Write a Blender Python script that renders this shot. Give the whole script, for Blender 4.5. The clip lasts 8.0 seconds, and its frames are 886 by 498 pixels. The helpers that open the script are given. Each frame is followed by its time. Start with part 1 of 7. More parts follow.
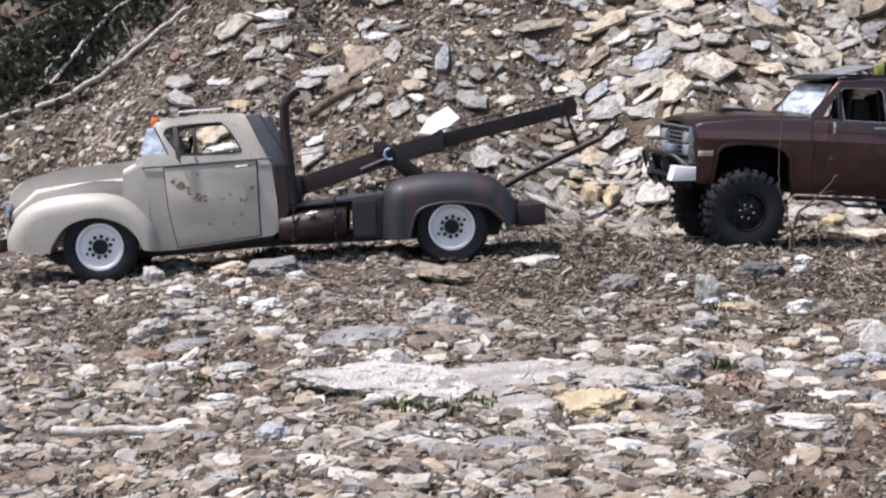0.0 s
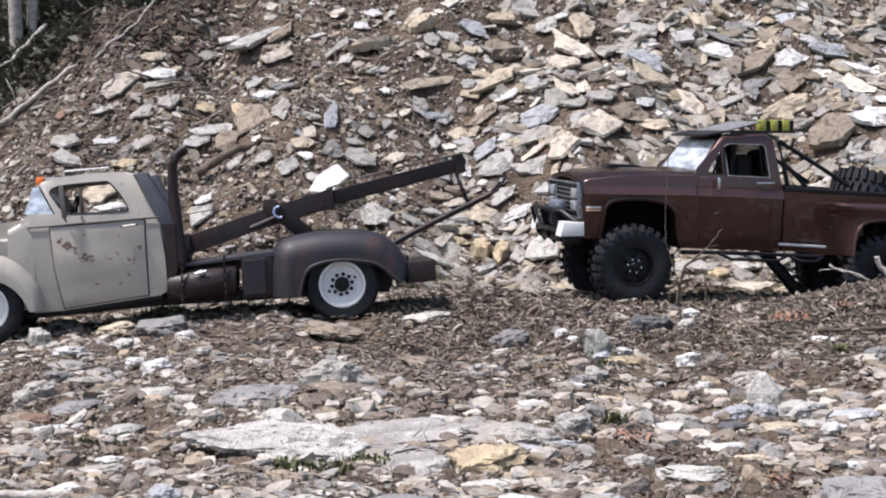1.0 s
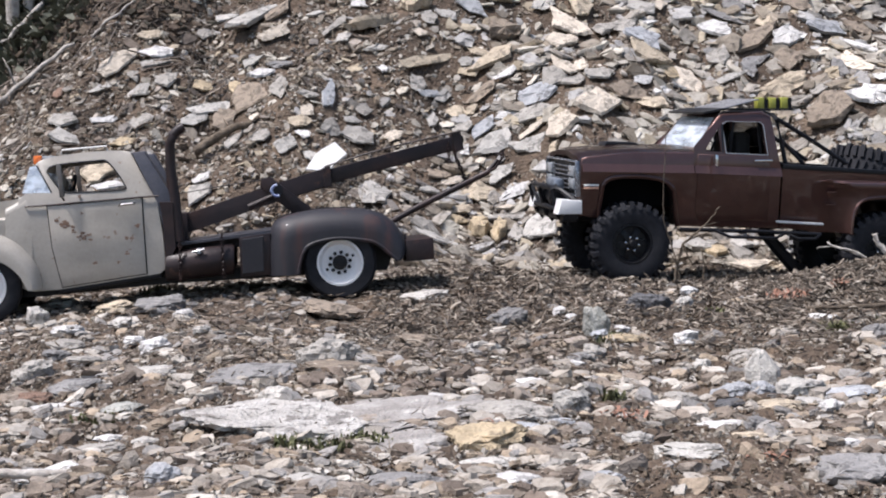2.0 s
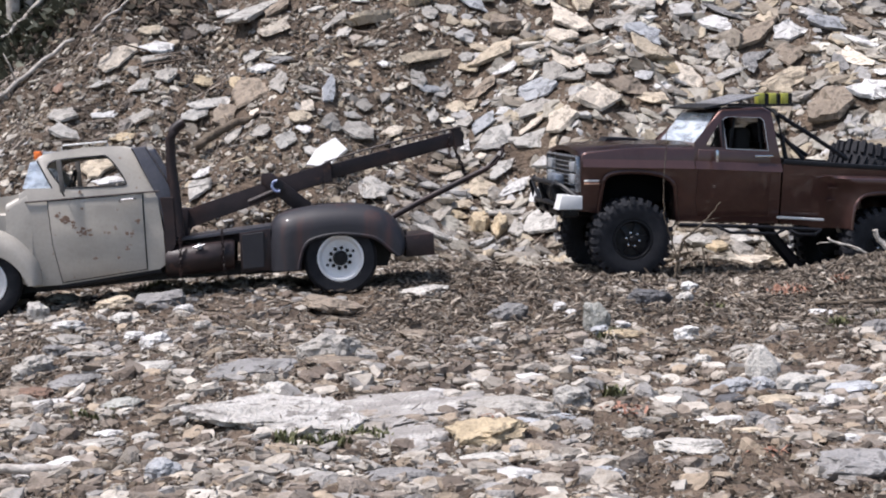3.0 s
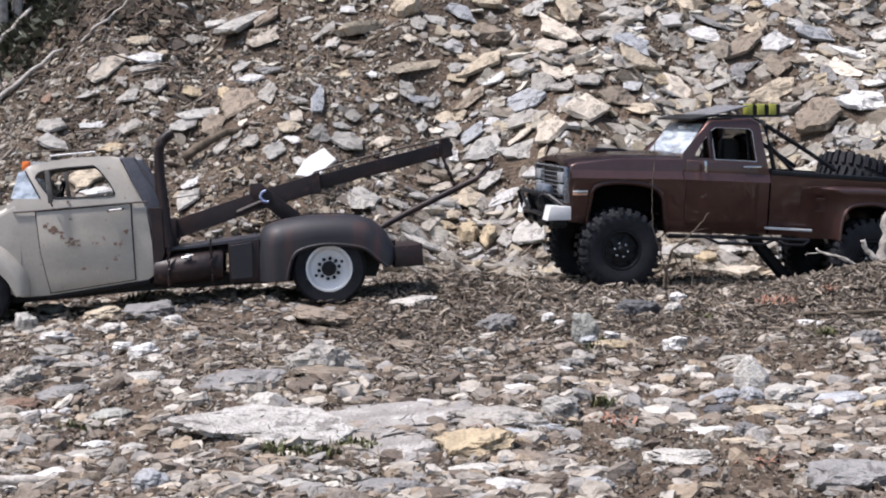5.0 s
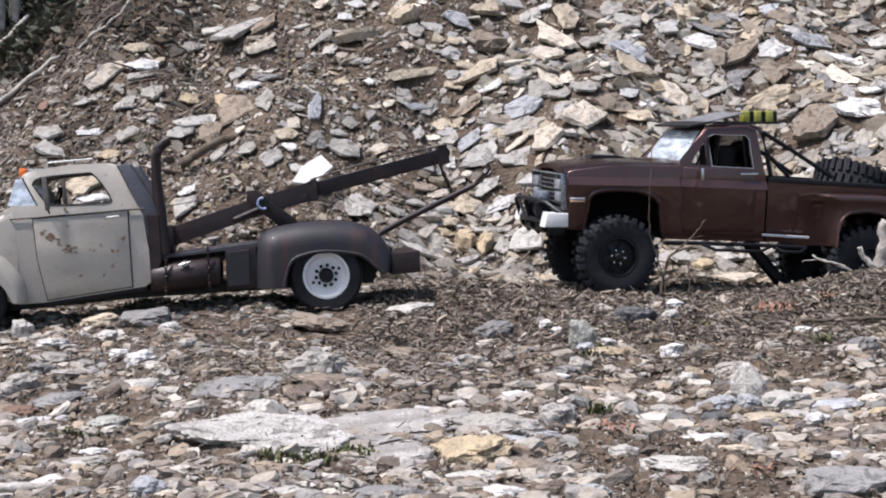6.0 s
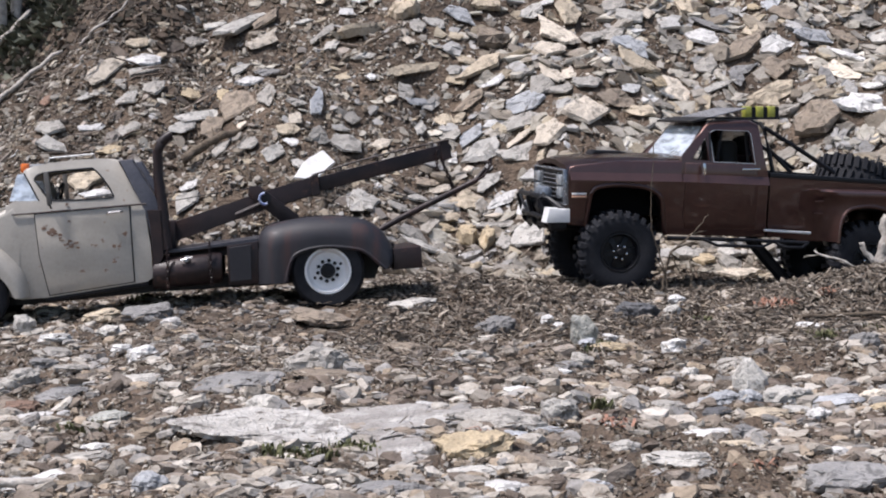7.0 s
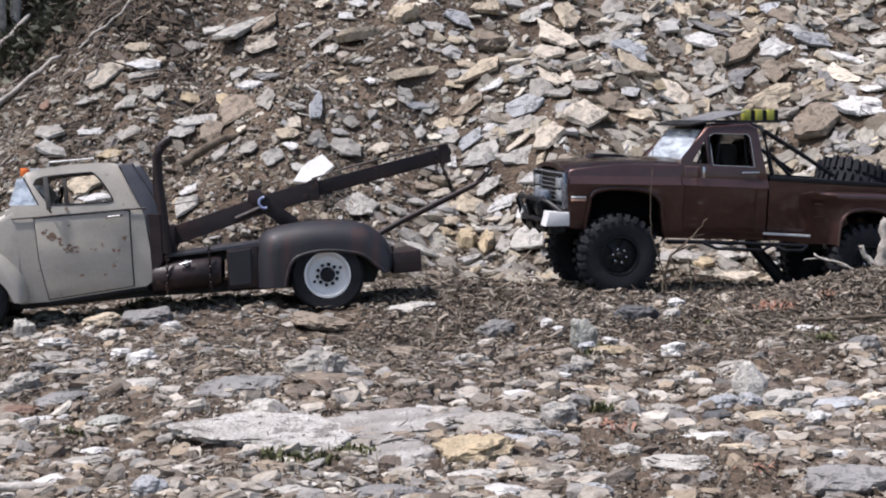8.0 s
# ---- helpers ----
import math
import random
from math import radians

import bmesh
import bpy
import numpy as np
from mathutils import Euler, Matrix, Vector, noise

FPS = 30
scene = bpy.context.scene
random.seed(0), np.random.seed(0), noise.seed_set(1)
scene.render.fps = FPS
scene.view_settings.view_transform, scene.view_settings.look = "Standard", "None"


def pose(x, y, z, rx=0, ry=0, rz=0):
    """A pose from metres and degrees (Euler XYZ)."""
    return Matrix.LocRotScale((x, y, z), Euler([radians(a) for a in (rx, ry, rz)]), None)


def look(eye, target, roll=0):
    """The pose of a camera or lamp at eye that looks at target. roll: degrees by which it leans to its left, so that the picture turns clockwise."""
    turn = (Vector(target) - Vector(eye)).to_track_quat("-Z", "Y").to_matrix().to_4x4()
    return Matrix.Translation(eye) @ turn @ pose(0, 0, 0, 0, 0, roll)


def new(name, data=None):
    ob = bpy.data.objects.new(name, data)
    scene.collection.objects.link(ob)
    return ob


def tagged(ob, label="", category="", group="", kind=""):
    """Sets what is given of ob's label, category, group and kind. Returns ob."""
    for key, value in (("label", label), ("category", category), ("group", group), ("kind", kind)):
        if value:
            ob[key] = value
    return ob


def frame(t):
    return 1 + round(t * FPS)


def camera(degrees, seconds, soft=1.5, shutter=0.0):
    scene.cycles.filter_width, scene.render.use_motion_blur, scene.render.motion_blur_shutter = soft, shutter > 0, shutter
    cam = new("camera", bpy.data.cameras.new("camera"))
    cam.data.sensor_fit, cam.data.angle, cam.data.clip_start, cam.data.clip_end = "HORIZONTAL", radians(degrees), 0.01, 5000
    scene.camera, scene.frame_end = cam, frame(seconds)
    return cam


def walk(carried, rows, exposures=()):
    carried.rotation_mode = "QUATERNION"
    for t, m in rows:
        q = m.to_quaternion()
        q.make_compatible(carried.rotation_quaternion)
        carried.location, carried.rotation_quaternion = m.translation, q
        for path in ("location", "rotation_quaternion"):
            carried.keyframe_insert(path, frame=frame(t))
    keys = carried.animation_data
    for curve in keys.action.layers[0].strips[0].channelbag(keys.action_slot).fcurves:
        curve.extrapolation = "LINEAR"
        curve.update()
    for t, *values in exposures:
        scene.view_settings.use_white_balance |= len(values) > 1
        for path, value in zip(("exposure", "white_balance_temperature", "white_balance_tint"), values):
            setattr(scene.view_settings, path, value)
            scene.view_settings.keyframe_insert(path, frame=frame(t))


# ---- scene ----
# ---- camera and its turn on the tripod ----
cam = camera(30.0, 8.0, soft=2.0, shutter=0.4)
EYE = (0.0, 0.0, 0.307)
TURNS = (
    (0.0, 81.591, -0.090, 4.333), (0.1, 81.950, -0.070, 4.200), (0.5, 83.172, 0.0, 2.834), (0.6, 83.420, 0.0, 2.050), (0.9, 83.620, 0.005, 0.700),
    (1.0, 83.570, 0.007, 0.493), (1.1, 83.470, 0.020, 0.440), (1.5, 83.083, 0.100, 0.404),
    (3.0, 82.655, 0.087, 0.423), (3.5, 82.591, 0.057, 0.344), (4.0, 82.624, 0.040, 0.261), (4.5, 82.803, 0.023, 0.146),
    (6.0, 83.261, 0.015, -0.062), (6.5, 83.191, -0.015, -0.028), (7.0, 83.100, 0.0, 0.0), (7.5, 83.167, 0.040, -0.005),
    (8.0, 83.228, 0.087, -0.025))
walk(cam, [(t, pose(*EYE, rx, ry, rz)) for t, rx, ry, rz in TURNS], exposures=((0.0, 0.50), (2.0, 0.385), (6.0, 0.385), (7.0, 0.27), (8.0, 0.24)))

# ---- daylight: a high sun behind thin haze ----
SUN_HEIGHT, SUN_TURN = 65.0, -104.0       # degrees up, and degrees from straight ahead (to the left)
world = bpy.data.worlds.new("sky")
scene.world = world
world.use_nodes = True
wn = world.node_tree
sky = wn.nodes.new("ShaderNodeTexSky")
sky.sky_type, sky.sun_disc = "NISHITA", False
sky.sun_elevation, sky.sun_rotation = radians(SUN_HEIGHT), radians(SUN_TURN)
sky.air_density, sky.dust_density = 1.0, 2.5
wn.links.new(sky.outputs[0], wn.nodes["Background"].inputs[0])
wn.nodes["Background"].inputs[1].default_value = 0.125
sun = new("sun", bpy.data.lights.new("sun", "SUN"))
sun.data.energy, sun.data.angle, sun.data.color = 4.3, radians(6.0), (1.0, 0.95, 0.975)
far_up = Vector((math.sin(radians(SUN_TURN)) * math.cos(radians(SUN_HEIGHT)), math.cos(radians(SUN_TURN)) * math.cos(radians(SUN_HEIGHT)), math.sin(radians(SUN_HEIGHT))))
sun.matrix_world = look(far_up * 50, (0, 0, 0))


# ---- materials ----
def material(name, colours, scale=60.0, rough=0.7, metal=0.0, bump=0.3, fine=400.0, random=None, spots=None, coat=0.0, relief=0.004, grit=0.35, shine=0.5):
    """colours: from dark to light over a noise of that many waves a metre; random: 'island' or 'object' shifts value and hue;
    spots: (colour, scale, amount) patches of wear with a sharp edge."""
    m = bpy.data.materials.new(name)
    m.use_nodes = True
    nt, b = m.node_tree, m.node_tree.nodes["Principled BSDF"]
    n, L = nt.nodes.new, nt.links.new
    co = n("ShaderNodeTexCoord")
    big = n("ShaderNodeTexNoise")
    big.inputs["Scale"].default_value, big.inputs["Detail"].default_value, big.inputs["Roughness"].default_value = scale, 6, 0.65
    small = n("ShaderNodeTexNoise")
    small.inputs["Scale"].default_value, small.inputs["Detail"].default_value = fine, 4
    L(co.outputs["Object"], big.inputs["Vector"]), L(co.outputs["Object"], small.inputs["Vector"])
    ramp = n("ShaderNodeValToRGB")
    e = ramp.color_ramp.elements
    while len(e) < len(colours):
        e.new(0.5)
    for k, c in enumerate(colours):
        e[k].position = 0.28 + 0.44 * k / max(1, len(colours) - 1)
        e[k].color = (*c, 1)
    L(big.outputs["Fac"], ramp.inputs[0])
    colour = ramp.outputs[0]
    grain = n("ShaderNodeMix")
    grain.data_type, grain.blend_type = "RGBA", "OVERLAY"
    grain.inputs[0].default_value = grit
    L(colour, grain.inputs[6]), L(small.outputs["Fac"], grain.inputs[7])
    colour = grain.outputs[2]
    if spots:
        tint, size, amount = spots
        s = n("ShaderNodeTexNoise")
        s.inputs["Scale"].default_value, s.inputs["Detail"].default_value, s.inputs["Roughness"].default_value = size, 5, 0.7
        L(co.outputs["Object"], s.inputs["Vector"])
        edge = n("ShaderNodeMapRange")
        edge.inputs[1].default_value, edge.inputs[2].default_value = 1 - amount, 1 - amount + 0.06
        L(s.outputs["Fac"], edge.inputs[0])
        mix = n("ShaderNodeMix")
        mix.data_type = "RGBA"
        mix.inputs[7].default_value = (*tint, 1)
        L(edge.outputs[0], mix.inputs[0]), L(colour, mix.inputs[6])
        colour = mix.outputs[2]
    if random:
        source = n("ShaderNodeNewGeometry").outputs["Random Per Island"] if random == "island" else n("ShaderNodeObjectInfo").outputs["Random"]
        hue = n("ShaderNodeHueSaturation")
        value = n("ShaderNodeMapRange")
        value.inputs[3].default_value, value.inputs[4].default_value = 0.84, 1.16
        L(source, value.inputs[0]), L(value.outputs[0], hue.inputs["Value"]), L(colour, hue.inputs["Color"])
        colour = hue.outputs[0]
    L(colour, b.inputs["Base Color"])
    b.inputs["Specular IOR Level"].default_value = shine
    b.inputs["Metallic"].default_value = metal
    b.inputs["Coat Weight"].default_value = coat
    b.inputs["Coat Roughness"].default_value = 0.07
    r = n("ShaderNodeMapRange")
    r.inputs[3].default_value, r.inputs[4].default_value = max(0.03, rough - 0.12), min(1, rough + 0.12)
    L(small.outputs["Fac"], r.inputs[0]), L(r.outputs[0], b.inputs["Roughness"])
    if bump:
        join = n("ShaderNodeMath")
        join.operation = "ADD"
        L(big.outputs["Fac"], join.inputs[0]), L(small.outputs["Fac"], join.inputs[1])
        bm_ = n("ShaderNodeBump")
        bm_.inputs["Strength"].default_value, bm_.inputs["Distance"].default_value = bump, relief
        L(join.outputs[0], bm_.inputs["Height"]), L(bm_.outputs[0], b.inputs["Normal"])
    return m


def rubble_material(name, tones, low=0.7, high=1.2, scale=70.0):
    """Broken stone: each piece takes one of the tones, with its own lightness, stains and grain."""
    m = material(name, [(0.38, 0.36, 0.33), (0.80, 0.79, 0.77), (1.0, 1.0, 1.0)], scale=scale, rough=0.85, bump=0.6, fine=500)
    nt, b = m.node_tree, m.node_tree.nodes["Principled BSDF"]
    n, L = nt.nodes.new, nt.links.new
    stain = b.inputs["Base Color"].links[0].from_socket
    island = n("ShaderNodeNewGeometry").outputs["Random Per Island"]
    ramp = n("ShaderNodeValToRGB")
    ramp.color_ramp.interpolation = "CONSTANT"
    e = ramp.color_ramp.elements
    while len(e) < len(tones):
        e.new(0.5)
    for k, c in enumerate(tones):
        e[k].position = k / len(tones)
        e[k].color = (*c, 1)
    L(island, ramp.inputs[0])
    jumble = n("ShaderNodeMath")
    jumble.operation = "MULTIPLY"
    jumble.inputs[1].default_value = 97.3
    frac = n("ShaderNodeMath")
    frac.operation = "FRACT"
    L(island, jumble.inputs[0]), L(jumble.outputs[0], frac.inputs[0])
    value = n("ShaderNodeMapRange")
    value.inputs[3].default_value, value.inputs[4].default_value = low, high
    L(frac.outputs[0], value.inputs[0])
    hue = n("ShaderNodeHueSaturation")
    L(value.outputs[0], hue.inputs["Value"]), L(ramp.outputs[0], hue.inputs["Color"])
    mix = n("ShaderNodeMix")
    mix.data_type, mix.blend_type = "RGBA", "MULTIPLY"
    mix.inputs[0].default_value = 0.9
    L(hue.outputs[0], mix.inputs[6]), L(stain, mix.inputs[7])
    L(mix.outputs[2], b.inputs["Base Color"])
    return m


SOIL = material("soil", [(0.042, 0.030, 0.021), (0.105, 0.075, 0.052), (0.185, 0.135, 0.095)], scale=14, rough=0.95, bump=1.0, fine=160, relief=0.012)
TONES = {
    "cream": (0.585, 0.515, 0.425), "white": (0.62, 0.605, 0.585), "tan": (0.48, 0.405, 0.305), "ochre": (0.465, 0.375, 0.25),
    "pale": (0.45, 0.43, 0.395), "blue": (0.385, 0.395, 0.41), "grey": (0.33, 0.31, 0.28), "brown": (0.27, 0.22, 0.17),
    "slate": (0.235, 0.228, 0.222), "dark": (0.11, 0.11, 0.115), "moss": (0.34, 0.34, 0.31), "rust": (0.23, 0.145, 0.105)}
STONE = {k: material("stone_" + k, [tuple(a * 0.6 for a in c), c, tuple(min(1, a * 1.12) for a in c)], scale=38, rough=0.85, bump=0.6, fine=420,
                     random="object", spots=(tuple(a * 0.5 for a in c), 75, 0.47)) for k, c in TONES.items()}
STONE["chalk"] = material("chalky_bedrock", [(0.28, 0.26, 0.235), (0.54, 0.515, 0.48), (0.65, 0.63, 0.60)], scale=26, rough=0.9, bump=0.9, fine=300, relief=0.008, spots=((0.26, 0.24, 0.22), 34, 0.455))
STONE["mottled"] = material("mottled_bedrock", [(0.20, 0.185, 0.17), (0.32, 0.30, 0.28), (0.47, 0.45, 0.43)], scale=30, rough=0.9, bump=0.8, fine=300, relief=0.006, spots=((0.52, 0.50, 0.47), 40, 0.42))
HEAP_MIX = rubble_material("heap_rubble", [(0.38, 0.35, 0.31), (0.52, 0.48, 0.41), (0.32, 0.28, 0.23), (0.44, 0.43, 0.42), (0.46, 0.39, 0.29), (0.27, 0.23, 0.18), (0.60, 0.56, 0.49), (0.40, 0.37, 0.33)])
PAD_MIX = rubble_material("pad_gravel", [(0.45, 0.405, 0.35), (0.29, 0.24, 0.195), (0.60, 0.56, 0.505), (0.35, 0.335, 0.32), (0.40, 0.325, 0.245), (0.20, 0.16, 0.13), (0.50, 0.455, 0.40), (0.32, 0.275, 0.235)], scale=110)
CHIP_MIX = rubble_material("litter", [(0.18, 0.14, 0.10), (0.10, 0.075, 0.055), (0.27, 0.225, 0.17), (0.36, 0.33, 0.28), (0.14, 0.105, 0.075), (0.22, 0.175, 0.13), (0.46, 0.42, 0.36)], scale=200)
CHIP_PALE = rubble_material("stone_chips", [(0.42, 0.38, 0.33), (0.28, 0.235, 0.19), (0.54, 0.50, 0.445), (0.21, 0.17, 0.13), (0.36, 0.32, 0.275), (0.16, 0.125, 0.10)], scale=200)
BARK = material("bark", [(0.05, 0.035, 0.025), (0.11, 0.085, 0.06), (0.18, 0.145, 0.11)], scale=90, rough=0.9, bump=0.6, fine=300)
DEADWOOD = material("dead_wood", [(0.20, 0.175, 0.15), (0.37, 0.34, 0.305), (0.52, 0.49, 0.45)], scale=90, rough=0.85, bump=0.5, fine=300)


# ---- the lie of the land ----
WAVES = {}


def wobble(x, y, scale, seed):
    """Smooth uneven relief between about -1 and 1, with bumps of that size."""
    if seed not in WAVES:
        r = np.random.RandomState(seed)
        WAVES[seed] = [(r.uniform(0, 6.283), r.uniform(0, 6.283), r.uniform(0.6, 1.7)) for k in range(7)]
    total = 0.0
    for a, ph, s in WAVES[seed]:
        total = total + np.sin((x * math.cos(a) + y * math.sin(a)) * 6.283 * s / scale + ph)
    return total / 3.2


def soft_max(a, b, k):
    return 0.5 * (a + b + np.sqrt((a - b) ** 2 + k * k))


def height(x, y):
    """The lie of the land: a nearly level pad, a rubble heap behind it, a wooded bank far behind."""
    x, y = np.asarray(x, float), np.asarray(y, float)
    pad = 0.065 * -soft_max(-(x + 0.14), 0.0, 0.08)
    pad = -soft_max(-pad, -0.05, 0.01) + 0.0
    pad = np.maximum(pad, -0.055) + 0.006 * wobble(x, y, 0.5, 3) + 0.003 * wobble(x, y, 0.16, 4)
    mound = np.clip((x - 0.34) / 0.09, 0.0, 1.0)
    pad = pad + 0.041 * mound * mound * (3 - 2 * mound) * np.exp(-((x - 0.57) / 0.20) ** 2 - ((y - 1.95) / 0.07) ** 2)
    pad = pad - 0.088 * (soft_max(y - 1.99, 0.0, 0.04) - soft_max(y - 2.30, 0.0, 0.04)) * np.exp(-((np.abs(x) / 1.3) ** 4))
    toe = 2.36 + 0.05 * wobble(x, 0.0, 1.1, 5)
    front = (y - toe) * 0.72 + 0.035 * wobble(x, y, 0.55, 6) + 0.014 * wobble(x, y, 0.2, 7)
    flank = (x + 1.32) * 1.0 + 0.03 * wobble(x, y, 0.4, 8)
    heap = -soft_max(-front, -flank, 0.06)
    heap = -soft_max(-heap, -(0.95 + 0.05 * (y - 4)), 0.15)
    heap = soft_max(heap, 0.0, 0.03) - 0.008
    bank = 0.42 * soft_max(y - 3.9, 0.0, 0.6) + 0.05 * wobble(x, y, 1.3, 9)
    bank = bank * np.clip((x + 0.33 * y) / 0.4, 0.0, 1.0)
    bank = -soft_max(-bank, -(6.0 + 0.2 * wobble(x, y, 30, 10)), 0.5)
    far = soft_max(bank - 0.12, 0.0, 0.05)
    return pad + soft_max(heap, far, 0.05) - 0.02


def link_mesh(name, verts, faces, mat, smooth=False):
    me = bpy.data.meshes.new(name)
    me.from_pydata(verts, [], faces)
    me.materials.append(mat)
    if smooth:
        me.polygons.foreach_set("use_smooth", [True] * len(me.polygons))
    return new(name, me)


def spread(lo, hi, step, reach, grow=1.22):
    """Coordinates that stand closely between lo and hi and ever further apart outside, as far as reach."""
    mid = list(np.arange(lo, hi, step))
    up, down, s = [mid[-1]], [mid[0]], step
    while up[-1] < reach:
        s *= grow
        up.append(up[-1] + s)
    s = step
    while down[-1] > -reach:
        s *= grow
        down.append(down[-1] - s)
    return np.array(down[:0:-1] + mid + up[1:])


gx, gy = spread(-1.25, 1.15, 0.010, 400), spread(0.9, 3.6, 0.010, 400)
GX, GY = np.meshgrid(gx, gy)
GZ = height(GX, GY)
near = (np.abs(GX) < 1.4) & (GY > 0.6) & (GY < 4)
GZ = GZ + near * (0.003 * wobble(GX, GY, 0.05, 21) + 0.0022 * wobble(GX, GY, 0.024, 22))
verts = np.stack([GX.ravel(), GY.ravel(), GZ.ravel()], 1).tolist()
idx = np.arange(GX.size).reshape(GX.shape)
faces = np.stack([idx[:-1, :-1], idx[:-1, 1:], idx[1:, 1:], idx[1:, :-1]], -1).reshape(-1, 4).tolist()
ground = link_mesh("ground", verts, faces, SOIL, True)
tagged(ground, "brown stony soil pad rising into a rubble bank", "ground", kind="structure")


# ---- broken stone ----
def stone_shape(r, w, d, t, sides):
    """Corners and faces of one small chip, w by d by t, round the origin: an angular outline and a tilted top."""
    a0 = r.uniform(0, 6.28)
    angles = [a0 + 6.2832 * (k + r.uniform(-0.42, 0.42)) / sides for k in range(sides)]
    radii = [r.uniform(0.62, 1.15) for _ in range(sides)]
    tx, ty = r.uniform(-0.35, 0.35), r.uniform(-0.35, 0.35)
    v = []
    for h, s in ((-0.5, 1.0), (0.5, r.uniform(0.6, 0.95))):
        for a, q in zip(angles, radii):
            k = q * s * r.uniform(0.93, 1.05)
            x, y = math.cos(a) * k, math.sin(a) * k
            v.append((x * w / 2, y * d / 2, t * (h + (tx * x + ty * y + r.uniform(-0.08, 0.08)) * (h > 0))))
    n = sides
    f = [(k, (k + 1) % n, (k + 1) % n + n, k + n) for k in range(n)]
    return v, f + [tuple(range(n - 1, -1, -1)), tuple(range(n, 2 * n))]


TABLE = height(*np.meshgrid(np.arange(-1.6, 1.5, 0.01), np.arange(0.7, 4.5, 0.01)))


def level(x, y):
    """The height of the land near the pad, quickly, from a table."""
    i, j = min(max((x + 1.6) / 0.01, 0), 307.9), min(max((y - 0.7) / 0.01, 0), 377.9)
    a, b = int(i), int(j)
    p, q = i - a, j - b
    return float((TABLE[b, a] * (1 - p) + TABLE[b, a + 1] * p) * (1 - q) + (TABLE[b + 1, a] * (1 - p) + TABLE[b + 1, a + 1] * p) * q)


PATCHES = {k: wobble(*np.meshgrid(np.arange(-1.6, 1.5, 0.01), np.arange(0.7, 4.5, 0.01)), s, k) for k, s in ((31, 0.5), (32, 0.6))}


def patch(k, x, y):
    return float(PATCHES[k][min(max(int((y - 0.7) / 0.01), 0), 379), min(max(int((x + 1.6) / 0.01), 0), 309)])


def lie(x, y, r, tilt, rot, lift):
    """The pose of a piece that lies on the land at x, y."""
    e = 0.03
    dzdx = (level(x + e, y) - level(x - e, y)) / (2 * e)
    dzdy = (level(x, y + e) - level(x, y - e)) / (2 * e)
    up = Vector((-dzdx, -dzdy, 1)).normalized()
    q = Vector((0, 0, 1)).rotation_difference(up).to_matrix().to_4x4()
    spin = Matrix.Rotation(rot, 4, "Z")
    lean = Matrix.Rotation(r.gauss(0, tilt), 4, "X") @ Matrix.Rotation(r.gauss(0, tilt), 4, "Y")
    return Matrix.Translation((x, y, level(x, y) + lift)) @ q @ lean @ spin


def broken(r, sides, cuts=1):
    """Corners and faces of one piece of split stone in a box of one by one by one: a ragged angular outline, a flat top, often a ledge broken off it."""
    a0, corners = r.uniform(0, 6.28), []
    for k in range(sides):
        a, q = a0 + 6.2832 * (k + r.uniform(-0.40, 0.40)) / sides, r.uniform(0.58, 1.15)
        corners.append((math.cos(a) * q, math.sin(a) * q))
    line = []
    for (ax, ay), (bx, by) in zip(corners, corners[1:] + corners[:1]):
        for k in range(cuts):
            s, out = k / cuts, (r.uniform(-0.05, 0.04) if k else 0.0)
            line.append((ax + (bx - ax) * s + (by - ay) * out, ay + (by - ay) * s - (bx - ax) * out))
    xs, ys = [p[0] for p in line], [p[1] for p in line]
    line = [((x - min(xs)) / (max(xs) - min(xs)) - 0.5, (y - min(ys)) / (max(ys) - min(ys)) - 0.5) for x, y in line]
    rings = [(0.76, -0.5), (1.0, r.uniform(-0.15, 0.25)), (r.uniform(0.90, 0.98), 0.46), (0.58, 0.5)] if cuts > 1 else [(0.8, -0.5), (1.0, r.uniform(-0.1, 0.2)), (r.uniform(0.82, 0.96), 0.5)]
    tx, ty = r.uniform(-0.5, 0.5), r.uniform(-0.5, 0.5)
    la, edge, drop = r.uniform(0, 6.28), r.uniform(0.05, 0.3), r.uniform(0.25, 0.6) if r.random() < 0.6 else 0.0
    v = []
    for grow, h in rings:
        for x, y in line:
            x, y = x * grow + r.uniform(-0.02, 0.02), y * grow + r.uniform(-0.02, 0.02)
            z = h + r.uniform(-0.06, 0.06)
            if h > 0.3:
                z += tx * x + ty * y - (drop if x * math.cos(la) + y * math.sin(la) > edge else 0.0)
            v.append((x, y, z))
    n, f = len(line), []
    for i in range(len(rings) - 1):
        f += [(i * n + k, i * n + (k + 1) % n, i * n + n + (k + 1) % n, i * n + n + k) for k in range(n)]
    top = (len(rings) - 1) * n
    v.append((r.uniform(-0.1, 0.1), r.uniform(-0.1, 0.1), 0.5 + r.uniform(-0.03, 0.08)))
    f += [(top + k, top + (k + 1) % n, len(v) - 1) for k in range(n)]
    f.append(tuple(range(n - 1, -1, -1)))
    return v, f


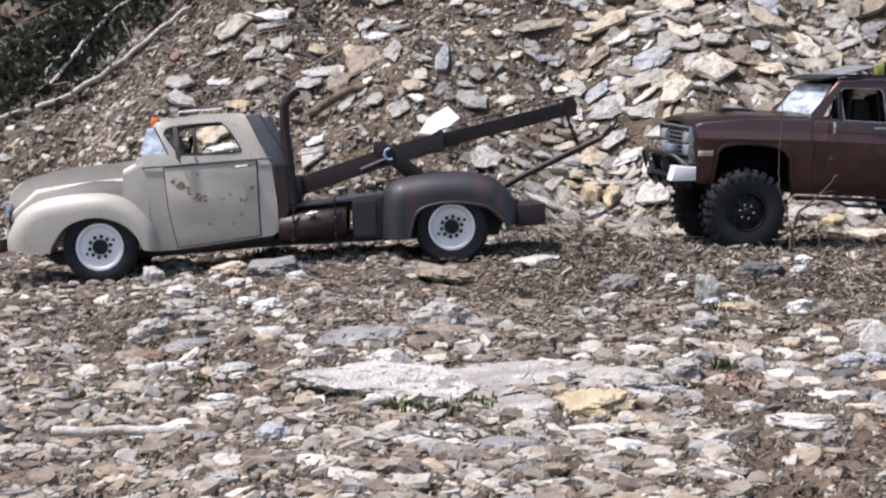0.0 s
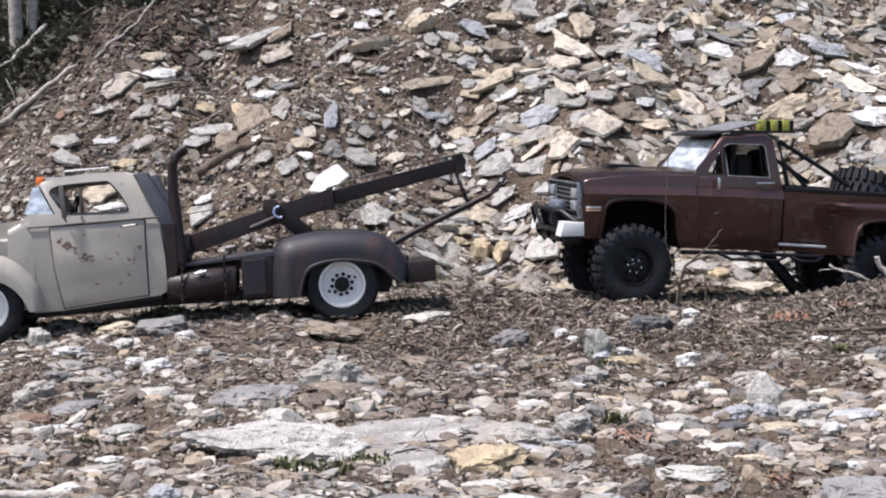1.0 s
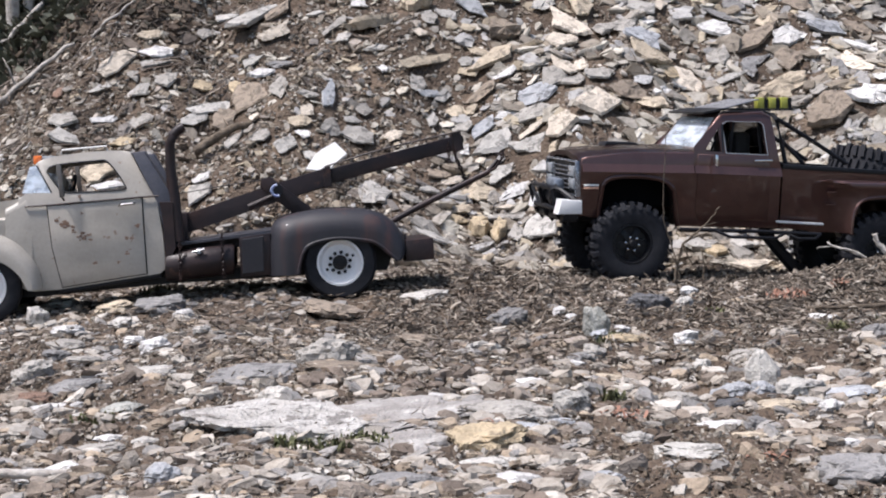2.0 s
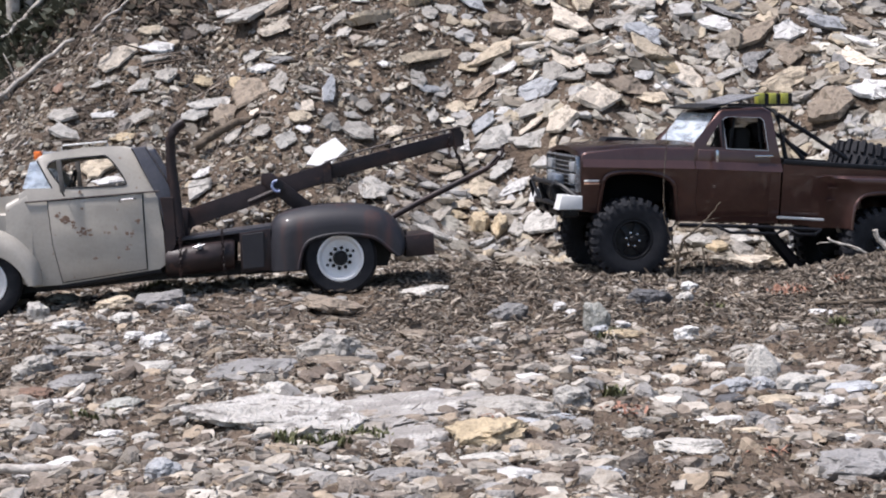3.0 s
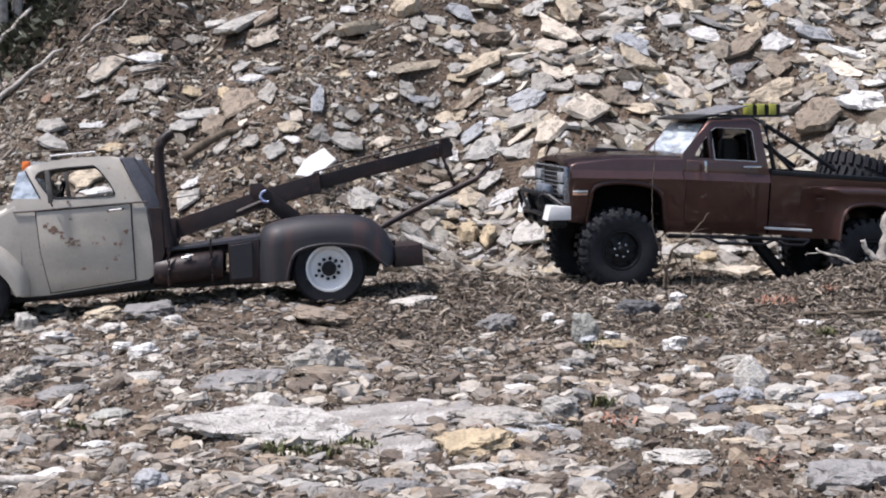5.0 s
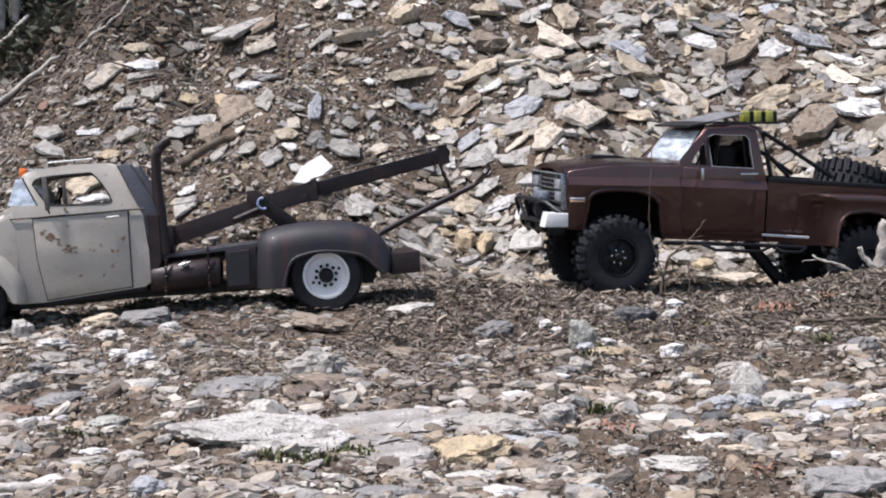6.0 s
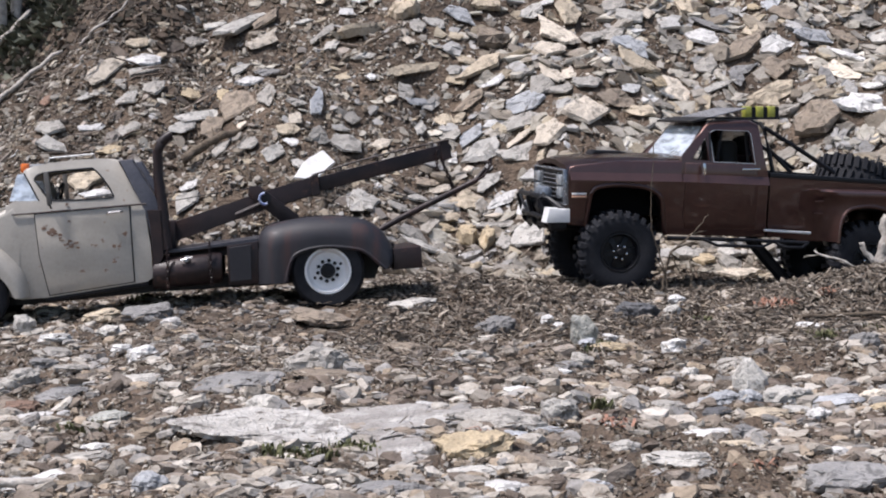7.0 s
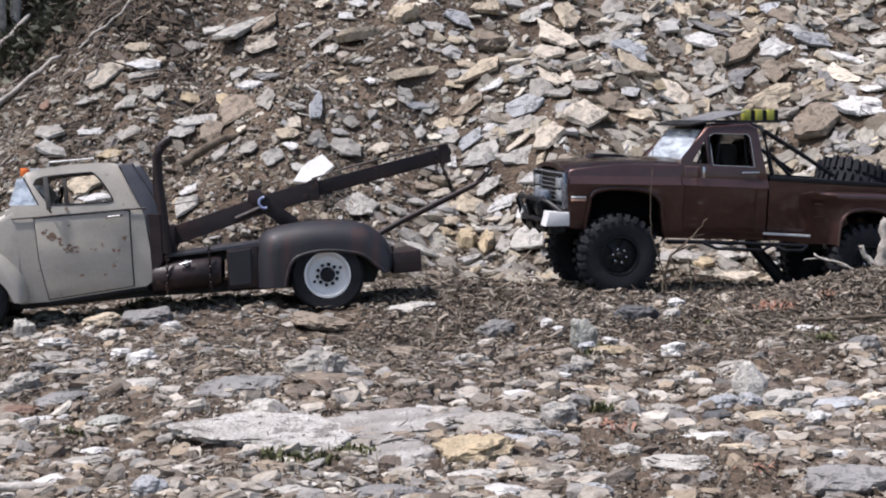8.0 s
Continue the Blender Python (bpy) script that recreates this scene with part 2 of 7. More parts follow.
def lump(r):
    """Corners and faces of one weathered pebble in a box of one by one by one: an uneven, knobbly, half angular lump."""
    bm = bmesh.new()
    bmesh.ops.create_icosphere(bm, subdivisions=2, radius=0.5)
    off = Vector((r.uniform(0, 50), r.uniform(0, 50), r.uniform(0, 50)))
    cuts = [(Vector((r.gauss(0, 1), r.gauss(0, 1), r.gauss(0, 0.7))).normalized(), r.uniform(0.24, 0.42)) for _ in range(7)]
    for q in bm.verts:
        p = q.co * (1 + 0.5 * noise.noise(q.co * 2.2 + off) + 0.3 * noise.noise(q.co * 5.5 + off))
        for n, far in cuts:
            over = p.dot(n) - far
            if over > 0:
                p -= n * over * 0.9
        q.co = p
    bmesh.ops.remove_doubles(bm, verts=bm.verts[:], dist=0.19)
    bm.verts.index_update()
    v = np.array([q.co[:] for q in bm.verts])
    f = [tuple(q.index for q in p.verts) for p in bm.faces]
    bm.free()
    return v / (v.max(0) - v.min(0)), f


kit_rng = random.Random(55)
PEBBLE_KIT = [lump(kit_rng) for k in range(60)]
STONE_KIT = [(np.array(v), f) for v, f in (broken(kit_rng, 5 + k % 4) for k in range(60))]
LARGE_KIT = [(np.array(v), f) for v, f in (broken(kit_rng, 6 + k % 4, 3) for k in range(40))]


def scatter(name, count, mat, place, size, flat, tilt, seed, label, sides=(5, 7), sink=0.25, rings=3, along=False, long=(0.45, 0.9), kit=None):
    """Many loose pieces as one mesh: place(r) gives x and y, size(r, x, y) the longest side or 0 for none; along: long sides lie across the slope."""
    r = random.Random(seed)
    vs, fs = [], []
    for _ in range(count):
        x, y = place(r)
        w = size(r, x, y)
        if w <= 0 or not is_free(x, y):
            continue
        d, t = w * r.uniform(*long), w * r.uniform(*flat)
        if rings == 3 and w > (0.009 if kit else 0.012):
            v, f = r.choice(kit or (LARGE_KIT if w > 0.03 else STONE_KIT))
            v = v * (w, d, t)
        else:
            v, f = stone_shape(r, w, d, t, r.randint(*sides))
            v = np.array(v)
        m = np.array(lie(x, y, r, tilt, r.gauss(0, 0.5) if along else r.uniform(0, 6.28), t * (0.5 - sink)))
        o = len(vs)
        vs += (v @ m[:3, :3].T + m[:3, 3]).tolist()
        fs += [tuple(i + o for i in q) for q in f]
    return tagged(link_mesh(name, vs, fs, mat), label, "rubble", kind="stuff")


def in_view(y_lo, y_hi, left=0.36, right=0.31):
    """A place picker over the wedge of land that the tripod looks at."""
    def pick(r):
        y = r.uniform(y_lo, y_hi)
        return r.uniform(-left * y - 0.05, right * y + 0.05), y
    return pick


def power(r, lo, hi, k):
    return lo * ((hi / lo) ** (r.random() ** k))


STONE_LABEL = {
    "cream": "cream-coloured flat broken stone slab", "white": "bright white angular broken stone", "tan": "tan flat broken sandstone slab",
    "ochre": "yellow-ochre blocky broken stone", "pale": "pale grey weathered stone slab", "blue": "pale blue-grey split stone slab",
    "grey": "dull grey broken stone slab", "brown": "brown-grey weathered stone slab", "slate": "blue-grey slaty stone slab",
    "dark": "dark charcoal rounded boulder", "moss": "grey-green lichen-covered upright stone", "rust": "rust-brown flat broken stone",
    "chalk": "chalky white flat face of bedrock", "mottled": "white and grey mottled flat face of bedrock"}
stone_rng = random.Random(77)
TAKEN = np.zeros((760, 620), bool)        # ground under the marked stones, in squares of 5 mm
TX, TY = np.meshgrid(np.arange(-1.6, 1.5, 0.005), np.arange(0.7, 4.5, 0.005))


def is_free(x, y):
    a, b = int((x + 1.6) / 0.005), int((y - 0.7) / 0.005)
    return not (0 <= a < 620 and 0 <= b < 760 and TAKEN[b, a])


def rough_stone(r, w, d, t):
    """One larger stone: a split slab with a ragged outline, ledges and an uneven broken skin."""
    v, f = broken(r, r.randint(5, 8), 4)
    bm = bmesh.new()
    bv = [bm.verts.new((p[0] * w, p[1] * d, p[2] * t)) for p in v]
    for q in f:
        bm.faces.new([bv[i] for i in q])
    bmesh.ops.triangulate(bm, faces=bm.faces[:])
    if w > 0.05:
        bmesh.ops.subdivide_edges(bm, edges=bm.edges[:], cuts=1, use_grid_fill=True)
    off = Vector((r.uniform(0, 50), r.uniform(0, 50), r.uniform(0, 50)))
    bm.normal_update()
    for q in bm.verts:
        k = noise.noise(q.co * (3.0 / w) + off) * 0.05 + noise.noise(q.co * (9.0 / w) + off) * 0.03
        q.co += q.normal * k * min(w, 3 * t)
    me = bpy.data.meshes.new("stone")
    bm.to_mesh(me)
    bm.free()
    return me


def weathered_stone(r, w, d, t):
    """One half-sunk weathered stone: a low rounded lump with ledges, pits and cracks."""
    bm = bmesh.new()
    bmesh.ops.create_icosphere(bm, subdivisions=5 if w > 0.10 else 4, radius=1.0)
    off = Vector((r.uniform(0, 50), r.uniform(0, 50), r.uniform(0, 50)))
    lean = r.uniform(-0.3, 0.3)
    for q in bm.verts:
        p = q.co.copy()
        k = 1 + 0.34 * noise.noise(p * 1.3 + off) + 0.16 * noise.noise(p * 3.1 + off) + 0.09 * noise.noise(p * 7.0 + off) + 0.035 * noise.noise(p * 17.0 + off) + 0.018 * noise.noise(p * 37.0 + off)
        flat = math.copysign(abs(p.z) ** (0.45 if w > 0.10 else 0.75), p.z)
        ledge = flat * k + 0.10 * noise.noise(Vector((p.x * 1.1, p.y * 1.1, flat * 5.0)) + off)
        q.co = Vector((p.x * k * w / 2, p.y * k * d / 2, (ledge + lean * p.x) * t * 0.75))
    me = bpy.data.meshes.new("stone")
    bm.to_mesh(me)
    bm.free()
    return me


def lay(where, tone, x, y, w, d, t, rot, tip=0):
    """One stone that stands out, lying on the heap or the pad; tip: degrees by which its front edge is lifted off the slope."""
    if where == "heap":
        me = rough_stone(stone_rng, w * 1.04, d * 1.04, t)
        m = lie(x, y, stone_rng, 0.07, 0, 0.006 + t * 0.1)
        m = m @ Matrix.Rotation(radians(-tip), 4, "X") @ Matrix.Rotation(radians(rot), 4, "Z")
    else:
        me = weathered_stone(stone_rng, w * 1.02, d * 1.05, t * 1.1)
        m = lie(x, y, stone_rng, 0.03, radians(rot), t * 0.24 + (0.005 if y > 1.6 else 0.0))
    me.materials.append(STONE[tone])
    c, s = math.cos(radians(rot)), math.sin(radians(rot))
    u, v = (TX - x) * c + (TY - y) * s, (TY - y) * c - (TX - x) * s
    reach = 0.36 if tone in ("chalk", "mottled") else 0.50
    TAKEN[(u / (reach * w)) ** 2 + (v / (reach * d)) ** 2 < 1] = True
    ob = new("stone", me)
    ob.matrix_world = m
    tagged(ob, STONE_LABEL[tone] + (" on the rubble bank" if where == "heap" else " on the gravel pad"), "stone", "stones of the " + where)


# stones that stand out on the heap
lay("heap", "cream", -0.563, 2.782, 0.089, 0.035, 0.007, 54)
lay("heap", "white", -0.507, 2.815, 0.068, 0.035, 0.007, 28)
# grey piece standing in for the shaded underside of the white stone above
lay("heap", "grey", -0.500, 2.784, 0.053, 0.022, 0.005, 21)
lay("heap", "tan", -0.523, 2.852, 0.043, 0.024, 0.005, 31)
lay("heap", "ochre", -0.418, 2.755, 0.032, 0.028, 0.006, 5)
lay("heap", "ochre", -0.368, 2.767, 0.019, 0.036, 0.005, 0)
lay("heap", "pale", -0.522, 2.731, 0.036, 0.032, 0.006, 0)
lay("heap", "grey", -0.535, 2.755, 0.021, 0.026, 0.005, 0)
lay("heap", "grey", -0.475, 2.741, 0.042, 0.039, 0.008, 24)
lay("heap", "pale", -0.400, 2.720, 0.083, 0.025, 0.005, 35)
lay("heap", "brown", -0.340, 2.731, 0.057, 0.070, 0.011, 10)
lay("heap", "grey", -0.286, 2.701, 0.033, 0.063, 0.007, 0)
lay("heap", "rust", -0.655, 2.743, 0.026, 0.027, 0.005, 24)
lay("heap", "pale", -0.585, 2.731, 0.038, 0.012, 0.005, 28)
lay("heap", "pale", -0.463, 2.966, 0.028, 0.012, 0.005, 20)
lay("heap", "tan", -0.488, 2.904, 0.025, 0.013, 0.005, 19)
lay("heap", "pale", -0.405, 2.965, 0.048, 0.027, 0.005, 36)
lay("heap", "grey", -0.434, 2.906, 0.036, 0.032, 0.006, 32)
lay("heap", "pale", -0.390, 2.923, 0.026, 0.021, 0.005, 0)
lay("heap", "pale", -0.353, 2.931, 0.149, 0.042, 0.012, 68, 8)
lay("heap", "brown", -0.311, 2.950, 0.091, 0.026, 0.010, 65)
lay("heap", "cream", -0.306, 2.888, 0.080, 0.030, 0.006, 58)
lay("heap", "pale", -0.341, 2.823, 0.040, 0.021, 0.005, 13)
lay("heap", "white", -0.326, 2.791, 0.048, 0.028, 0.006, 6)
lay("heap", "slate", -0.298, 2.817, 0.045, 0.017, 0.005, 0)
lay("heap", "blue", -0.204, 2.690, 0.023, 0.074, 0.005, 0)
lay("heap", "tan", -0.138, 2.900, 0.135, 0.040, 0.018, 36, 20)
lay("heap", "tan", -0.067, 2.942, 0.048, 0.052, 0.029, 50)
lay("heap", "grey", -0.210, 2.895, 0.021, 0.067, 0.005, -41)
lay("heap", "white", -0.169, 2.965, 0.030, 0.025, 0.005, 0)
lay("heap", "cream", -0.213, 2.982, 0.031, 0.019, 0.005, 13)
lay("heap", "white", -0.151, 3.002, 0.036, 0.020, 0.005, 17)
lay("heap", "pale", -0.118, 3.001, 0.014, 0.018, 0.005, 0)
lay("heap", "pale", -0.245, 2.943, 0.037, 0.012, 0.005, 13)
lay("heap", "pale", -0.191, 2.863, 0.027, 0.027, 0.005, 0)
lay("heap", "pale", -0.133, 2.826, 0.044, 0.017, 0.005, 0)
lay("heap", "tan", -0.044, 2.823, 0.120, 0.022, 0.005, 39)
lay("heap", "white", -0.122, 2.787, 0.019, 0.017, 0.005, 0)
lay("heap", "cream", -0.059, 2.860, 0.028, 0.023, 0.005, 15)
lay("heap", "pale", -0.016, 2.918, 0.040, 0.023, 0.005, 0)
lay("heap", "grey", -0.045, 2.901, 0.030, 0.037, 0.006, 0)
lay("heap", "grey", -0.062, 2.779, 0.032, 0.036, 0.006, 0)
lay("heap", "blue", -0.043, 2.777, 0.045, 0.017, 0.005, 20)
lay("heap", "pale", -0.022, 2.785, 0.037, 0.020, 0.005, 54)
lay("heap", "grey", -0.237, 2.671, 0.039, 0.018, 0.005, 8)
lay("heap", "tan", 0.075, 2.978, 0.054, 0.040, 0.016, 15)
lay("heap", "blue", 0.034, 2.947, 0.065, 0.032, 0.006, -21)
lay("heap", "brown", 0.084, 2.905, 0.058, 0.045, 0.022, -10, 12)
lay("heap", "pale", 0.159, 2.955, 0.054, 0.033, 0.007, 35)
lay("heap", "white", 0.185, 2.966, 0.024, 0.019, 0.005, 0)
lay("heap", "tan", 0.220, 2.958, 0.055, 0.052, 0.010, -43)
lay("heap", "cream", 0.192, 2.913, 0.098, 0.045, 0.009, -45)
lay("heap", "cream", 0.184, 2.867, 0.057, 0.047, 0.009, 6)
lay("heap", "grey", 0.262, 2.919, 0.048, 0.050, 0.010, -19)
lay("heap", "grey", 0.294, 2.914, 0.042, 0.042, 0.008, 37)
lay("heap", "grey", 0.309, 3.004, 0.048, 0.050, 0.010, -11)
lay("heap", "pale", 0.331, 2.952, 0.060, 0.038, 0.008, -43)
lay("heap", "cream", 0.365, 2.956, 0.024, 0.038, 0.005, 0)
lay("heap", "white", 0.341, 2.917, 0.028, 0.016, 0.005, 0)
lay("heap", "blue", 0.327, 2.882, 0.072, 0.049, 0.010, -25)
lay("heap", "tan", 0.332, 2.841, 0.082, 0.076, 0.015, -14)
lay("heap", "ochre", 0.358, 2.836, 0.057, 0.040, 0.008, -29)
lay("heap", "cream", 0.388, 2.839, 0.075, 0.054, 0.011, -7)
lay("heap", "tan", 0.063, 2.829, 0.090, 0.046, 0.009, 33)
lay("heap", "tan", 0.038, 2.858, 0.046, 0.018, 0.005, -29)
lay("heap", "pale", 0.019, 2.842, 0.027, 0.019, 0.005, 0)
lay("heap", "white", 0.085, 2.791, 0.045, 0.016, 0.005, 29)
lay("heap", "brown", 0.043, 2.782, 0.067, 0.028, 0.006, 7)
lay("heap", "blue", 0.136, 2.746, 0.074, 0.046, 0.009, -9)
lay("heap", "grey", 0.164, 2.766, 0.044, 0.056, 0.009, 0)
lay("heap", "cream", 0.179, 2.790, 0.028, 0.070, 0.006, 35)
lay("heap", "cream", 0.210, 2.786, 0.027, 0.041, 0.005, 0)
lay("heap", "grey", 0.195, 2.742, 0.045, 0.037, 0.007, 20)
lay("heap", "grey", 0.240, 2.757, 0.052, 0.038, 0.008, 22)
lay("heap", "cream", 0.226, 2.665, 0.087, 0.068, 0.014, 39)
lay("heap", "brown", 0.284, 2.731, 0.068, 0.044, 0.009, 0)
lay("heap", "white", 0.314, 2.757, 0.045, 0.020, 0.005, 34)
lay("heap", "tan", 0.319, 2.711, 0.056, 0.036, 0.007, 8)
lay("heap", "tan", 0.432, 3.002, 0.037, 0.047, 0.007, 0)
lay("heap", "slate", 0.498, 3.007, 0.043, 0.050, 0.009, 36)
lay("heap", "pale", 0.522, 3.017, 0.033, 0.021, 0.005, 0)
lay("heap", "blue", 0.589, 3.004, 0.048, 0.031, 0.006, 47)
lay("heap", "ochre", 0.559, 3.010, 0.023, 0.021, 0.005, 0)
lay("heap", "brown", 0.604, 2.977, 0.058, 0.044, 0.009, 0)
lay("heap", "slate", 0.477, 2.961, 0.086, 0.024, 0.005, -24)
lay("heap", "white", 0.461, 2.927, 0.076, 0.041, 0.008, -40)
lay("heap", "brown", 0.521, 2.902, 0.109, 0.038, 0.013, 33)
lay("heap", "white", 0.579, 2.897, 0.061, 0.045, 0.009, 0)
lay("heap", "blue", 0.652, 2.939, 0.101, 0.056, 0.011, 40)
lay("heap", "tan", 0.542, 2.937, 0.031, 0.037, 0.006, 0)
lay("heap", "grey", 0.454, 2.873, 0.040, 0.046, 0.008, 0)
lay("heap", "slate", 0.517, 2.865, 0.067, 0.024, 0.005, 37)
lay("heap", "pale", 0.470, 2.823, 0.064, 0.017, 0.005, 24)
lay("heap", "slate", 0.502, 2.842, 0.030, 0.030, 0.006, 0)
lay("heap", "brown", 0.578, 2.859, 0.055, 0.053, 0.011, 14)
lay("heap", "tan", 0.551, 2.819, 0.093, 0.046, 0.014, 3)
lay("heap", "white", 0.699, 2.883, 0.078, 0.035, 0.007, -36)
lay("heap", "cream", 0.677, 2.823, 0.080, 0.032, 0.006, -65)
lay("heap", "slate", 0.646, 2.816, 0.030, 0.062, 0.006, 0)
lay("heap", "white", 0.680, 2.713, 0.092, 0.049, 0.010, -12)
lay("heap", "brown", 0.609, 2.701, 0.080, 0.081, 0.024, -8)
lay("heap", "white", 0.708, 2.741, 0.041, 0.015, 0.005, -29)
lay("heap", "grey", 0.612, 2.768, 0.041, 0.040, 0.008, 0)
lay("heap", "grey", 0.763, 3.024, 0.062, 0.032, 0.006, -18)
lay("heap", "pale", 0.783, 2.985, 0.038, 0.044, 0.008, 0)
lay("heap", "grey", 0.633, 2.960, 0.048, 0.033, 0.007, 44)
lay("heap", "brown", 0.718, 2.986, 0.055, 0.037, 0.007, -20)
lay("heap", "grey", -0.631, 2.658, 0.048, 0.036, 0.007, 17)
lay("heap", "white", -0.569, 2.684, 0.045, 0.015, 0.005, 22)
lay("heap", "pale", -0.619, 2.622, 0.052, 0.035, 0.007, 0)
lay("heap", "ochre", -0.531, 2.630, 0.046, 0.026, 0.005, 9)
lay("heap", "tan", -0.552, 2.556, 0.057, 0.048, 0.010, 14)
lay("heap", "white", -0.533, 2.529, 0.054, 0.021, 0.005, 14)
lay("heap", "grey", -0.512, 2.672, 0.053, 0.030, 0.006, 16)
lay("heap", "pale", -0.423, 2.692, 0.053, 0.024, 0.005, 37)
lay("heap", "brown", -0.374, 2.698, 0.048, 0.052, 0.010, 17)
lay("heap", "pale", -0.396, 2.537, 0.049, 0.039, 0.008, 24)
lay("heap", "white", -0.396, 2.564, 0.032, 0.022, 0.005, 0)
lay("heap", "grey", -0.351, 2.627, 0.041, 0.035, 0.007, 25)
lay("heap", "cream", -0.323, 2.662, 0.018, 0.019, 0.005, 0)
lay("heap", "cream", -0.235, 2.644, 0.024, 0.023, 0.005, 39)
lay("heap", "tan", -0.246, 2.626, 0.038, 0.028, 0.006, 0)
lay("heap", "grey", -0.194, 2.636, 0.038, 0.037, 0.007, 0)
lay("heap", "grey", -0.153, 2.653, 0.054, 0.039, 0.008, -16)
lay("heap", "pale", -0.165, 2.673, 0.033, 0.015, 0.005, 25)
lay("heap", "white", -0.241, 2.606, 0.027, 0.017, 0.005, -14)
lay("heap", "pale", -0.265, 2.587, 0.035, 0.028, 0.006, 20)
lay("heap", "grey", -0.307, 2.606, 0.036, 0.030, 0.006, 31)
lay("heap", "pale", -0.225, 2.570, 0.027, 0.023, 0.005, 0)
lay("heap", "pale", -0.112, 2.608, 0.041, 0.021, 0.005, -7)
lay("heap", "white", -0.101, 2.572, 0.014, 0.028, 0.005, 0)
lay("heap", "pale", -0.122, 2.516, 0.052, 0.064, 0.010, 0)
lay("heap", "grey", -0.148, 2.701, 0.028, 0.029, 0.006, 0)
lay("heap", "cream", -0.101, 2.669, 0.046, 0.020, 0.005, 26)
lay("heap", "pale", -0.037, 2.734, 0.021, 0.046, 0.005, 0)
lay("heap", "grey", 0.014, 2.734, 0.037, 0.034, 0.007, 31)
lay("heap", "tan", 0.004, 2.769, 0.040, 0.027, 0.005, 0)
lay("heap", "tan", 0.029, 2.763, 0.024, 0.021, 0.005, 0)
lay("heap", "blue", 0.046, 2.713, 0.063, 0.032, 0.006, 55)
lay("heap", "pale", 0.060, 2.675, 0.088, 0.040, 0.008, 40)
lay("heap", "white", 0.013, 2.673, 0.020, 0.027, 0.005, 0)
lay("heap", "pale", 0.117, 2.657, 0.066, 0.041, 0.008, -6)
lay("heap", "cream", 0.166, 2.644, 0.056, 0.060, 0.011, 17)
lay("heap", "white", 0.083, 2.724, 0.039, 0.020, 0.005, 0)
lay("heap", "grey", 0.129, 2.713, 0.067, 0.035, 0.007, 0)
lay("heap", "cream", 0.128, 2.685, 0.062, 0.016, 0.005, 12)
lay("heap", "tan", 0.156, 2.619, 0.027, 0.019, 0.005, 43)
lay("heap", "slate", -0.014, 2.659, 0.038, 0.025, 0.005, 0)
lay("heap", "cream", -0.001, 2.615, 0.046, 0.015, 0.005, 29)
lay("heap", "brown", -0.023, 2.622, 0.048, 0.024, 0.005, 16)
lay("heap", "cream", 0.040, 2.648, 0.020, 0.019, 0.005, 0)
lay("heap", "pale", 0.071, 2.631, 0.053, 0.029, 0.006, 51)
lay("heap", "white", 0.094, 2.598, 0.060, 0.023, 0.005, 18)
lay("heap", "tan", 0.037, 2.599, 0.054, 0.043, 0.009, 0)
lay("heap", "pale", -0.041, 2.578, 0.038, 0.017, 0.005, 18)
lay("heap", "grey", -0.066, 2.525, 0.041, 0.024, 0.005, 16)
lay("heap", "tan", 0.004, 2.559, 0.049, 0.021, 0.005, 26)
lay("heap", "ochre", 0.001, 2.535, 0.043, 0.025, 0.005, 15)
lay("heap", "grey", 0.075, 2.549, 0.072, 0.018, 0.005, -4)
lay("heap", "cream", 0.079, 2.573, 0.032, 0.013, 0.005, 0)
lay("heap", "ochre", 0.039, 2.515, 0.036, 0.055, 0.029, 0)
lay("heap", "ochre", 0.066, 2.499, 0.028, 0.062, 0.022, 0)
lay("heap", "grey", 0.093, 2.488, 0.026, 0.055, 0.005, 0)
lay("heap", "pale", 0.128, 2.497, 0.052, 0.068, 0.010, 0)
lay("heap", "grey", -0.043, 2.480, 0.053, 0.033, 0.007, -8)
lay("heap", "pale", -0.031, 2.468, 0.077, 0.032, 0.006, 4)
lay("heap", "cream", 0.420, 2.345, 0.076, 0.039, 0.008, 0)
lay("heap", "pale", 0.357, 2.387, 0.052, 0.048, 0.010, 0)
lay("heap", "ochre", 0.375, 2.373, 0.038, 0.042, 0.008, 0)
lay("heap", "pale", 0.423, 2.403, 0.044, 0.033, 0.007, 0)
lay("heap", "grey", 0.416, 2.373, 0.035, 0.036, 0.007, 0)
# stones that stand out on the pad, the three flat faces of bedrock first
lay("pad", "chalk", -0.136, 1.298, 0.132, 0.135, 0.0070, 4)
lay("pad", "mottled", -0.042, 1.318, 0.120, 0.095, 0.0062, -3)
lay("pad", "mottled", -0.036, 1.234, 0.080, 0.056, 0.0050, 6)
lay("pad", "slate", -0.344, 1.914, 0.059, 0.047, 0.012, 0)
lay("pad", "tan", -0.400, 1.921, 0.042, 0.033, 0.009, 0)
lay("pad", "pale", -0.486, 1.893, 0.023, 0.018, 0.016, 0)
lay("pad", "moss", -0.485, 2.015, 0.038, 0.031, 0.008, 0)
lay("pad", "white", -0.422, 1.774, 0.035, 0.028, 0.006, 0)
lay("pad", "pale", -0.370, 1.808, 0.029, 0.023, 0.007, 0)
lay("pad", "white", -0.298, 1.616, 0.028, 0.023, 0.011, 0)
lay("pad", "white", -0.334, 1.696, 0.022, 0.017, 0.005, 0)
lay("pad", "pale", -0.263, 1.689, 0.021, 0.017, 0.006, 0)
lay("pad", "white", -0.308, 1.849, 0.023, 0.019, 0.006, 0)
lay("pad", "grey", -0.405, 1.690, 0.037, 0.030, 0.004, 0)
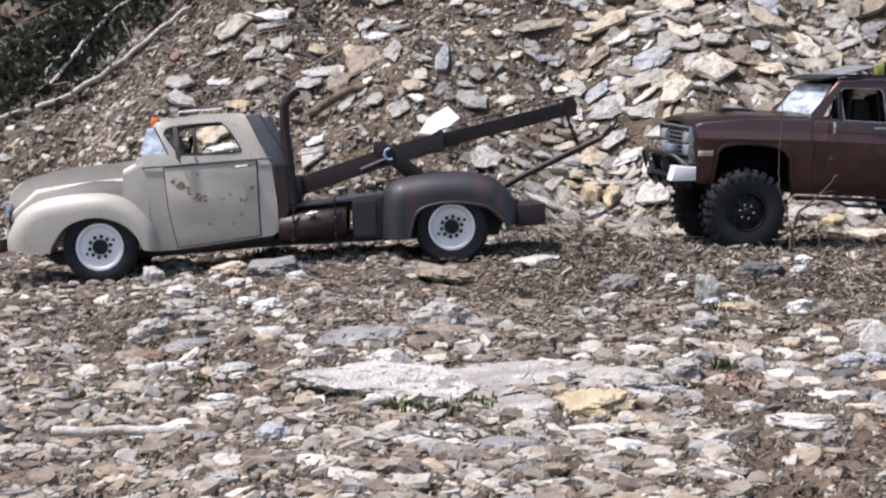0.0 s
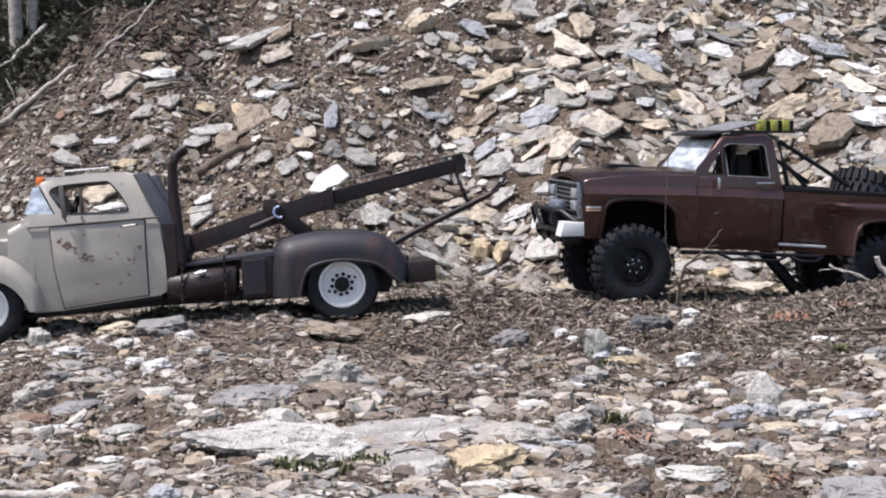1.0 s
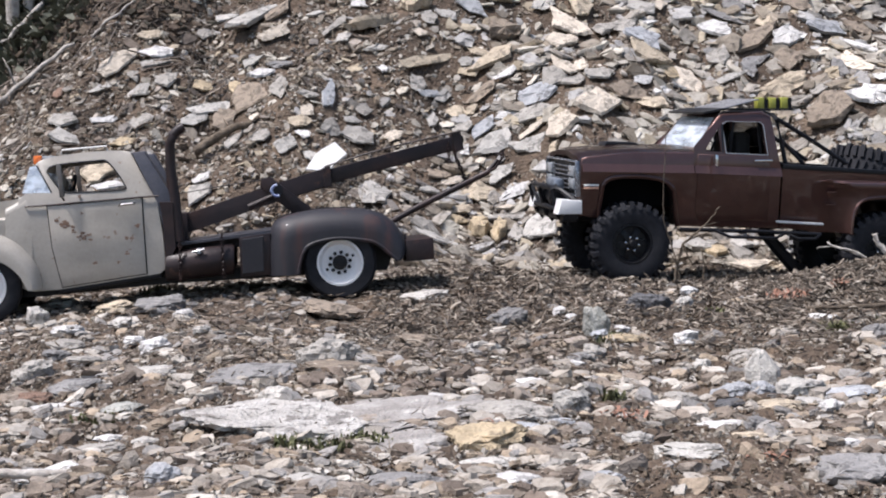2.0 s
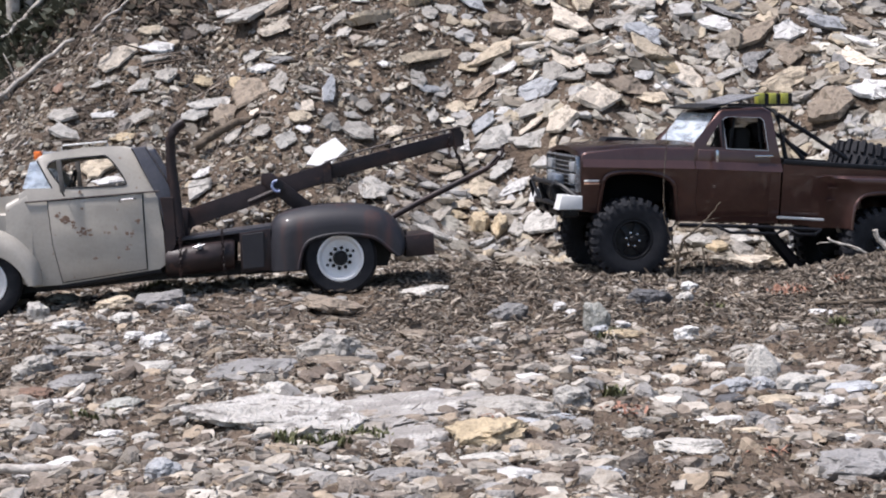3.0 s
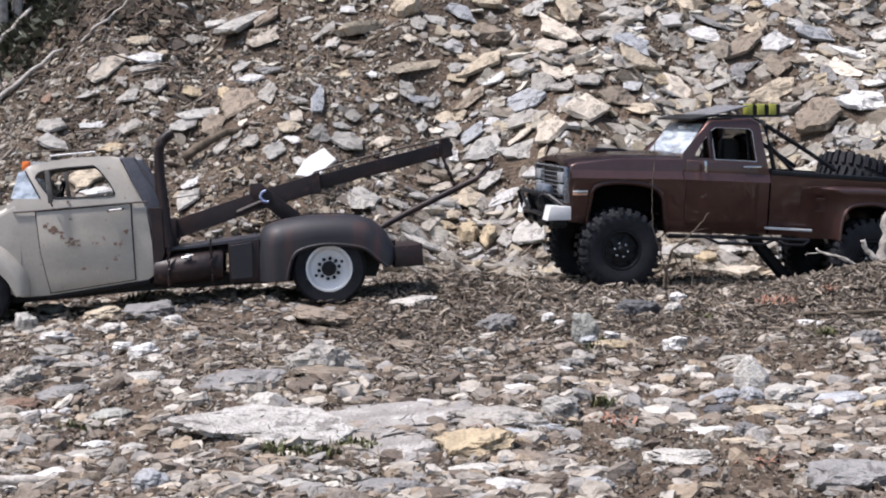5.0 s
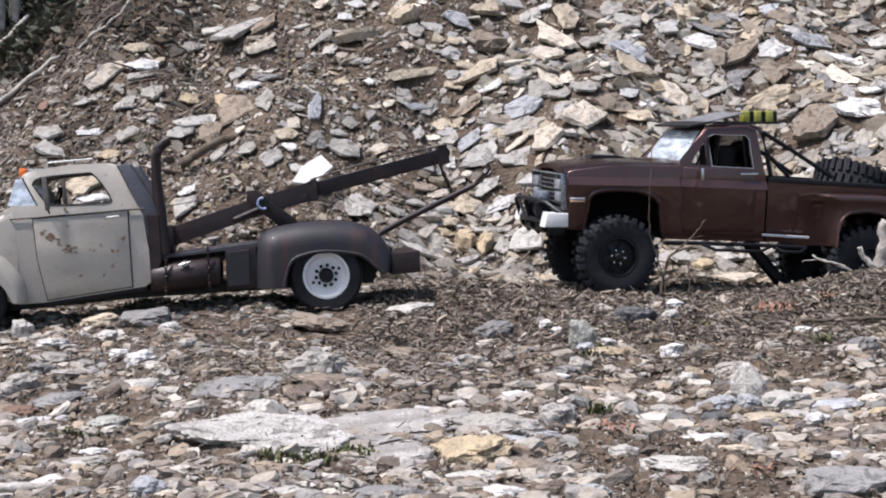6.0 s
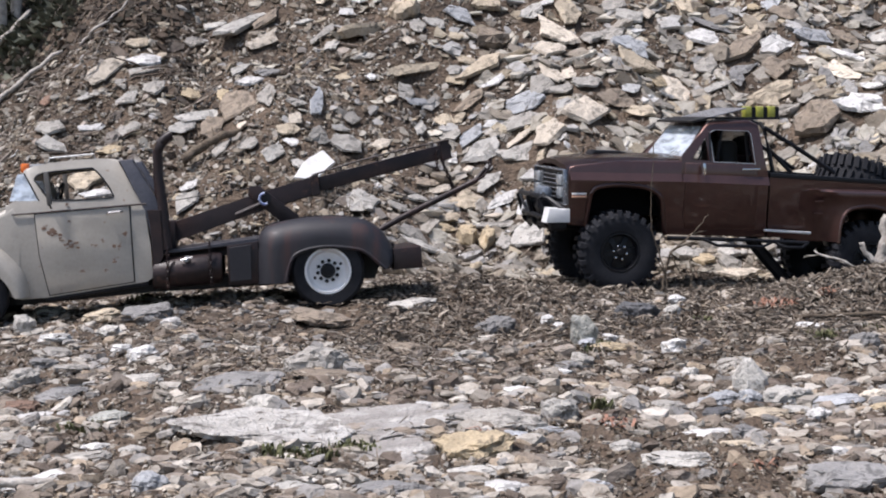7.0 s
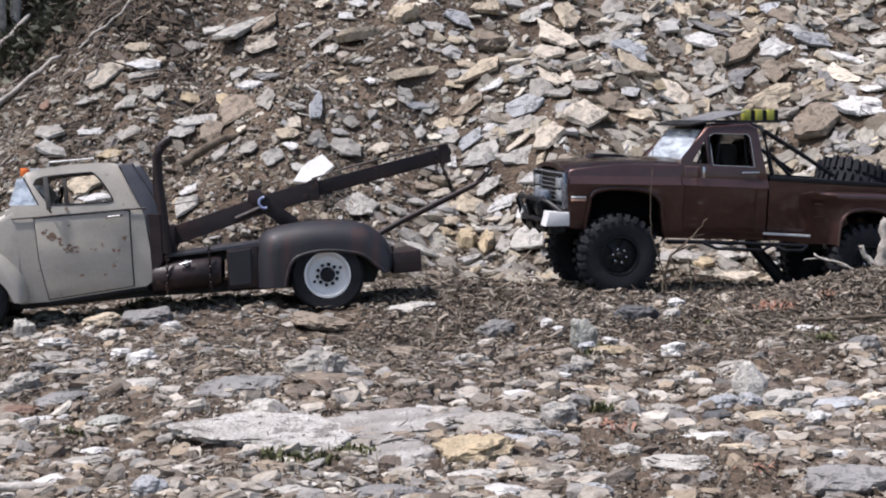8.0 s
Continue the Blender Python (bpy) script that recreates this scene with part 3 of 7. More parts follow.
lay("pad", "grey", -0.403, 1.543, 0.040, 0.032, 0.015, 0)
lay("pad", "slate", -0.401, 1.634, 0.024, 0.020, 0.006, 0)
lay("pad", "grey", -0.368, 1.604, 0.035, 0.025, 0.004, 0)
lay("pad", "slate", -0.354, 1.493, 0.050, 0.035, 0.006, 0)
lay("pad", "rust", -0.381, 1.465, 0.033, 0.026, 0.006, 0)
lay("pad", "white", -0.351, 1.426, 0.053, 0.025, 0.004, 0)
lay("pad", "pale", -0.313, 1.384, 0.026, 0.021, 0.004, 0)
lay("pad", "moss", -0.288, 1.399, 0.037, 0.029, 0.006, 0)
lay("pad", "pale", -0.285, 1.514, 0.045, 0.033, 0.005, 0)
lay("pad", "slate", -0.183, 1.479, 0.077, 0.045, 0.007, 0)
lay("pad", "grey", -0.121, 1.517, 0.055, 0.044, 0.020, 0)
lay("pad", "brown", -0.106, 1.474, 0.061, 0.030, 0.004, 0)
lay("pad", "brown", -0.143, 1.866, 0.070, 0.056, 0.009, 0)
lay("pad", "pale", -0.037, 1.935, 0.052, 0.041, 0.007, 0)
lay("pad", "brown", -0.035, 1.663, 0.040, 0.032, 0.007, 0)
lay("pad", "pale", -0.149, 1.372, 0.030, 0.024, 0.011, 0)
lay("pad", "grey", 0.041, 1.308, 0.078, 0.050, 0.009, 0)
lay("pad", "ochre", 0.025, 1.220, 0.056, 0.045, 0.012, 0)
lay("pad", "blue", 0.079, 1.296, 0.034, 0.019, 0.004, 0)
lay("pad", "blue", 0.060, 1.265, 0.022, 0.018, 0.004, 0)
lay("pad", "rust", 0.092, 1.262, 0.011, 0.009, 0.004, 0)
lay("pad", "pale", 0.028, 1.169, 0.043, 0.019, 0.004, 0)
lay("pad", "white", 0.042, 1.125, 0.041, 0.026, 0.005, 0)
lay("pad", "slate", -0.036, 1.119, 0.060, 0.033, 0.007, 0)
lay("pad", "slate", -0.141, 1.111, 0.029, 0.023, 0.004, 0)
lay("pad", "pale", -0.100, 1.103, 0.033, 0.023, 0.004, 0)
lay("pad", "pale", -0.127, 1.138, 0.016, 0.013, 0.004, 0)
lay("pad", "white", -0.281, 1.162, 0.026, 0.021, 0.007, 0)
lay("pad", "white", -0.301, 1.152, 0.030, 0.024, 0.008, 0)
lay("pad", "white", -0.276, 1.290, 0.026, 0.021, 0.004, 0)
lay("pad", "pale", -0.244, 1.268, 0.019, 0.015, 0.004, 0)
lay("pad", "blue", -0.200, 1.101, 0.024, 0.019, 0.011, 0)
lay("pad", "cream", -0.188, 1.096, 0.020, 0.016, 0.004, 0)
lay("pad", "grey", -0.276, 1.252, 0.038, 0.028, 0.005, 0)
lay("pad", "pale", 0.173, 1.194, 0.054, 0.036, 0.007, 0)
lay("pad", "white", 0.216, 1.317, 0.039, 0.030, 0.005, 0)
lay("pad", "slate", 0.243, 1.301, 0.021, 0.017, 0.008, 0)
lay("pad", "tan", 0.226, 1.247, 0.025, 0.020, 0.004, 0)
lay("pad", "brown", 0.276, 1.273, 0.040, 0.031, 0.005, 0)
lay("pad", "white", 0.299, 1.231, 0.022, 0.018, 0.005, 0)
lay("pad", "white", 0.316, 1.363, 0.020, 0.016, 0.008, 0)
lay("pad", "tan", 0.272, 1.372, 0.040, 0.031, 0.005, 0)
lay("pad", "pale", 0.305, 1.387, 0.031, 0.018, 0.004, 0)
lay("pad", "cream", 0.197, 1.381, 0.030, 0.024, 0.005, 0)
lay("pad", "grey", 0.197, 1.419, 0.030, 0.024, 0.007, 0)
lay("pad", "blue", 0.243, 1.429, 0.031, 0.025, 0.009, 0)
lay("pad", "dark", 0.236, 1.397, 0.026, 0.021, 0.004, 0)
lay("pad", "blue", 0.269, 1.418, 0.021, 0.017, 0.010, 0)
lay("pad", "pale", 0.301, 1.426, 0.041, 0.033, 0.012, 0)
lay("pad", "tan", 0.318, 1.431, 0.015, 0.012, 0.009, 0)
lay("pad", "brown", 0.346, 1.477, 0.024, 0.019, 0.009, 0)
lay("pad", "blue", 0.343, 1.406, 0.047, 0.035, 0.006, 0)
lay("pad", "cream", 0.375, 1.410, 0.026, 0.021, 0.008, 0)
lay("pad", "ochre", 0.370, 1.376, 0.018, 0.014, 0.004, 0)
lay("pad", "slate", 0.287, 1.139, 0.068, 0.055, 0.013, 0)
lay("pad", "blue", 0.107, 1.109, 0.021, 0.017, 0.008, 0)
lay("pad", "pale", 0.231, 1.532, 0.017, 0.014, 0.009, 0)
lay("pad", "white", 0.231, 1.629, 0.024, 0.019, 0.010, 0)
lay("pad", "grey", 0.278, 1.566, 0.034, 0.027, 0.007, 0)
lay("pad", "white", 0.405, 1.801, 0.034, 0.027, 0.004, 0)
lay("pad", "white", 0.278, 1.943, 0.019, 0.015, 0.008, 0)
lay("pad", "pale", 0.257, 1.839, 0.019, 0.015, 0.012, 0)
lay("pad", "dark", 0.219, 1.835, 0.052, 0.042, 0.017, 0)
lay("pad", "moss", 0.143, 1.660, 0.026, 0.021, 0.024, 0)
lay("pad", "blue", 0.145, 1.641, 0.016, 0.013, 0.006, 0)
lay("pad", "white", 0.172, 1.680, 0.016, 0.013, 0.005, 0)
lay("pad", "ochre", 0.167, 1.633, 0.034, 0.027, 0.004, 0)
lay("pad", "white", 0.110, 1.550, 0.025, 0.020, 0.004, 0)
lay("pad", "slate", 0.120, 1.570, 0.023, 0.018, 0.007, 0)
lay("pad", "grey", 0.135, 1.582, 0.025, 0.020, 0.012, 0)
lay("pad", "cream", 0.150, 1.599, 0.008, 0.007, 0.009, 0)
lay("pad", "slate", 0.057, 1.756, 0.038, 0.030, 0.012, 0)
lay("pad", "white", 0.114, 1.786, 0.015, 0.012, 0.007, 0)
lay("pad", "white", 0.123, 1.745, 0.015, 0.012, 0.006, 0)
lay("pad", "white", 0.067, 1.437, 0.023, 0.018, 0.004, 0)
lay("pad", "pale", 0.022, 1.621, 0.024, 0.019, 0.004, 0)
lay("pad", "tan", 0.141, 1.506, 0.033, 0.023, 0.004, 0)
lay("pad", "tan", 0.165, 1.416, 0.021, 0.017, 0.006, 0)
lay("pad", "pale", 0.096, 1.350, 0.029, 0.023, 0.015, 0)
lay("pad", "white", -0.021, 1.386, 0.030, 0.020, 0.004, 0)
lay("pad", "ochre", 0.151, 1.356, 0.014, 0.011, 0.004, 0)
lay("pad", "grey", 0.069, 1.163, 0.021, 0.017, 0.006, 0)
lay("pad", "pale", 0.140, 1.239, 0.023, 0.018, 0.007, 0)
lay("pad", "slate", 0.415, 1.606, 0.030, 0.024, 0.011, 0)
lay("pad", "pale", 0.113, 1.161, 0.021, 0.015, 0.004, 0)


def humus(x, y):
    """How far a spot lies within the dark leaf mould along the upper edge of the bank."""
    return max(y - 2.70 - 0.85 * (x + 0.90), min(-0.46 - x, y - 2.875))


def heap_size(r, x, y):
    bare = 0.5 + 0.5 * patch(31, x, y)
    if x < -0.42 and y > 2.82 and r.random() < 0.5:
        return 0
    if x < -0.40 and humus(x, y) > 0 and r.random() < min(0.97, 0.65 + 5 * humus(x, y)):
        return 0
    if x < 0.05 - 0.2 * (3.0 - y):
        return power(r, 0.007, 0.028, 1.7) if r.random() < 0.92 - 0.35 * bare else 0
    if bare > 0.8 and r.random() < 0.6:
        return 0
    return power(r, 0.009, 0.055, 1.7)


def pad_size(r, x, y):
    mulch, earthy = 1.62 < y < 2.4 and x > -0.2, x > 0.11 and y < 1.32
    soil = patch(32, x, y) - (0.35 if x < -0.1 else 0.0) + (1.1 if mulch else 0.0) + (0.9 if earthy else 0.0)
    if soil > 0.6 and r.random() < (0.86 if mulch or earthy else 0.72):
        return 0
    return power(r, 0.0040, 0.026, 1.9) * (0.75 + 0.22 * (2.4 - y) if y < 2.4 else 0.6)


def litter_size(r, x, y):
    return power(r, 0.003, 0.013, 1.4) * (0.8 if y < 1.5 else 1.0)


scatter("heap_rubble", 14000, HEAP_MIX, in_view(2.34, 3.30, 0.40), heap_size, (0.07, 0.24), 0.32, 11, "grey and tan broken stone slabs on the bank", along=True, sink=0.1)
HEAP_PALE = rubble_material("pale_slabs", [(0.50, 0.47, 0.41), (0.60, 0.57, 0.50), (0.46, 0.45, 0.44), (0.53, 0.46, 0.35), (0.42, 0.39, 0.35), (0.57, 0.56, 0.55)], scale=50)
HEAP_DULL = rubble_material("dull_slabs", [(0.30, 0.255, 0.22), (0.23, 0.185, 0.15), (0.36, 0.315, 0.275), (0.19, 0.155, 0.13), (0.42, 0.36, 0.28), (0.27, 0.245, 0.225)], scale=50)
scatter("heap_slabs", 130, HEAP_DULL, lambda r: (r.uniform(-0.95, -0.05), r.uniform(2.42, 2.90)), lambda r, x, y: 0 if x < -0.62 and y > 2.74 + 0.69 * (x + 0.946) else power(r, 0.014, 0.034, 1.3), (0.12, 0.32), 0.35, 19, "dull grey-brown slabs on the earthy bank", (5, 8), 0.0, 3, True, (0.5, 0.95))
scatter("heap_slabs", 480, HEAP_PALE, lambda r: (r.uniform(-0.02, 0.78), r.uniform(2.40, 3.02)), lambda r, x, y: power(r, 0.015, 0.042, 1.3), (0.10, 0.26), 0.32, 18, "pale cream and grey slabs on the bank", (5, 8), -0.15, 3, True, (0.5, 0.95))
scatter("pad_gravel", 23000, PAD_MIX, in_view(0.95, 2.45), pad_size, (0.22, 0.50), 0.20, 12, "grey and buff gravel lying on the pad", (5, 8), 0.22, 3, True, (0.5, 0.95), PEBBLE_KIT + STONE_KIT)
scatter("heap_chips", 27000, CHIP_PALE, in_view(2.30, 3.30), lambda r, x, y: 0 if x < -0.40 and humus(x, y) > 0 and r.random() < 0.9 else power(r, 0.004, 0.016, 1.3), (0.12, 0.5), 0.5, 14, "small pale stone chips between the slabs", (4, 5), 0.0, 2)


def outside(r):
    """Beyond the strip that is strewn more closely."""
    while True:
        kind_ = r.random()
        if kind_ < 0.35:
            x, y = r.uniform(-3.2, 3.2), r.uniform(-2.0, 3.4)
        elif kind_ < 0.50:
            x, y = r.gauss(0, 0.35), 0.95 - abs(r.gauss(0, 0.35))
        else:
            y = r.uniform(0.6, 3.3)
            side = -0.36 * y - 0.05 if r.random() < 0.5 else 0.31 * y + 0.05
            x, y = side + math.copysign(abs(r.gauss(0, 0.45)), side), y - abs(r.gauss(0, 0.12))
        if not (0.95 < y and -0.36 * y - 0.05 < x < 0.31 * y + 0.05) and math.hypot(x, y) > 0.15:
            return x, y


scatter("outer_rubble", 11000, HEAP_MIX, outside, lambda r, x, y: power(r, 0.02, 0.09, 2.0) if y > 2.4 and x > -1.0 else power(r, 0.012, 0.05, 2.0), (0.12, 0.35), 0.25, 17, "grey and buff broken stone round about", (4, 6), 0.25, 2, True)
scatter("pad_chips", 12000, CHIP_PALE, in_view(0.95, 1.75), lambda r, x, y: 0 if x > 0.11 and r.random() < 0.7 else power(r, 0.0025, 0.009, 1.2), (0.25, 0.6), 0.4, 15, "small pale stone chips between the gravel", (4, 5), 0.0, 2)
scatter("pad_crumbs", 14000, CHIP_MIX, in_view(0.95, 1.8), lambda r, x, y: power(r, 0.0025, 0.009, 1.2), (0.15, 0.5), 0.5, 16, "brown crumbs of earth between the gravel", (3, 5), -0.3, 2)
scatter("heap_crumbs", 7000, CHIP_MIX, lambda r: (r.uniform(-1.0, -0.1), r.uniform(2.45, 3.15)), lambda r, x, y: power(r, 0.005, 0.020, 1.4), (0.10, 0.40), 0.5, 20, "dark brown clods and bark crumbs on the bank", (4, 6), -0.1, 2, False, (0.4, 0.9))
LEAF_MOULD = rubble_material("leaf_mould", [(0.075, 0.052, 0.036), (0.045, 0.033, 0.024), (0.11, 0.078, 0.054), (0.06, 0.052, 0.036), (0.14, 0.105, 0.075)], scale=120)
scatter("leaf_mould", 20000, LEAF_MOULD, lambda r: (r.uniform(-1.25, -0.38), r.uniform(2.62, 3.30)), lambda r, x, y: 0 if humus(x, y) < r.gauss(0, 0.02) else power(r, 0.008, 0.032, 1.3), (0.06, 0.30), 0.45, 23, "dark brown leaf mould and bark along the top of the bank", (4, 6), -0.2, 2, False, (0.3, 0.9))
scatter("litter", 20000, CHIP_MIX, in_view(0.95, 3.2), litter_size, (0.06, 0.35), 0.5, 13, "brown crumbs of earth, bark and dead leaf", (3, 5), 0.0, 2, False, (0.25, 0.9))



# ---- building kit for the model vehicles; along them x runs from nose to tail, y across, away from the eye ----
def part(name, bm, mat, parent, label="", smooth=False):
    """Links a bmesh as one mesh under a thing or a part."""
    bmesh.ops.recalc_face_normals(bm, faces=bm.faces)
    me = bpy.data.meshes.new(name)
    bm.to_mesh(me)
    bm.free()
    me.materials.append(mat)
    if smooth:
        me.polygons.foreach_set("use_smooth", [True] * len(me.polygons))
        me.set_sharp_from_angle(angle=radians(38))
    ob = new(name, me)
    ob.parent = parent
    return tagged(ob, label)


def thing(name, m, label, category, group=""):
    ob = new(name)
    ob.empty_display_size = 0.05
    ob.matrix_world = m
    return tagged(ob, label, category, group)


def prism(outline, v0, v1, bevel=0.0, seg=2, bm=None, which=None):
    """A plate of that side outline (x, z) from v0 to v1 across, its rims rounded; which(x, z) picks the rims that are."""
    bm = bm or bmesh.new()
    a = [bm.verts.new((x, v0, z)) for x, z in outline]
    b = [bm.verts.new((x, v1, z)) for x, z in outline]
    n = len(a)
    fa, fb = bm.faces.new(a), bm.faces.new(list(reversed(b)))
    for k in range(n):
        bm.faces.new((a[k], b[k], b[(k + 1) % n], a[(k + 1) % n]))
    if bevel:
        rims = [e for f in (fa, fb) for e in f.edges]
        if which:
            rims = [e for e in rims if all(which(v.co.x, v.co.z) for v in e.verts)]
        bmesh.ops.bevel(bm, geom=rims, offset=bevel, segments=seg, profile=0.5, affect="EDGES", clamp_overlap=True)
    return bm


def rounded(points, n=4):
    """An open line of points, drawn as a smooth curve with n steps from point to point."""
    out, m = [], len(points)
    for k in range(m - 1):
        p0, p1, p2, p3 = points[max(0, k - 1)], points[k], points[k + 1], points[min(m - 1, k + 2)]
        for s in range(n):
            t = s / n
            out.append(tuple(0.5 * (2 * b + (c_ - a) * t + (2 * a - 5 * b + 4 * c_ - d) * t * t + (3 * b - a - 3 * c_ + d) * t ** 3) for a, b, c_, d in zip(p0, p1, p2, p3)))
    return out + [tuple(points[-1])]


def puffed(top, arch, v1, swell, steps=8):
    """A pontoon fender from y = 0 to v1: full outline inside, its upper line drawn in towards the arch on the outer face, on a round."""
    bm = bmesh.new()
    room = [min(math.hypot(p[0] - q[0], p[1] - q[1]) for q in arch) for p in top]
    near_ = [min(arch, key=lambda q: math.hypot(p[0] - q[0], p[1] - q[1])) for p in top]
    rings = []
    for k in range(steps + 1):
        v = swell * (1 - math.cos(1.5708 * k / steps)) if k < steps else swell
        drawn = swell * (1 - math.sin(1.5708 * k / steps))
        line = []
        for p, q, n in zip(top, near_, room):
            d = min(drawn, n * 0.72 * drawn / swell) / max(n, 1e-5)
            line.append((p[0] + (q[0] - p[0]) * d, p[1] + (q[1] - p[1]) * d))
        rings.append([bm.verts.new((x, v, z)) for x, z in line + list(arch)])
    rings.append([bm.verts.new((x, v1, z)) for x, z in list(top) + list(arch)])
    n = len(rings[0])
    for p, q in zip(rings, rings[1:]):
        for k in range(n):
            bm.faces.new((p[k], p[(k + 1) % n], q[(k + 1) % n], q[k]))
    bm.faces.new(rings[0]), bm.faces.new(list(reversed(rings[-1])))
    return bm


def block(x0, x1, y0, y1, z0, z1, bevel=0.001, bm=None):
    bm = bm or bmesh.new()
    r = bmesh.ops.create_cube(bm, size=1.0)
    for v in r["verts"]:
        v.co = Vector(((x0 + x1) / 2 + v.co.x * (x1 - x0), (y0 + y1) / 2 + v.co.y * (y1 - y0), (z0 + z1) / 2 + v.co.z * (z1 - z0)))
    if bevel:
        edges = list({e for v in r["verts"] for e in v.link_edges})
        bmesh.ops.bevel(bm, geom=edges, offset=bevel, segments=2, profile=0.5, affect="EDGES", clamp_overlap=True)
    return bm


def tube(points, r, sides=8, bm=None, closed=False):
    """A round bar along the points; r is one radius or one for each point."""
    bm = bm or bmesh.new()
    pts = [Vector(p) for p in points]
    rs = r if isinstance(r, (list, tuple)) else [r] * len(pts)
    rings, n = [], len(pts)
    for k, p in enumerate(pts):
        a, b = (pts[(k - 1) % n], pts[(k + 1) % n]) if closed else (pts[max(0, k - 1)], pts[min(n - 1, k + 1)])
        way = (b - a).normalized()
        side = way.cross(Vector((0.13, 0.21, 1)) if abs(way.z) < 0.9 else Vector((0.1, 1, 0.1))).normalized()
        other = way.cross(side)
        rings.append([bm.verts.new(p + (side * math.cos(6.2832 * i / sides) + other * math.sin(6.2832 * i / sides)) * rs[k]) for i in range(sides)])
    for k in range(n if closed else n - 1):
        p, q = rings[k], rings[(k + 1) % n]
        for i in range(sides):
            bm.faces.new((p[i], p[(i + 1) % sides], q[(i + 1) % sides], q[i]))
    if not closed:
        bm.faces.new(rings[0]), bm.faces.new(list(reversed(rings[-1])))
    return bm


def lathe(profile, n=40, bm=None, centre=(0, 0, 0), cap=True):
    """Turns (radius, across) round the y axis."""
    bm = bm or bmesh.new()
    rings = [[bm.verts.new((centre[0] + r * math.cos(6.2832 * k / n), centre[1] + v, centre[2] + r * math.sin(6.2832 * k / n))) for k in range(n)] for r, v in profile]
    for p, q in zip(rings, rings[1:]):
        for k in range(n):
            bm.faces.new((p[k], p[(k + 1) % n], q[(k + 1) % n], q[k]))
    for ring in (rings[0], rings[-1]) if cap else ():
        if (ring[0].co - ring[n // 2].co).length > 1e-4:
            bm.faces.new(ring)
    return bm


def mirrored(bm, centre):
    """The same shape on the other side of the plane y = centre."""
    other = bm.copy()
    for v in other.verts:
        v.co.y = 2 * centre - v.co.y
    bmesh.ops.reverse_faces(other, faces=other.faces)
    return other


def carve(bm, cutters):
    """bm less the cutters; all are used up."""
    def shadow(b):
        bmesh.ops.recalc_face_normals(b, faces=b.faces)
        me = bpy.data.meshes.new("cut")
        b.to_mesh(me)
        b.free()
        return new("cut", me)
    body, tools = shadow(bm), [shadow(c) for c in cutters]
    for t in tools:
        m = body.modifiers.new("cut", "BOOLEAN")
        m.operation, m.solver, m.object = "DIFFERENCE", "EXACT", t
    me = bpy.data.meshes.new_from_object(body.evaluated_get(bpy.context.evaluated_depsgraph_get()))
    out = bmesh.new()
    out.from_mesh(me)
    for o in (body, *tools):
        used = o.data
        bpy.data.objects.remove(o)
        bpy.data.meshes.remove(used)
    bpy.data.meshes.remove(me)
    return out


def tumble(bm, centre, z0, lean):
    """Draws the sides in above z0 by lean metres a metre."""
    for v in bm.verts:
        if v.co.z > z0:
            v.co.y -= math.copysign((v.co.z - z0) * lean, v.co.y - centre)
    return bm


def barrel(bm, centre, z0, k, cuts=()):
    """Bows the sides: they stand widest at z0 and draw in by k times the square of the height from it."""
    for z in cuts:
        bmesh.ops.bisect_plane(bm, geom=bm.verts[:] + bm.edges[:] + bm.faces[:], plane_co=(0, 0, z), plane_no=(0, 0, 1))
    for v in bm.verts:
        v.co.y -= math.copysign(min(1.0, abs(v.co.y - centre) / 0.06) * k * (v.co.z - z0) ** 2, v.co.y - centre)
    return bm


def tuck(bm, centre, z0=0.141, k=0.22):
    """Draws the sides in below z0, as sheet metal turns under."""
    bmesh.ops.bisect_plane(bm, geom=bm.verts[:] + bm.edges[:] + bm.faces[:], plane_co=(0, 0, z0), plane_no=(0, 0, 1))
    for v in bm.verts:
        if v.co.z < z0:
            v.co.y -= math.copysign((z0 - v.co.z) * k, v.co.y - centre)
    return bm


def chain(points, link, wire, bm=None):
    """A hanging chain of oval links, each turned a quarter from the last."""
    bm = bm or bmesh.new()
    for a, b in zip(points, points[1:]):
        a, b = Vector(a), Vector(b)
        n = max(1, round((b - a).length / (link * 0.72)))
        way = (b - a).normalized()
        side = way.cross(Vector((0.2, 1, 0.1))).normalized()
        for k in range(n):
            c = a + (b - a) * ((k + 0.5) / n)
            s = side if k % 2 else way.cross(side)
            loop = [c + way * (math.cos(q) * link / 2) + s * (math.sin(q) * link * 0.3) for q in (6.2832 * i / 8 for i in range(8))]
            tube(loop, wire, 5, bm, True)
    return bm


def glass_material(name, tint, rough=0.03, clear=0.75):
    m = bpy.data.materials.new(name)
    m.use_nodes = True
    b = m.node_tree.nodes["Principled BSDF"]
    b.inputs["Base Color"].default_value = (*tint, 1)
    b.inputs["Roughness"].default_value = rough
    b.inputs["Transmission Weight"].default_value = clear
    b.inputs["IOR"].default_value = 1.3
    return m


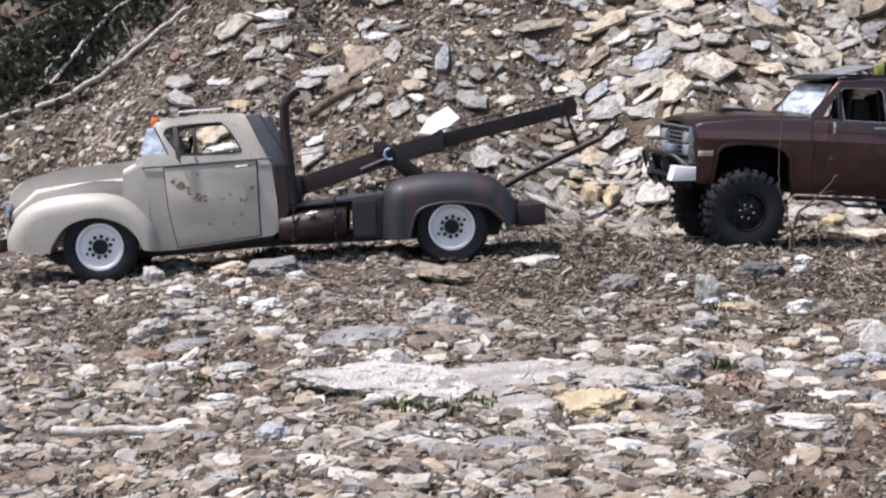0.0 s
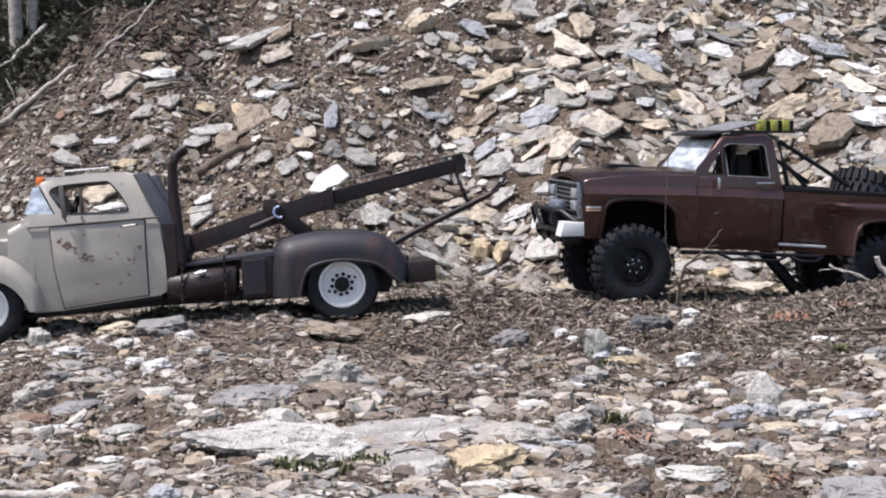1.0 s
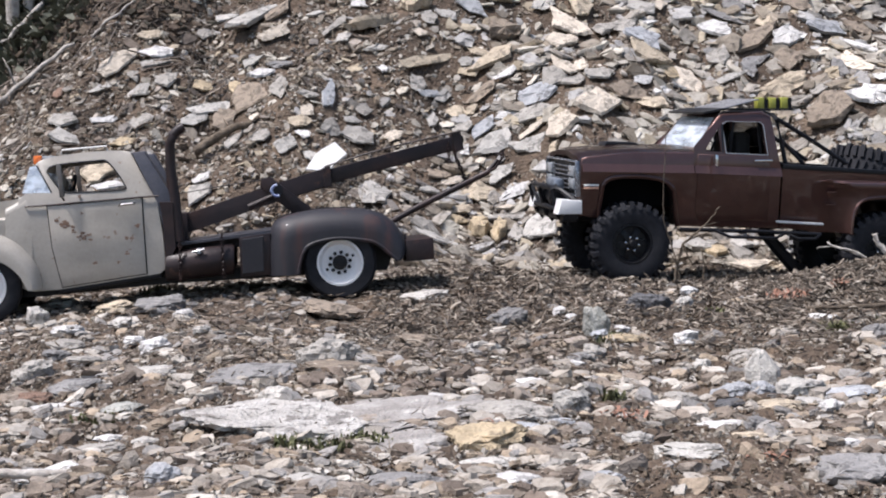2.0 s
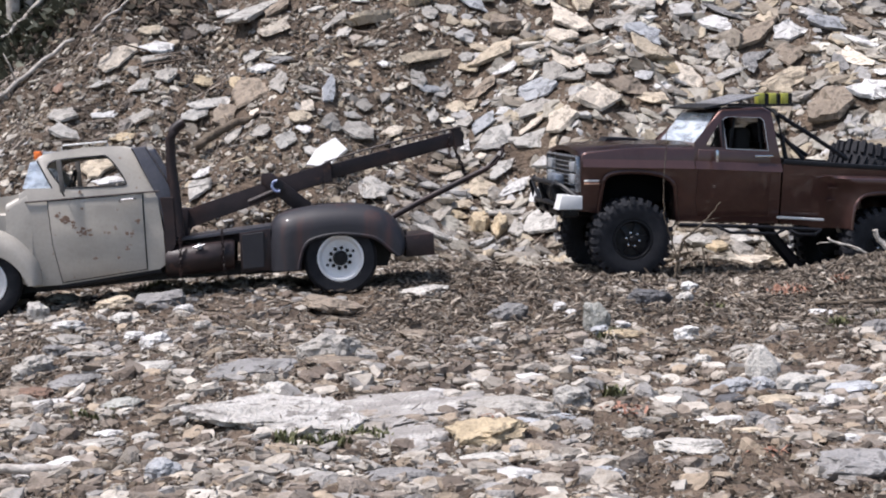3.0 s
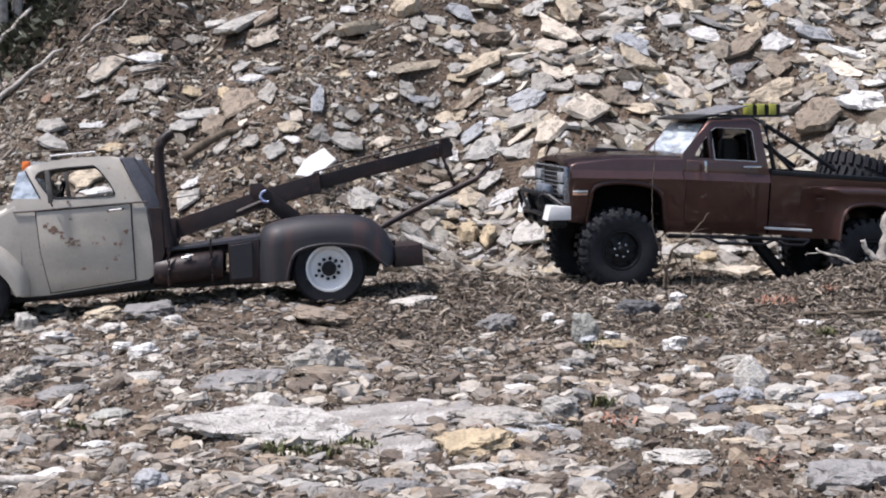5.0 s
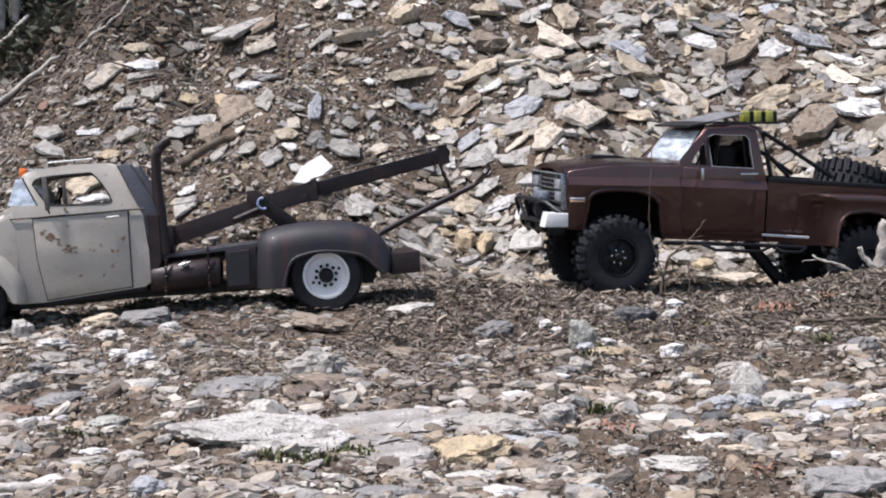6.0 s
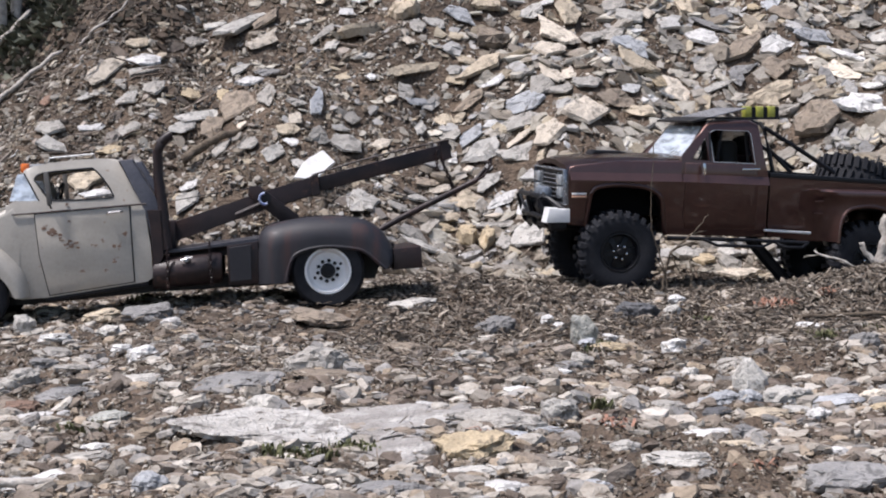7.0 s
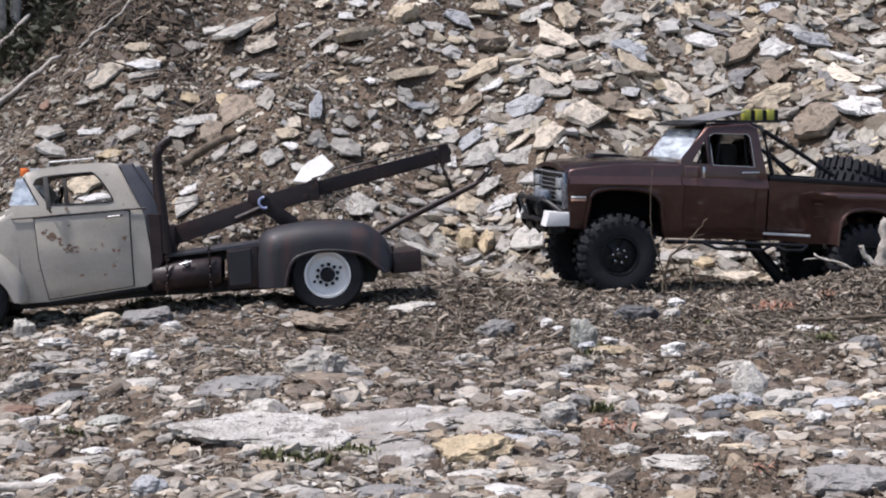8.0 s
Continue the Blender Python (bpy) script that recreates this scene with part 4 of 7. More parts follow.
CREAM_PAINT = material("worn_cream_paint", [(0.315, 0.294, 0.258), (0.38, 0.354, 0.313), (0.42, 0.393, 0.352)], scale=16, rough=0.45, grit=0.12, bump=0.04, fine=260, spots=((0.22, 0.15, 0.11), 70, 0.36), relief=0.001)
RUSTY = material("rust_brown_steel", [(0.0120, 0.0088, 0.0100), (0.0220, 0.0142, 0.0150), (0.042, 0.0235, 0.0210)], scale=30, rough=0.45, shine=0.35, bump=0.25, fine=300, relief=0.001, spots=((0.06, 0.030, 0.024), 40, 0.38))
RUSTY_BLUE = material("dull_blue_brown_steel", [(0.0130, 0.0132, 0.0175), (0.0190, 0.0188, 0.0245), (0.031, 0.0275, 0.0320)], scale=20, rough=0.58, shine=0.4, coat=0.05, bump=0.05, fine=300, relief=0.001)
streak_nodes = RUSTY_BLUE.node_tree.nodes
streak_noise, streak_map, streak_range, streak_mix, streak_co = (streak_nodes.new("ShaderNode" + k) for k in ("TexNoise", "Mapping", "MapRange", "Mix", "TexCoord"))
streak_map.inputs["Scale"].default_value = (55, 55, 7)
streak_noise.inputs["Scale"].default_value, streak_noise.inputs["Detail"].default_value = 1.0, 4
streak_range.inputs[1].default_value, streak_range.inputs[2].default_value = 0.54, 0.74
streak_mix.data_type = "RGBA"
streak_mix.inputs[7].default_value = (0.048, 0.024, 0.0235, 1)
streak_paint = streak_nodes["Principled BSDF"].inputs["Base Color"]
for a, b in ((streak_co.outputs["Object"], streak_map.inputs["Vector"]), (streak_map.outputs[0], streak_noise.inputs["Vector"]), (streak_noise.outputs["Fac"], streak_range.inputs[0]),
             (streak_range.outputs[0], streak_mix.inputs[0]), (streak_paint.links[0].from_socket, streak_mix.inputs[6]), (streak_mix.outputs[2], streak_paint)):
    RUSTY_BLUE.node_tree.links.new(a, b)
# blue-grey metal; the light end of its mottling is a painted glint
WINCH_GREY = material("blue_grey_glint_casting", [(0.06, 0.075, 0.10), (0.26, 0.30, 0.36)], scale=90, rough=0.35, metal=0.3, bump=0.1, relief=0.0006)
MIRROR_GREY = material("dull_mirror_grey", [(0.09, 0.085, 0.08), (0.15, 0.14, 0.13)], scale=60, rough=0.5, bump=0.1, relief=0.0006)
RACK_STEEL = material("blue_grey_rack_steel", [(0.050, 0.052, 0.066), (0.072, 0.074, 0.092), (0.090, 0.088, 0.100)], scale=40, rough=0.45, bump=0.1, relief=0.0006)
BLUE_STEEL = material("blue_black_steel", [(0.035, 0.036, 0.046), (0.055, 0.056, 0.070)], scale=25, rough=0.45, bump=0.1, relief=0.0006)
BROWN_PAINT = material("brown_metallic_paint", [(0.072, 0.034, 0.030), (0.082, 0.040, 0.035), (0.094, 0.046, 0.040)], scale=40, rough=0.40, shine=0.4, metal=0.65, bump=0.02, fine=900, coat=1.0, relief=0.0004)
BLACK = material("black_plastic", [(0.0055, 0.0060, 0.0080), (0.0095, 0.0102, 0.0135)], scale=60, rough=0.45, shine=0.3, bump=0.1, fine=500, relief=0.0006)
# near black, so the colour itself gives the shade inside the wheel arch
SHADE = material("matt_black_shade", [(0.002, 0.002, 0.0024), (0.004, 0.004, 0.0048)], scale=60, rough=0.9, shine=0.1, bump=0.1, relief=0.0006)
RUBBER = material("tyre_rubber", [(0.0125, 0.0132, 0.0165), (0.0205, 0.0215, 0.0262), (0.0320, 0.0328, 0.0370)], scale=45, rough=0.75, shine=0.2, bump=0.25, fine=400, relief=0.0008)
CHROME = material("chrome", [(0.62, 0.62, 0.63), (0.7, 0.7, 0.71)], scale=30, rough=0.2, metal=1.0, bump=0.0)
# the polished strip's shine is put into a pale, mostly non-metal colour
BRIGHT_STRIP = material("aluminium_shine", [(0.62, 0.62, 0.63), (0.75, 0.75, 0.76)], scale=40, rough=0.35, metal=0.25, bump=0.02, relief=0.0005)
DULL_SILVER = material("dull_silver", [(0.34, 0.35, 0.36), (0.44, 0.45, 0.46)], scale=40, rough=0.4, metal=0.4, bump=0.05, relief=0.0005)
# silver plating with its blue reflections mixed into the colour
GRILLE_SILVER = material("silver_blue_reflections", [(0.20, 0.22, 0.26), (0.34, 0.36, 0.40)], scale=90, rough=0.25, metal=0.7, bump=0.05, relief=0.0005)
WHITE_RIM = material("white_wheel_paint", [(0.74, 0.75, 0.76), (0.8, 0.8, 0.81)], scale=30, rough=0.45, bump=0.03, relief=0.0005, spots=((0.5, 0.47, 0.42), 60, 0.33))
WHITE_PLASTIC = material("white_plastic", [(0.72, 0.72, 0.72), (0.8, 0.8, 0.8)], scale=30, rough=0.4, bump=0.02, relief=0.0005)
ORANGE = material("orange_lens", [(0.75, 0.16, 0.03), (0.85, 0.22, 0.05)], scale=60, rough=0.25, bump=0.0)
PALE_AMBER = material("pale_amber_lens", [(0.62, 0.33, 0.22), (0.72, 0.42, 0.30)], scale=60, rough=0.3, bump=0.0)
YELLOW = material("yellow_lens", [(0.30, 0.31, 0.05), (0.44, 0.44, 0.09)], scale=60, rough=0.3, bump=0.0)
BLUE_TAPE = material("blue_white_winding", [(0.03, 0.06, 0.30), (0.55, 0.62, 0.75)], scale=220, rough=0.5, bump=0.1)
SOLAR = material("grey_panel", [(0.15, 0.155, 0.17), (0.21, 0.215, 0.235)], scale=30, rough=0.3, bump=0.02)
LENS = material("lamp_glass", [(0.22, 0.24, 0.26), (0.30, 0.32, 0.34)], scale=200, rough=0.15, bump=0.05)
SEAT = material("dark_seat", [(0.02, 0.02, 0.02), (0.03, 0.028, 0.026)], scale=60, rough=0.8, bump=0.2)
# glass coloured dark to stand in for the unlit cab interior
DIM_GLASS = glass_material("dim_cab_glass", (0.03, 0.03, 0.038), 0.05, 0.3)
# soft white reflections painted into the glass: pale tint, less clear in broad patches
WINDSHIELD = glass_material("glare_windshield", (0.70, 0.78, 0.87), 0.04, 0.5)
glare = WINDSHIELD.node_tree.nodes.new("ShaderNodeTexNoise")
glare.inputs["Scale"].default_value, glare.inputs["Detail"].default_value = 4, 2
glare_range = WINDSHIELD.node_tree.nodes.new("ShaderNodeMapRange")
glare_range.inputs[1].default_value, glare_range.inputs[2].default_value, glare_range.inputs[3].default_value, glare_range.inputs[4].default_value = 0.35, 0.65, 0.25, 0.7
WINDSHIELD.node_tree.links.new(glare.outputs["Fac"], glare_range.inputs[0])
WINDSHIELD.node_tree.links.new(glare_range.outputs[0], WINDSHIELD.node_tree.nodes["Principled BSDF"].inputs["Transmission Weight"])


# ---- wheels ----
def dished_wheel(parent, x, v, z, r_tyre, r_rim, width, outer):
    """A road wheel with a smooth tyre and a white dished steel rim with ten nuts; outer: -1 faces the eye, 1 faces away."""
    hub = new("wheel")
    hub.parent, hub.location = parent, (x, v, z)
    s = -outer
    half = width / 2
    part("tyre", lathe([(r_rim * 0.98, -half * 0.8), (r_rim * 1.12, -half), (r_tyre * 0.9, -half), (r_tyre * 0.975, -half * 0.82), (r_tyre, -half * 0.5), (r_tyre, half * 0.5), (r_tyre * 0.975, half * 0.82),
                        (r_tyre * 0.9, half), (r_rim * 1.12, half), (r_rim * 0.98, half * 0.8)], 48, cap=False), RUBBER, hub, "", True)
    face = outer * half
    rim = part("rim", lathe([(r_rim * 1.0, face * 0.7), (r_rim * 1.05, face * 0.99), (r_rim * 0.95, face * 1.0), (r_rim * 0.9, face * 0.86), (r_rim * 0.82, face * 0.70), (r_rim * 0.55, face * 0.62), (r_rim * 0.32, face * 0.66), (r_rim * 0.05, face * 0.66)], 40), WHITE_RIM, hub, "white dished steel rim", True)
    part("hub_cap", lathe([(r_rim * 0.35, face * 0.62), (r_rim * 0.33, face * 0.82), (r_rim * 0.24, face * 1.0), (r_rim * 0.02, face * 1.02)], 16), BLACK, hub, "black hub", True)
    for k in range(10):
        a = 6.2832 * k / 10 + 0.2
        part("nut", lathe([(r_rim * 0.095, face * 0.6), (r_rim * 0.09, face * 0.78), (r_rim * 0.02, face * 0.8)], 6, None, (math.cos(a) * r_rim * 0.46, 0, math.sin(a) * r_rim * 0.46)), BLACK, hub)
    for k in range(2):
        a = 3.1416 * k + 0.5
        part("hand_hole", lathe([(r_rim * 0.075, face * 0.64), (r_rim * 0.07, face * 0.735), (r_rim * 0.01, face * 0.735)], 10, None, (math.cos(a) * r_rim * 0.66, 0, math.sin(a) * r_rim * 0.66)), BLACK, hub)
    return hub


def mud_tyre(parent, r, width, lugs=28, label="knobbly black mud tyre"):
    """The carcass of a mud tyre and its tread lugs, two staggered rows, each lug a piece on a shared mesh."""
    half = width / 2
    part("tyre", lathe([(r * 0.46, -half * 0.8), (r * 0.50, -half * 0.96), (r * 0.58, -half * 1.0), (r * 0.70, -half * 1.03), (r * 0.80, -half * 1.02), (r * 0.90, -half * 0.92), (r * 0.93, -half * 0.6), (r * 0.93, half * 0.6), (r * 0.90, half * 0.92),
                        (r * 0.80, half * 1.02), (r * 0.70, half * 1.03), (r * 0.58, half * 1.0), (r * 0.50, half * 0.96), (r * 0.46, half * 0.8)], 44, cap=False), RUBBER, parent, label, True)
    tw = 6.2832 * r / lugs * 0.27
    for side in (-1, 1):
        meshes = []
        for long in (1.0, 0.82):
            lug = [(r * 0.84, side * half * 1.07, -tw * 0.8), (r * 0.84, side * half * 1.07, tw * 0.8), (r * 1.0, side * half * 0.98 * long, tw), (r * 1.0, side * half * 0.98 * long, -tw),
                   (r * 0.9, side * half * 0.1, -tw - 0.002), (r * 0.9, side * half * 0.1, tw - 0.002), (r * 1.0, side * half * 0.12, tw * 0.8 - 0.002), (r * 1.0, side * half * 0.12, -tw * 0.8 - 0.002)]
            me = bpy.data.meshes.new("tread_lug")
            me.from_pydata(lug, [], [(0, 1, 2, 3), (7, 6, 5, 4), (0, 3, 7, 4), (1, 5, 6, 2), (3, 2, 6, 7), (0, 4, 5, 1)])
            me.materials.append(RUBBER)
            meshes.append(me)
        for k in range(lugs):
            ob = new("tread_lug", meshes[k % 2])
            ob.parent, ob.rotation_euler = parent, (0, 6.2832 * (k + (0.5 if side > 0 else 0)) / lugs, 0)


def mud_wheel(parent, x, v, z, r, width, outer, turn=0.0):
    hub = new("wheel")
    hub.parent, hub.location, hub.rotation_euler = parent, (x, v, z), (0, turn, 0)
    face = outer * width / 2
    mud_tyre(hub, r, width)
    r *= 0.82
    rim = part("rim", lathe([(r * 0.57, face * 0.55), (r * 0.585, face * 0.95), (r * 0.54, face * 0.96), (r * 0.50, face * 0.75), (r * 0.46, face * 0.42), (r * 0.02, face * 0.42)], 32), BLACK, hub, "black rim", True)
    for k in range(6):
        a = 6.2832 * k / 6 + 0.3
        c, s_ = math.cos(a), math.sin(a)
        spoke = bmesh.new()
        q = []
        for rad, w_, out in ((0.10, 0.11, 0.80), (0.34, 0.075, 0.74), (0.52, 0.09, 0.62)):
            for sgn in (-1, 1):
                q.append(spoke.verts.new((c * rad * r - s_ * sgn * w_ * r, face * out, s_ * rad * r + c * sgn * w_ * r)))
                q.append(spoke.verts.new((c * rad * r - s_ * sgn * w_ * r, face * (out - 0.22), s_ * rad * r + c * sgn * w_ * r)))
        for i in (0, 4):
            spoke.faces.new((q[i], q[i + 2], q[i + 6], q[i + 4]))
            spoke.faces.new((q[i], q[i + 4], q[i + 5], q[i + 1]))
            spoke.faces.new((q[i + 2], q[i + 3], q[i + 7], q[i + 6]))
        part("spoke", spoke, BLACK, hub)
    part("hub_cap", lathe([(r * 0.13, face * 0.6), (r * 0.12, face * 0.9), (r * 0.08, face * 0.98), (r * 0.01, face * 0.99)], 12), BLACK, hub, "black hub", True)
    for k in range(6):
        a = 6.2832 * k / 6
        part("nut", lathe([(r * 0.038, face * 0.7), (r * 0.035, face * 0.9), (r * 0.005, face * 0.92)], 6, None, (math.cos(a) * r * 0.2, 0, math.sin(a) * r * 0.2)), CHROME, hub)
    return hub


# ---- the cream tow truck ----
TW, TC = 0.190, 0.095
tow = thing("tow_truck", pose(-0.1376, 1.962, 0.0, -5, 0, 6), "worn cream and rust-brown vintage model tow truck on stony ground", "toy truck")
CAB = [(-0.3794, 0.1248), (-0.3682, 0.1287), (-0.3606, 0.1648), (-0.3506, 0.1707), (-0.3079, 0.1777), (-0.2618, 0.1801), (-0.2448, 0.1753), (-0.2352, 0.1631), (-0.2201, 0.1273),
       (-0.2156, 0.1171), (-0.2105, 0.0771), (-0.208, 0.0375), (-0.2154, 0.0321), (-0.3321, 0.0148), (-0.3632, 0.0126), (-0.3828, 0.0183)]
SIDE_WINDOW = [(-0.3474, 0.1551), (-0.338, 0.1631), (-0.2887, 0.1681), (-0.2775, 0.1672), (-0.2645, 0.1530), (-0.2551, 0.1376), (-0.2599, 0.1329), (-0.3226, 0.1301), (-0.3323, 0.1349)]
QUARTER = [(-0.3760, 0.1295), (-0.3680, 0.1612), (-0.3595, 0.1628), (-0.3535, 0.1520), (-0.3410, 0.1300)]


def shrunk(outline, k):
    cx, cz = sum(p[0] for p in outline) / len(outline), sum(p[1] for p in outline) / len(outline)
    return [(cx + (x - cx) * k, cz + (z - cz) * k) for x, z in outline]


CAB_LINE = CAB[:2] + rounded(CAB[2:9], 3) + CAB[9:]
SIDE_WINDOW = rounded(SIDE_WINDOW + SIDE_WINDOW[:1], 3)[:-1]
cab = prism(CAB_LINE, 0.014, TW - 0.014, 0.010, 4, which=lambda x, z: z > 0.05)
inside = prism([(-0.366, 0.02), (-0.362, 0.126), (-0.353, 0.1625), (-0.30, 0.172), (-0.262, 0.1735), (-0.242, 0.158), (-0.225, 0.118), (-0.214, 0.045), (-0.335, 0.022)], 0.021, TW - 0.021)
cab = carve(cab, [inside, prism(SIDE_WINDOW, -0.01, TW + 0.01), prism(QUARTER, -0.01, TW + 0.01)])
barrel(tumble(cab, TC, 0.118, 0.20), TC, 0.085, 1.1, (0.03, 0.05, 0.07, 0.09, 0.108))
part("cab", cab, CREAM_PAINT, tow, "chipped cream cab with open side windows", True)
DOOR = [(-0.3458, 0.1140), (-0.2352, 0.1225), (-0.2308, 0.0325), (-0.3300, 0.0178), (-0.3406, 0.0651)]
for far in (False, True):
    door = prism(DOOR, 0.0128, 0.0150, 0.0009, 2)
    seam = prism(shrunk(DOOR, 1.022), 0.0136, 0.0150)
    belt = tube([(-0.3720, 0.0138, 0.1138), (-0.3458, 0.0136, 0.1155), (-0.2350, 0.0136, 0.1240), (-0.2150, 0.0136, 0.1252)], 0.0011, 6)
    grip = tube([(-0.2610, 0.0085, 0.1135), (-0.2590, 0.0065, 0.1148), (-0.2450, 0.0065, 0.1165), (-0.2430, 0.0100, 0.1166)], 0.0016, 8)
    frame_ = carve(prism(shrunk(SIDE_WINDOW, 1.06), 0.0185, 0.0215), [prism(SIDE_WINDOW, 0, 0.05)])
    barrel(tumble(frame_, TC, 0.118, 0.20), TC, 0.085, 1.1)
    mirror = prism([(-0.3339, 0.1640), (-0.3281, 0.1645), (-0.3240, 0.1256), (-0.3299, 0.1240)], 0.004, 0.008, 0.001)
    arm = tube([(-0.329, 0.006, 0.128), (-0.326, 0.014, 0.121)], 0.0012, 6)
    for q in (door, seam):
        barrel(q, TC, 0.085, 1.1, (0.03, 0.05, 0.07, 0.09, 0.108))
    if far:
        door, seam, belt, grip, frame_, mirror, arm = (mirrored(b, TC) for b in (door, seam, belt, grip, frame_, mirror, arm))
    d_ob = part("door", door, CREAM_PAINT, tow, "cream door with chipped rusty patches", True)
    part("door_seam", seam, BLACK, d_ob)
    part("door_handle", grip, CHROME, d_ob, "silver door handle", True)
    part("window_frame", frame_, CREAM_PAINT, d_ob)
    seal = tube([(x, 0.0143, z) for x, z in SIDE_WINDOW], 0.0010, 6, None, True)
    barrel(tumble(seal, TC, 0.118, 0.20), TC, 0.085, 1.1)
    part("window_seal", mirrored(seal, TC) if far else seal, BLACK, d_ob, "dark rubber window seal")
    seal = tube([(x, 0.0143, z) for x, z in QUARTER[2:]], 0.0009, 6)
    barrel(tumble(seal, TC, 0.118, 0.20), TC, 0.085, 1.1)
    part("windshield_seal", mirrored(seal, TC) if far else seal, BLACK, tow)
    part("belt_moulding", belt, RUSTY, tow, "thin dark belt line", True)
    m_ob = part("mirror", mirror, MIRROR_GREY, tow, "tall grey door mirror", True)
    part("mirror_arm", arm, BLACK, m_ob)
ws = prism([(-0.3725, 0.1308), (-0.3635, 0.1618), (-0.3620, 0.1618), (-0.3708, 0.1308)], 0.024, TW - 0.024)
part("windshield", barrel(tumble(ws, TC, 0.118, 0.20), TC, 0.085, 1.1), WINDSHIELD, tow, "windshield with a pale reflection put into the glass")
for v in (0.0165, TW - 0.018):
    q = prism(shrunk(QUARTER, 0.99), v, v + 0.0015)
    part("quarter_window", barrel(tumble(q, TC, 0.118, 0.20), TC, 0.085, 1.1), WINDSHIELD, tow, "wrap-round pane with a pale reflection put into the glass")
part("seat_back", block(-0.275, -0.258, 0.035, TW - 0.035, 0.05, 0.112, 0.005), SEAT, tow, "dark bench seat", True)
part("dashboard", block(-0.366, -0.348, 0.024, TW - 0.024, 0.105, 0.127, 0.004), BLACK, tow, "", True)
wheel_ring = tube([(-0.322 + 0.010 * math.cos(a) * 0.5, 0.052 + 0.020 * math.sin(a), 0.133 + 0.018 * math.cos(a)) for a in (6.2832 * k / 16 for k in range(16))], 0.0018, 6, None, True)
part("steering_wheel", wheel_ring, BLACK, tow, "", True)
# chipped patches on the paint
chip_rng = random.Random(5)
RUST_PATCH = material("bare_rust", [(0.13, 0.075, 0.05), (0.20, 0.13, 0.095), (0.27, 0.20, 0.16)], scale=160, rough=0.8, bump=0.2, relief=0.0005)
for x, z, s in ((-0.3340, 0.0985, 0.0040), (-0.3280, 0.0950, 0.0055), (-0.3215, 0.0905, 0.0060), (-0.3150, 0.0835, 0.0035), (-0.3080, 0.0790, 0.0065), (-0.3030, 0.0730, 0.0060), (-0.2985, 0.0790, 0.0035),
                (-0.2480, 0.0740, 0.0045), (-0.2520, 0.0560, 0.0035), (-0.2390, 0.0910, 0.0040), (-0.3060, 0.1060, 0.0022), (-0.2900, 0.0450, 0.0030), (-0.2620, 0.0470, 0.0028), (-0.3080, 0.1245, 0.0030)):
    for n_ in range(4):
        cx, cz, k = x + chip_rng.gauss(0, s * 0.5), z + chip_rng.gauss(0, s * 0.4), s * chip_rng.uniform(0.25, 0.7)
        y0 = 0.0128 + 1.1 * (cz - 0.085) ** 2 + max(0, cz - 0.118) * 0.2
        outline = [(cx + math.cos(a) * k * chip_rng.uniform(0.5, 1.25), cz + math.sin(a) * k * chip_rng.uniform(0.35, 0.9)) for a in (6.2832 * i / 9 for i in range(9))]
        part("rust_patch", prism(outline, y0 - 0.00025, y0 + 0.001), RUST_PATCH, tow)
# hood, nose and front fenders
HOOD = rounded([(-0.3707, 0.1275), (-0.3906, 0.1215), (-0.4498, 0.1150), (-0.4892, 0.1072), (-0.5169, 0.0978), (-0.5324, 0.0825), (-0.5382, 0.0522), (-0.5376, 0.0184)], 3) + [(-0.3853, 0.016), (-0.3707, 0.0295)]
hood = prism(HOOD, 0.030, TW - 0.030, 0.022, 6, which=lambda x, z: z > 0.07)
part("hood", hood, CREAM_PAINT, tow, "rounded cream hood", True)
cowl = prism([(-0.3950, 0.1120), (-0.3690, 0.1260), (-0.3640, 0.1130), (-0.3640, 0.0250), (-0.3950, 0.0250)], 0.0145, TW - 0.0145, 0.008, 3, which=lambda x, z: z > 0.1)
part("cowl", cowl, CREAM_PAINT, tow, "", True)
apron = prism([(-0.53, 0.060), (-0.50, 0.088), (-0.43, 0.0985), (-0.36, 0.1045), (-0.36, 0.070), (-0.53, 0.05)], 0.0155, TW - 0.0155, 0.006, 3, which=lambda x, z: z > 0.055)
part("fender_apron", apron, CREAM_PAINT, tow, "", True)
FENDER = [(-0.3532, 0.0159), (-0.3558, 0.0395), (-0.3682, 0.0599), (-0.3872, 0.0768), (-0.4129, 0.0852), (-0.4517, 0.0843), (-0.4841, 0.0794), (-0.5082, 0.0704), (-0.5268, 0.0533), (-0.5353, 0.0328),
          (-0.536, 0.0148), (-0.4815, 0.0112), (-0.4764, 0.0245), (-0.4629, 0.0424), (-0.4399, 0.0528), (-0.4172, 0.0538), (-0.3947, 0.0468), (-0.3788, 0.0331), (-0.3683, 0.0148)]
FENDER_TOP = rounded(FENDER[:11])
FENDER_ARCH = rounded(FENDER[11:])
for far in (False, True):
    b = puffed(FENDER_TOP, FENDER_ARCH, 0.052, 0.026)
    lamp = lathe([(0.015, 0.0), (0.016, 0.004), (0.013, 0.006)], 20)
    for v in lamp.verts:
        x, y, z = v.co
        v.co = Vector((-0.531 - y, 0.026 + x, 0.056 + z))
    if far:
        b, lamp = mirrored(b, TC), mirrored(lamp, TC)
    f_ob = part("front_fender", b, CREAM_PAINT, tow, "bulging cream front fender", True)
    part("headlight", lamp, CHROME, f_ob, "round headlight", True)
nose = bmesh.new()
for k in range(6):
    block(-0.5425, -0.5370, 0.048, TW - 0.048, 0.028 + 0.010 * k, 0.033 + 0.010 * k, 0.001, nose)
part("grille", nose, DULL_SILVER, tow, "barred grille")
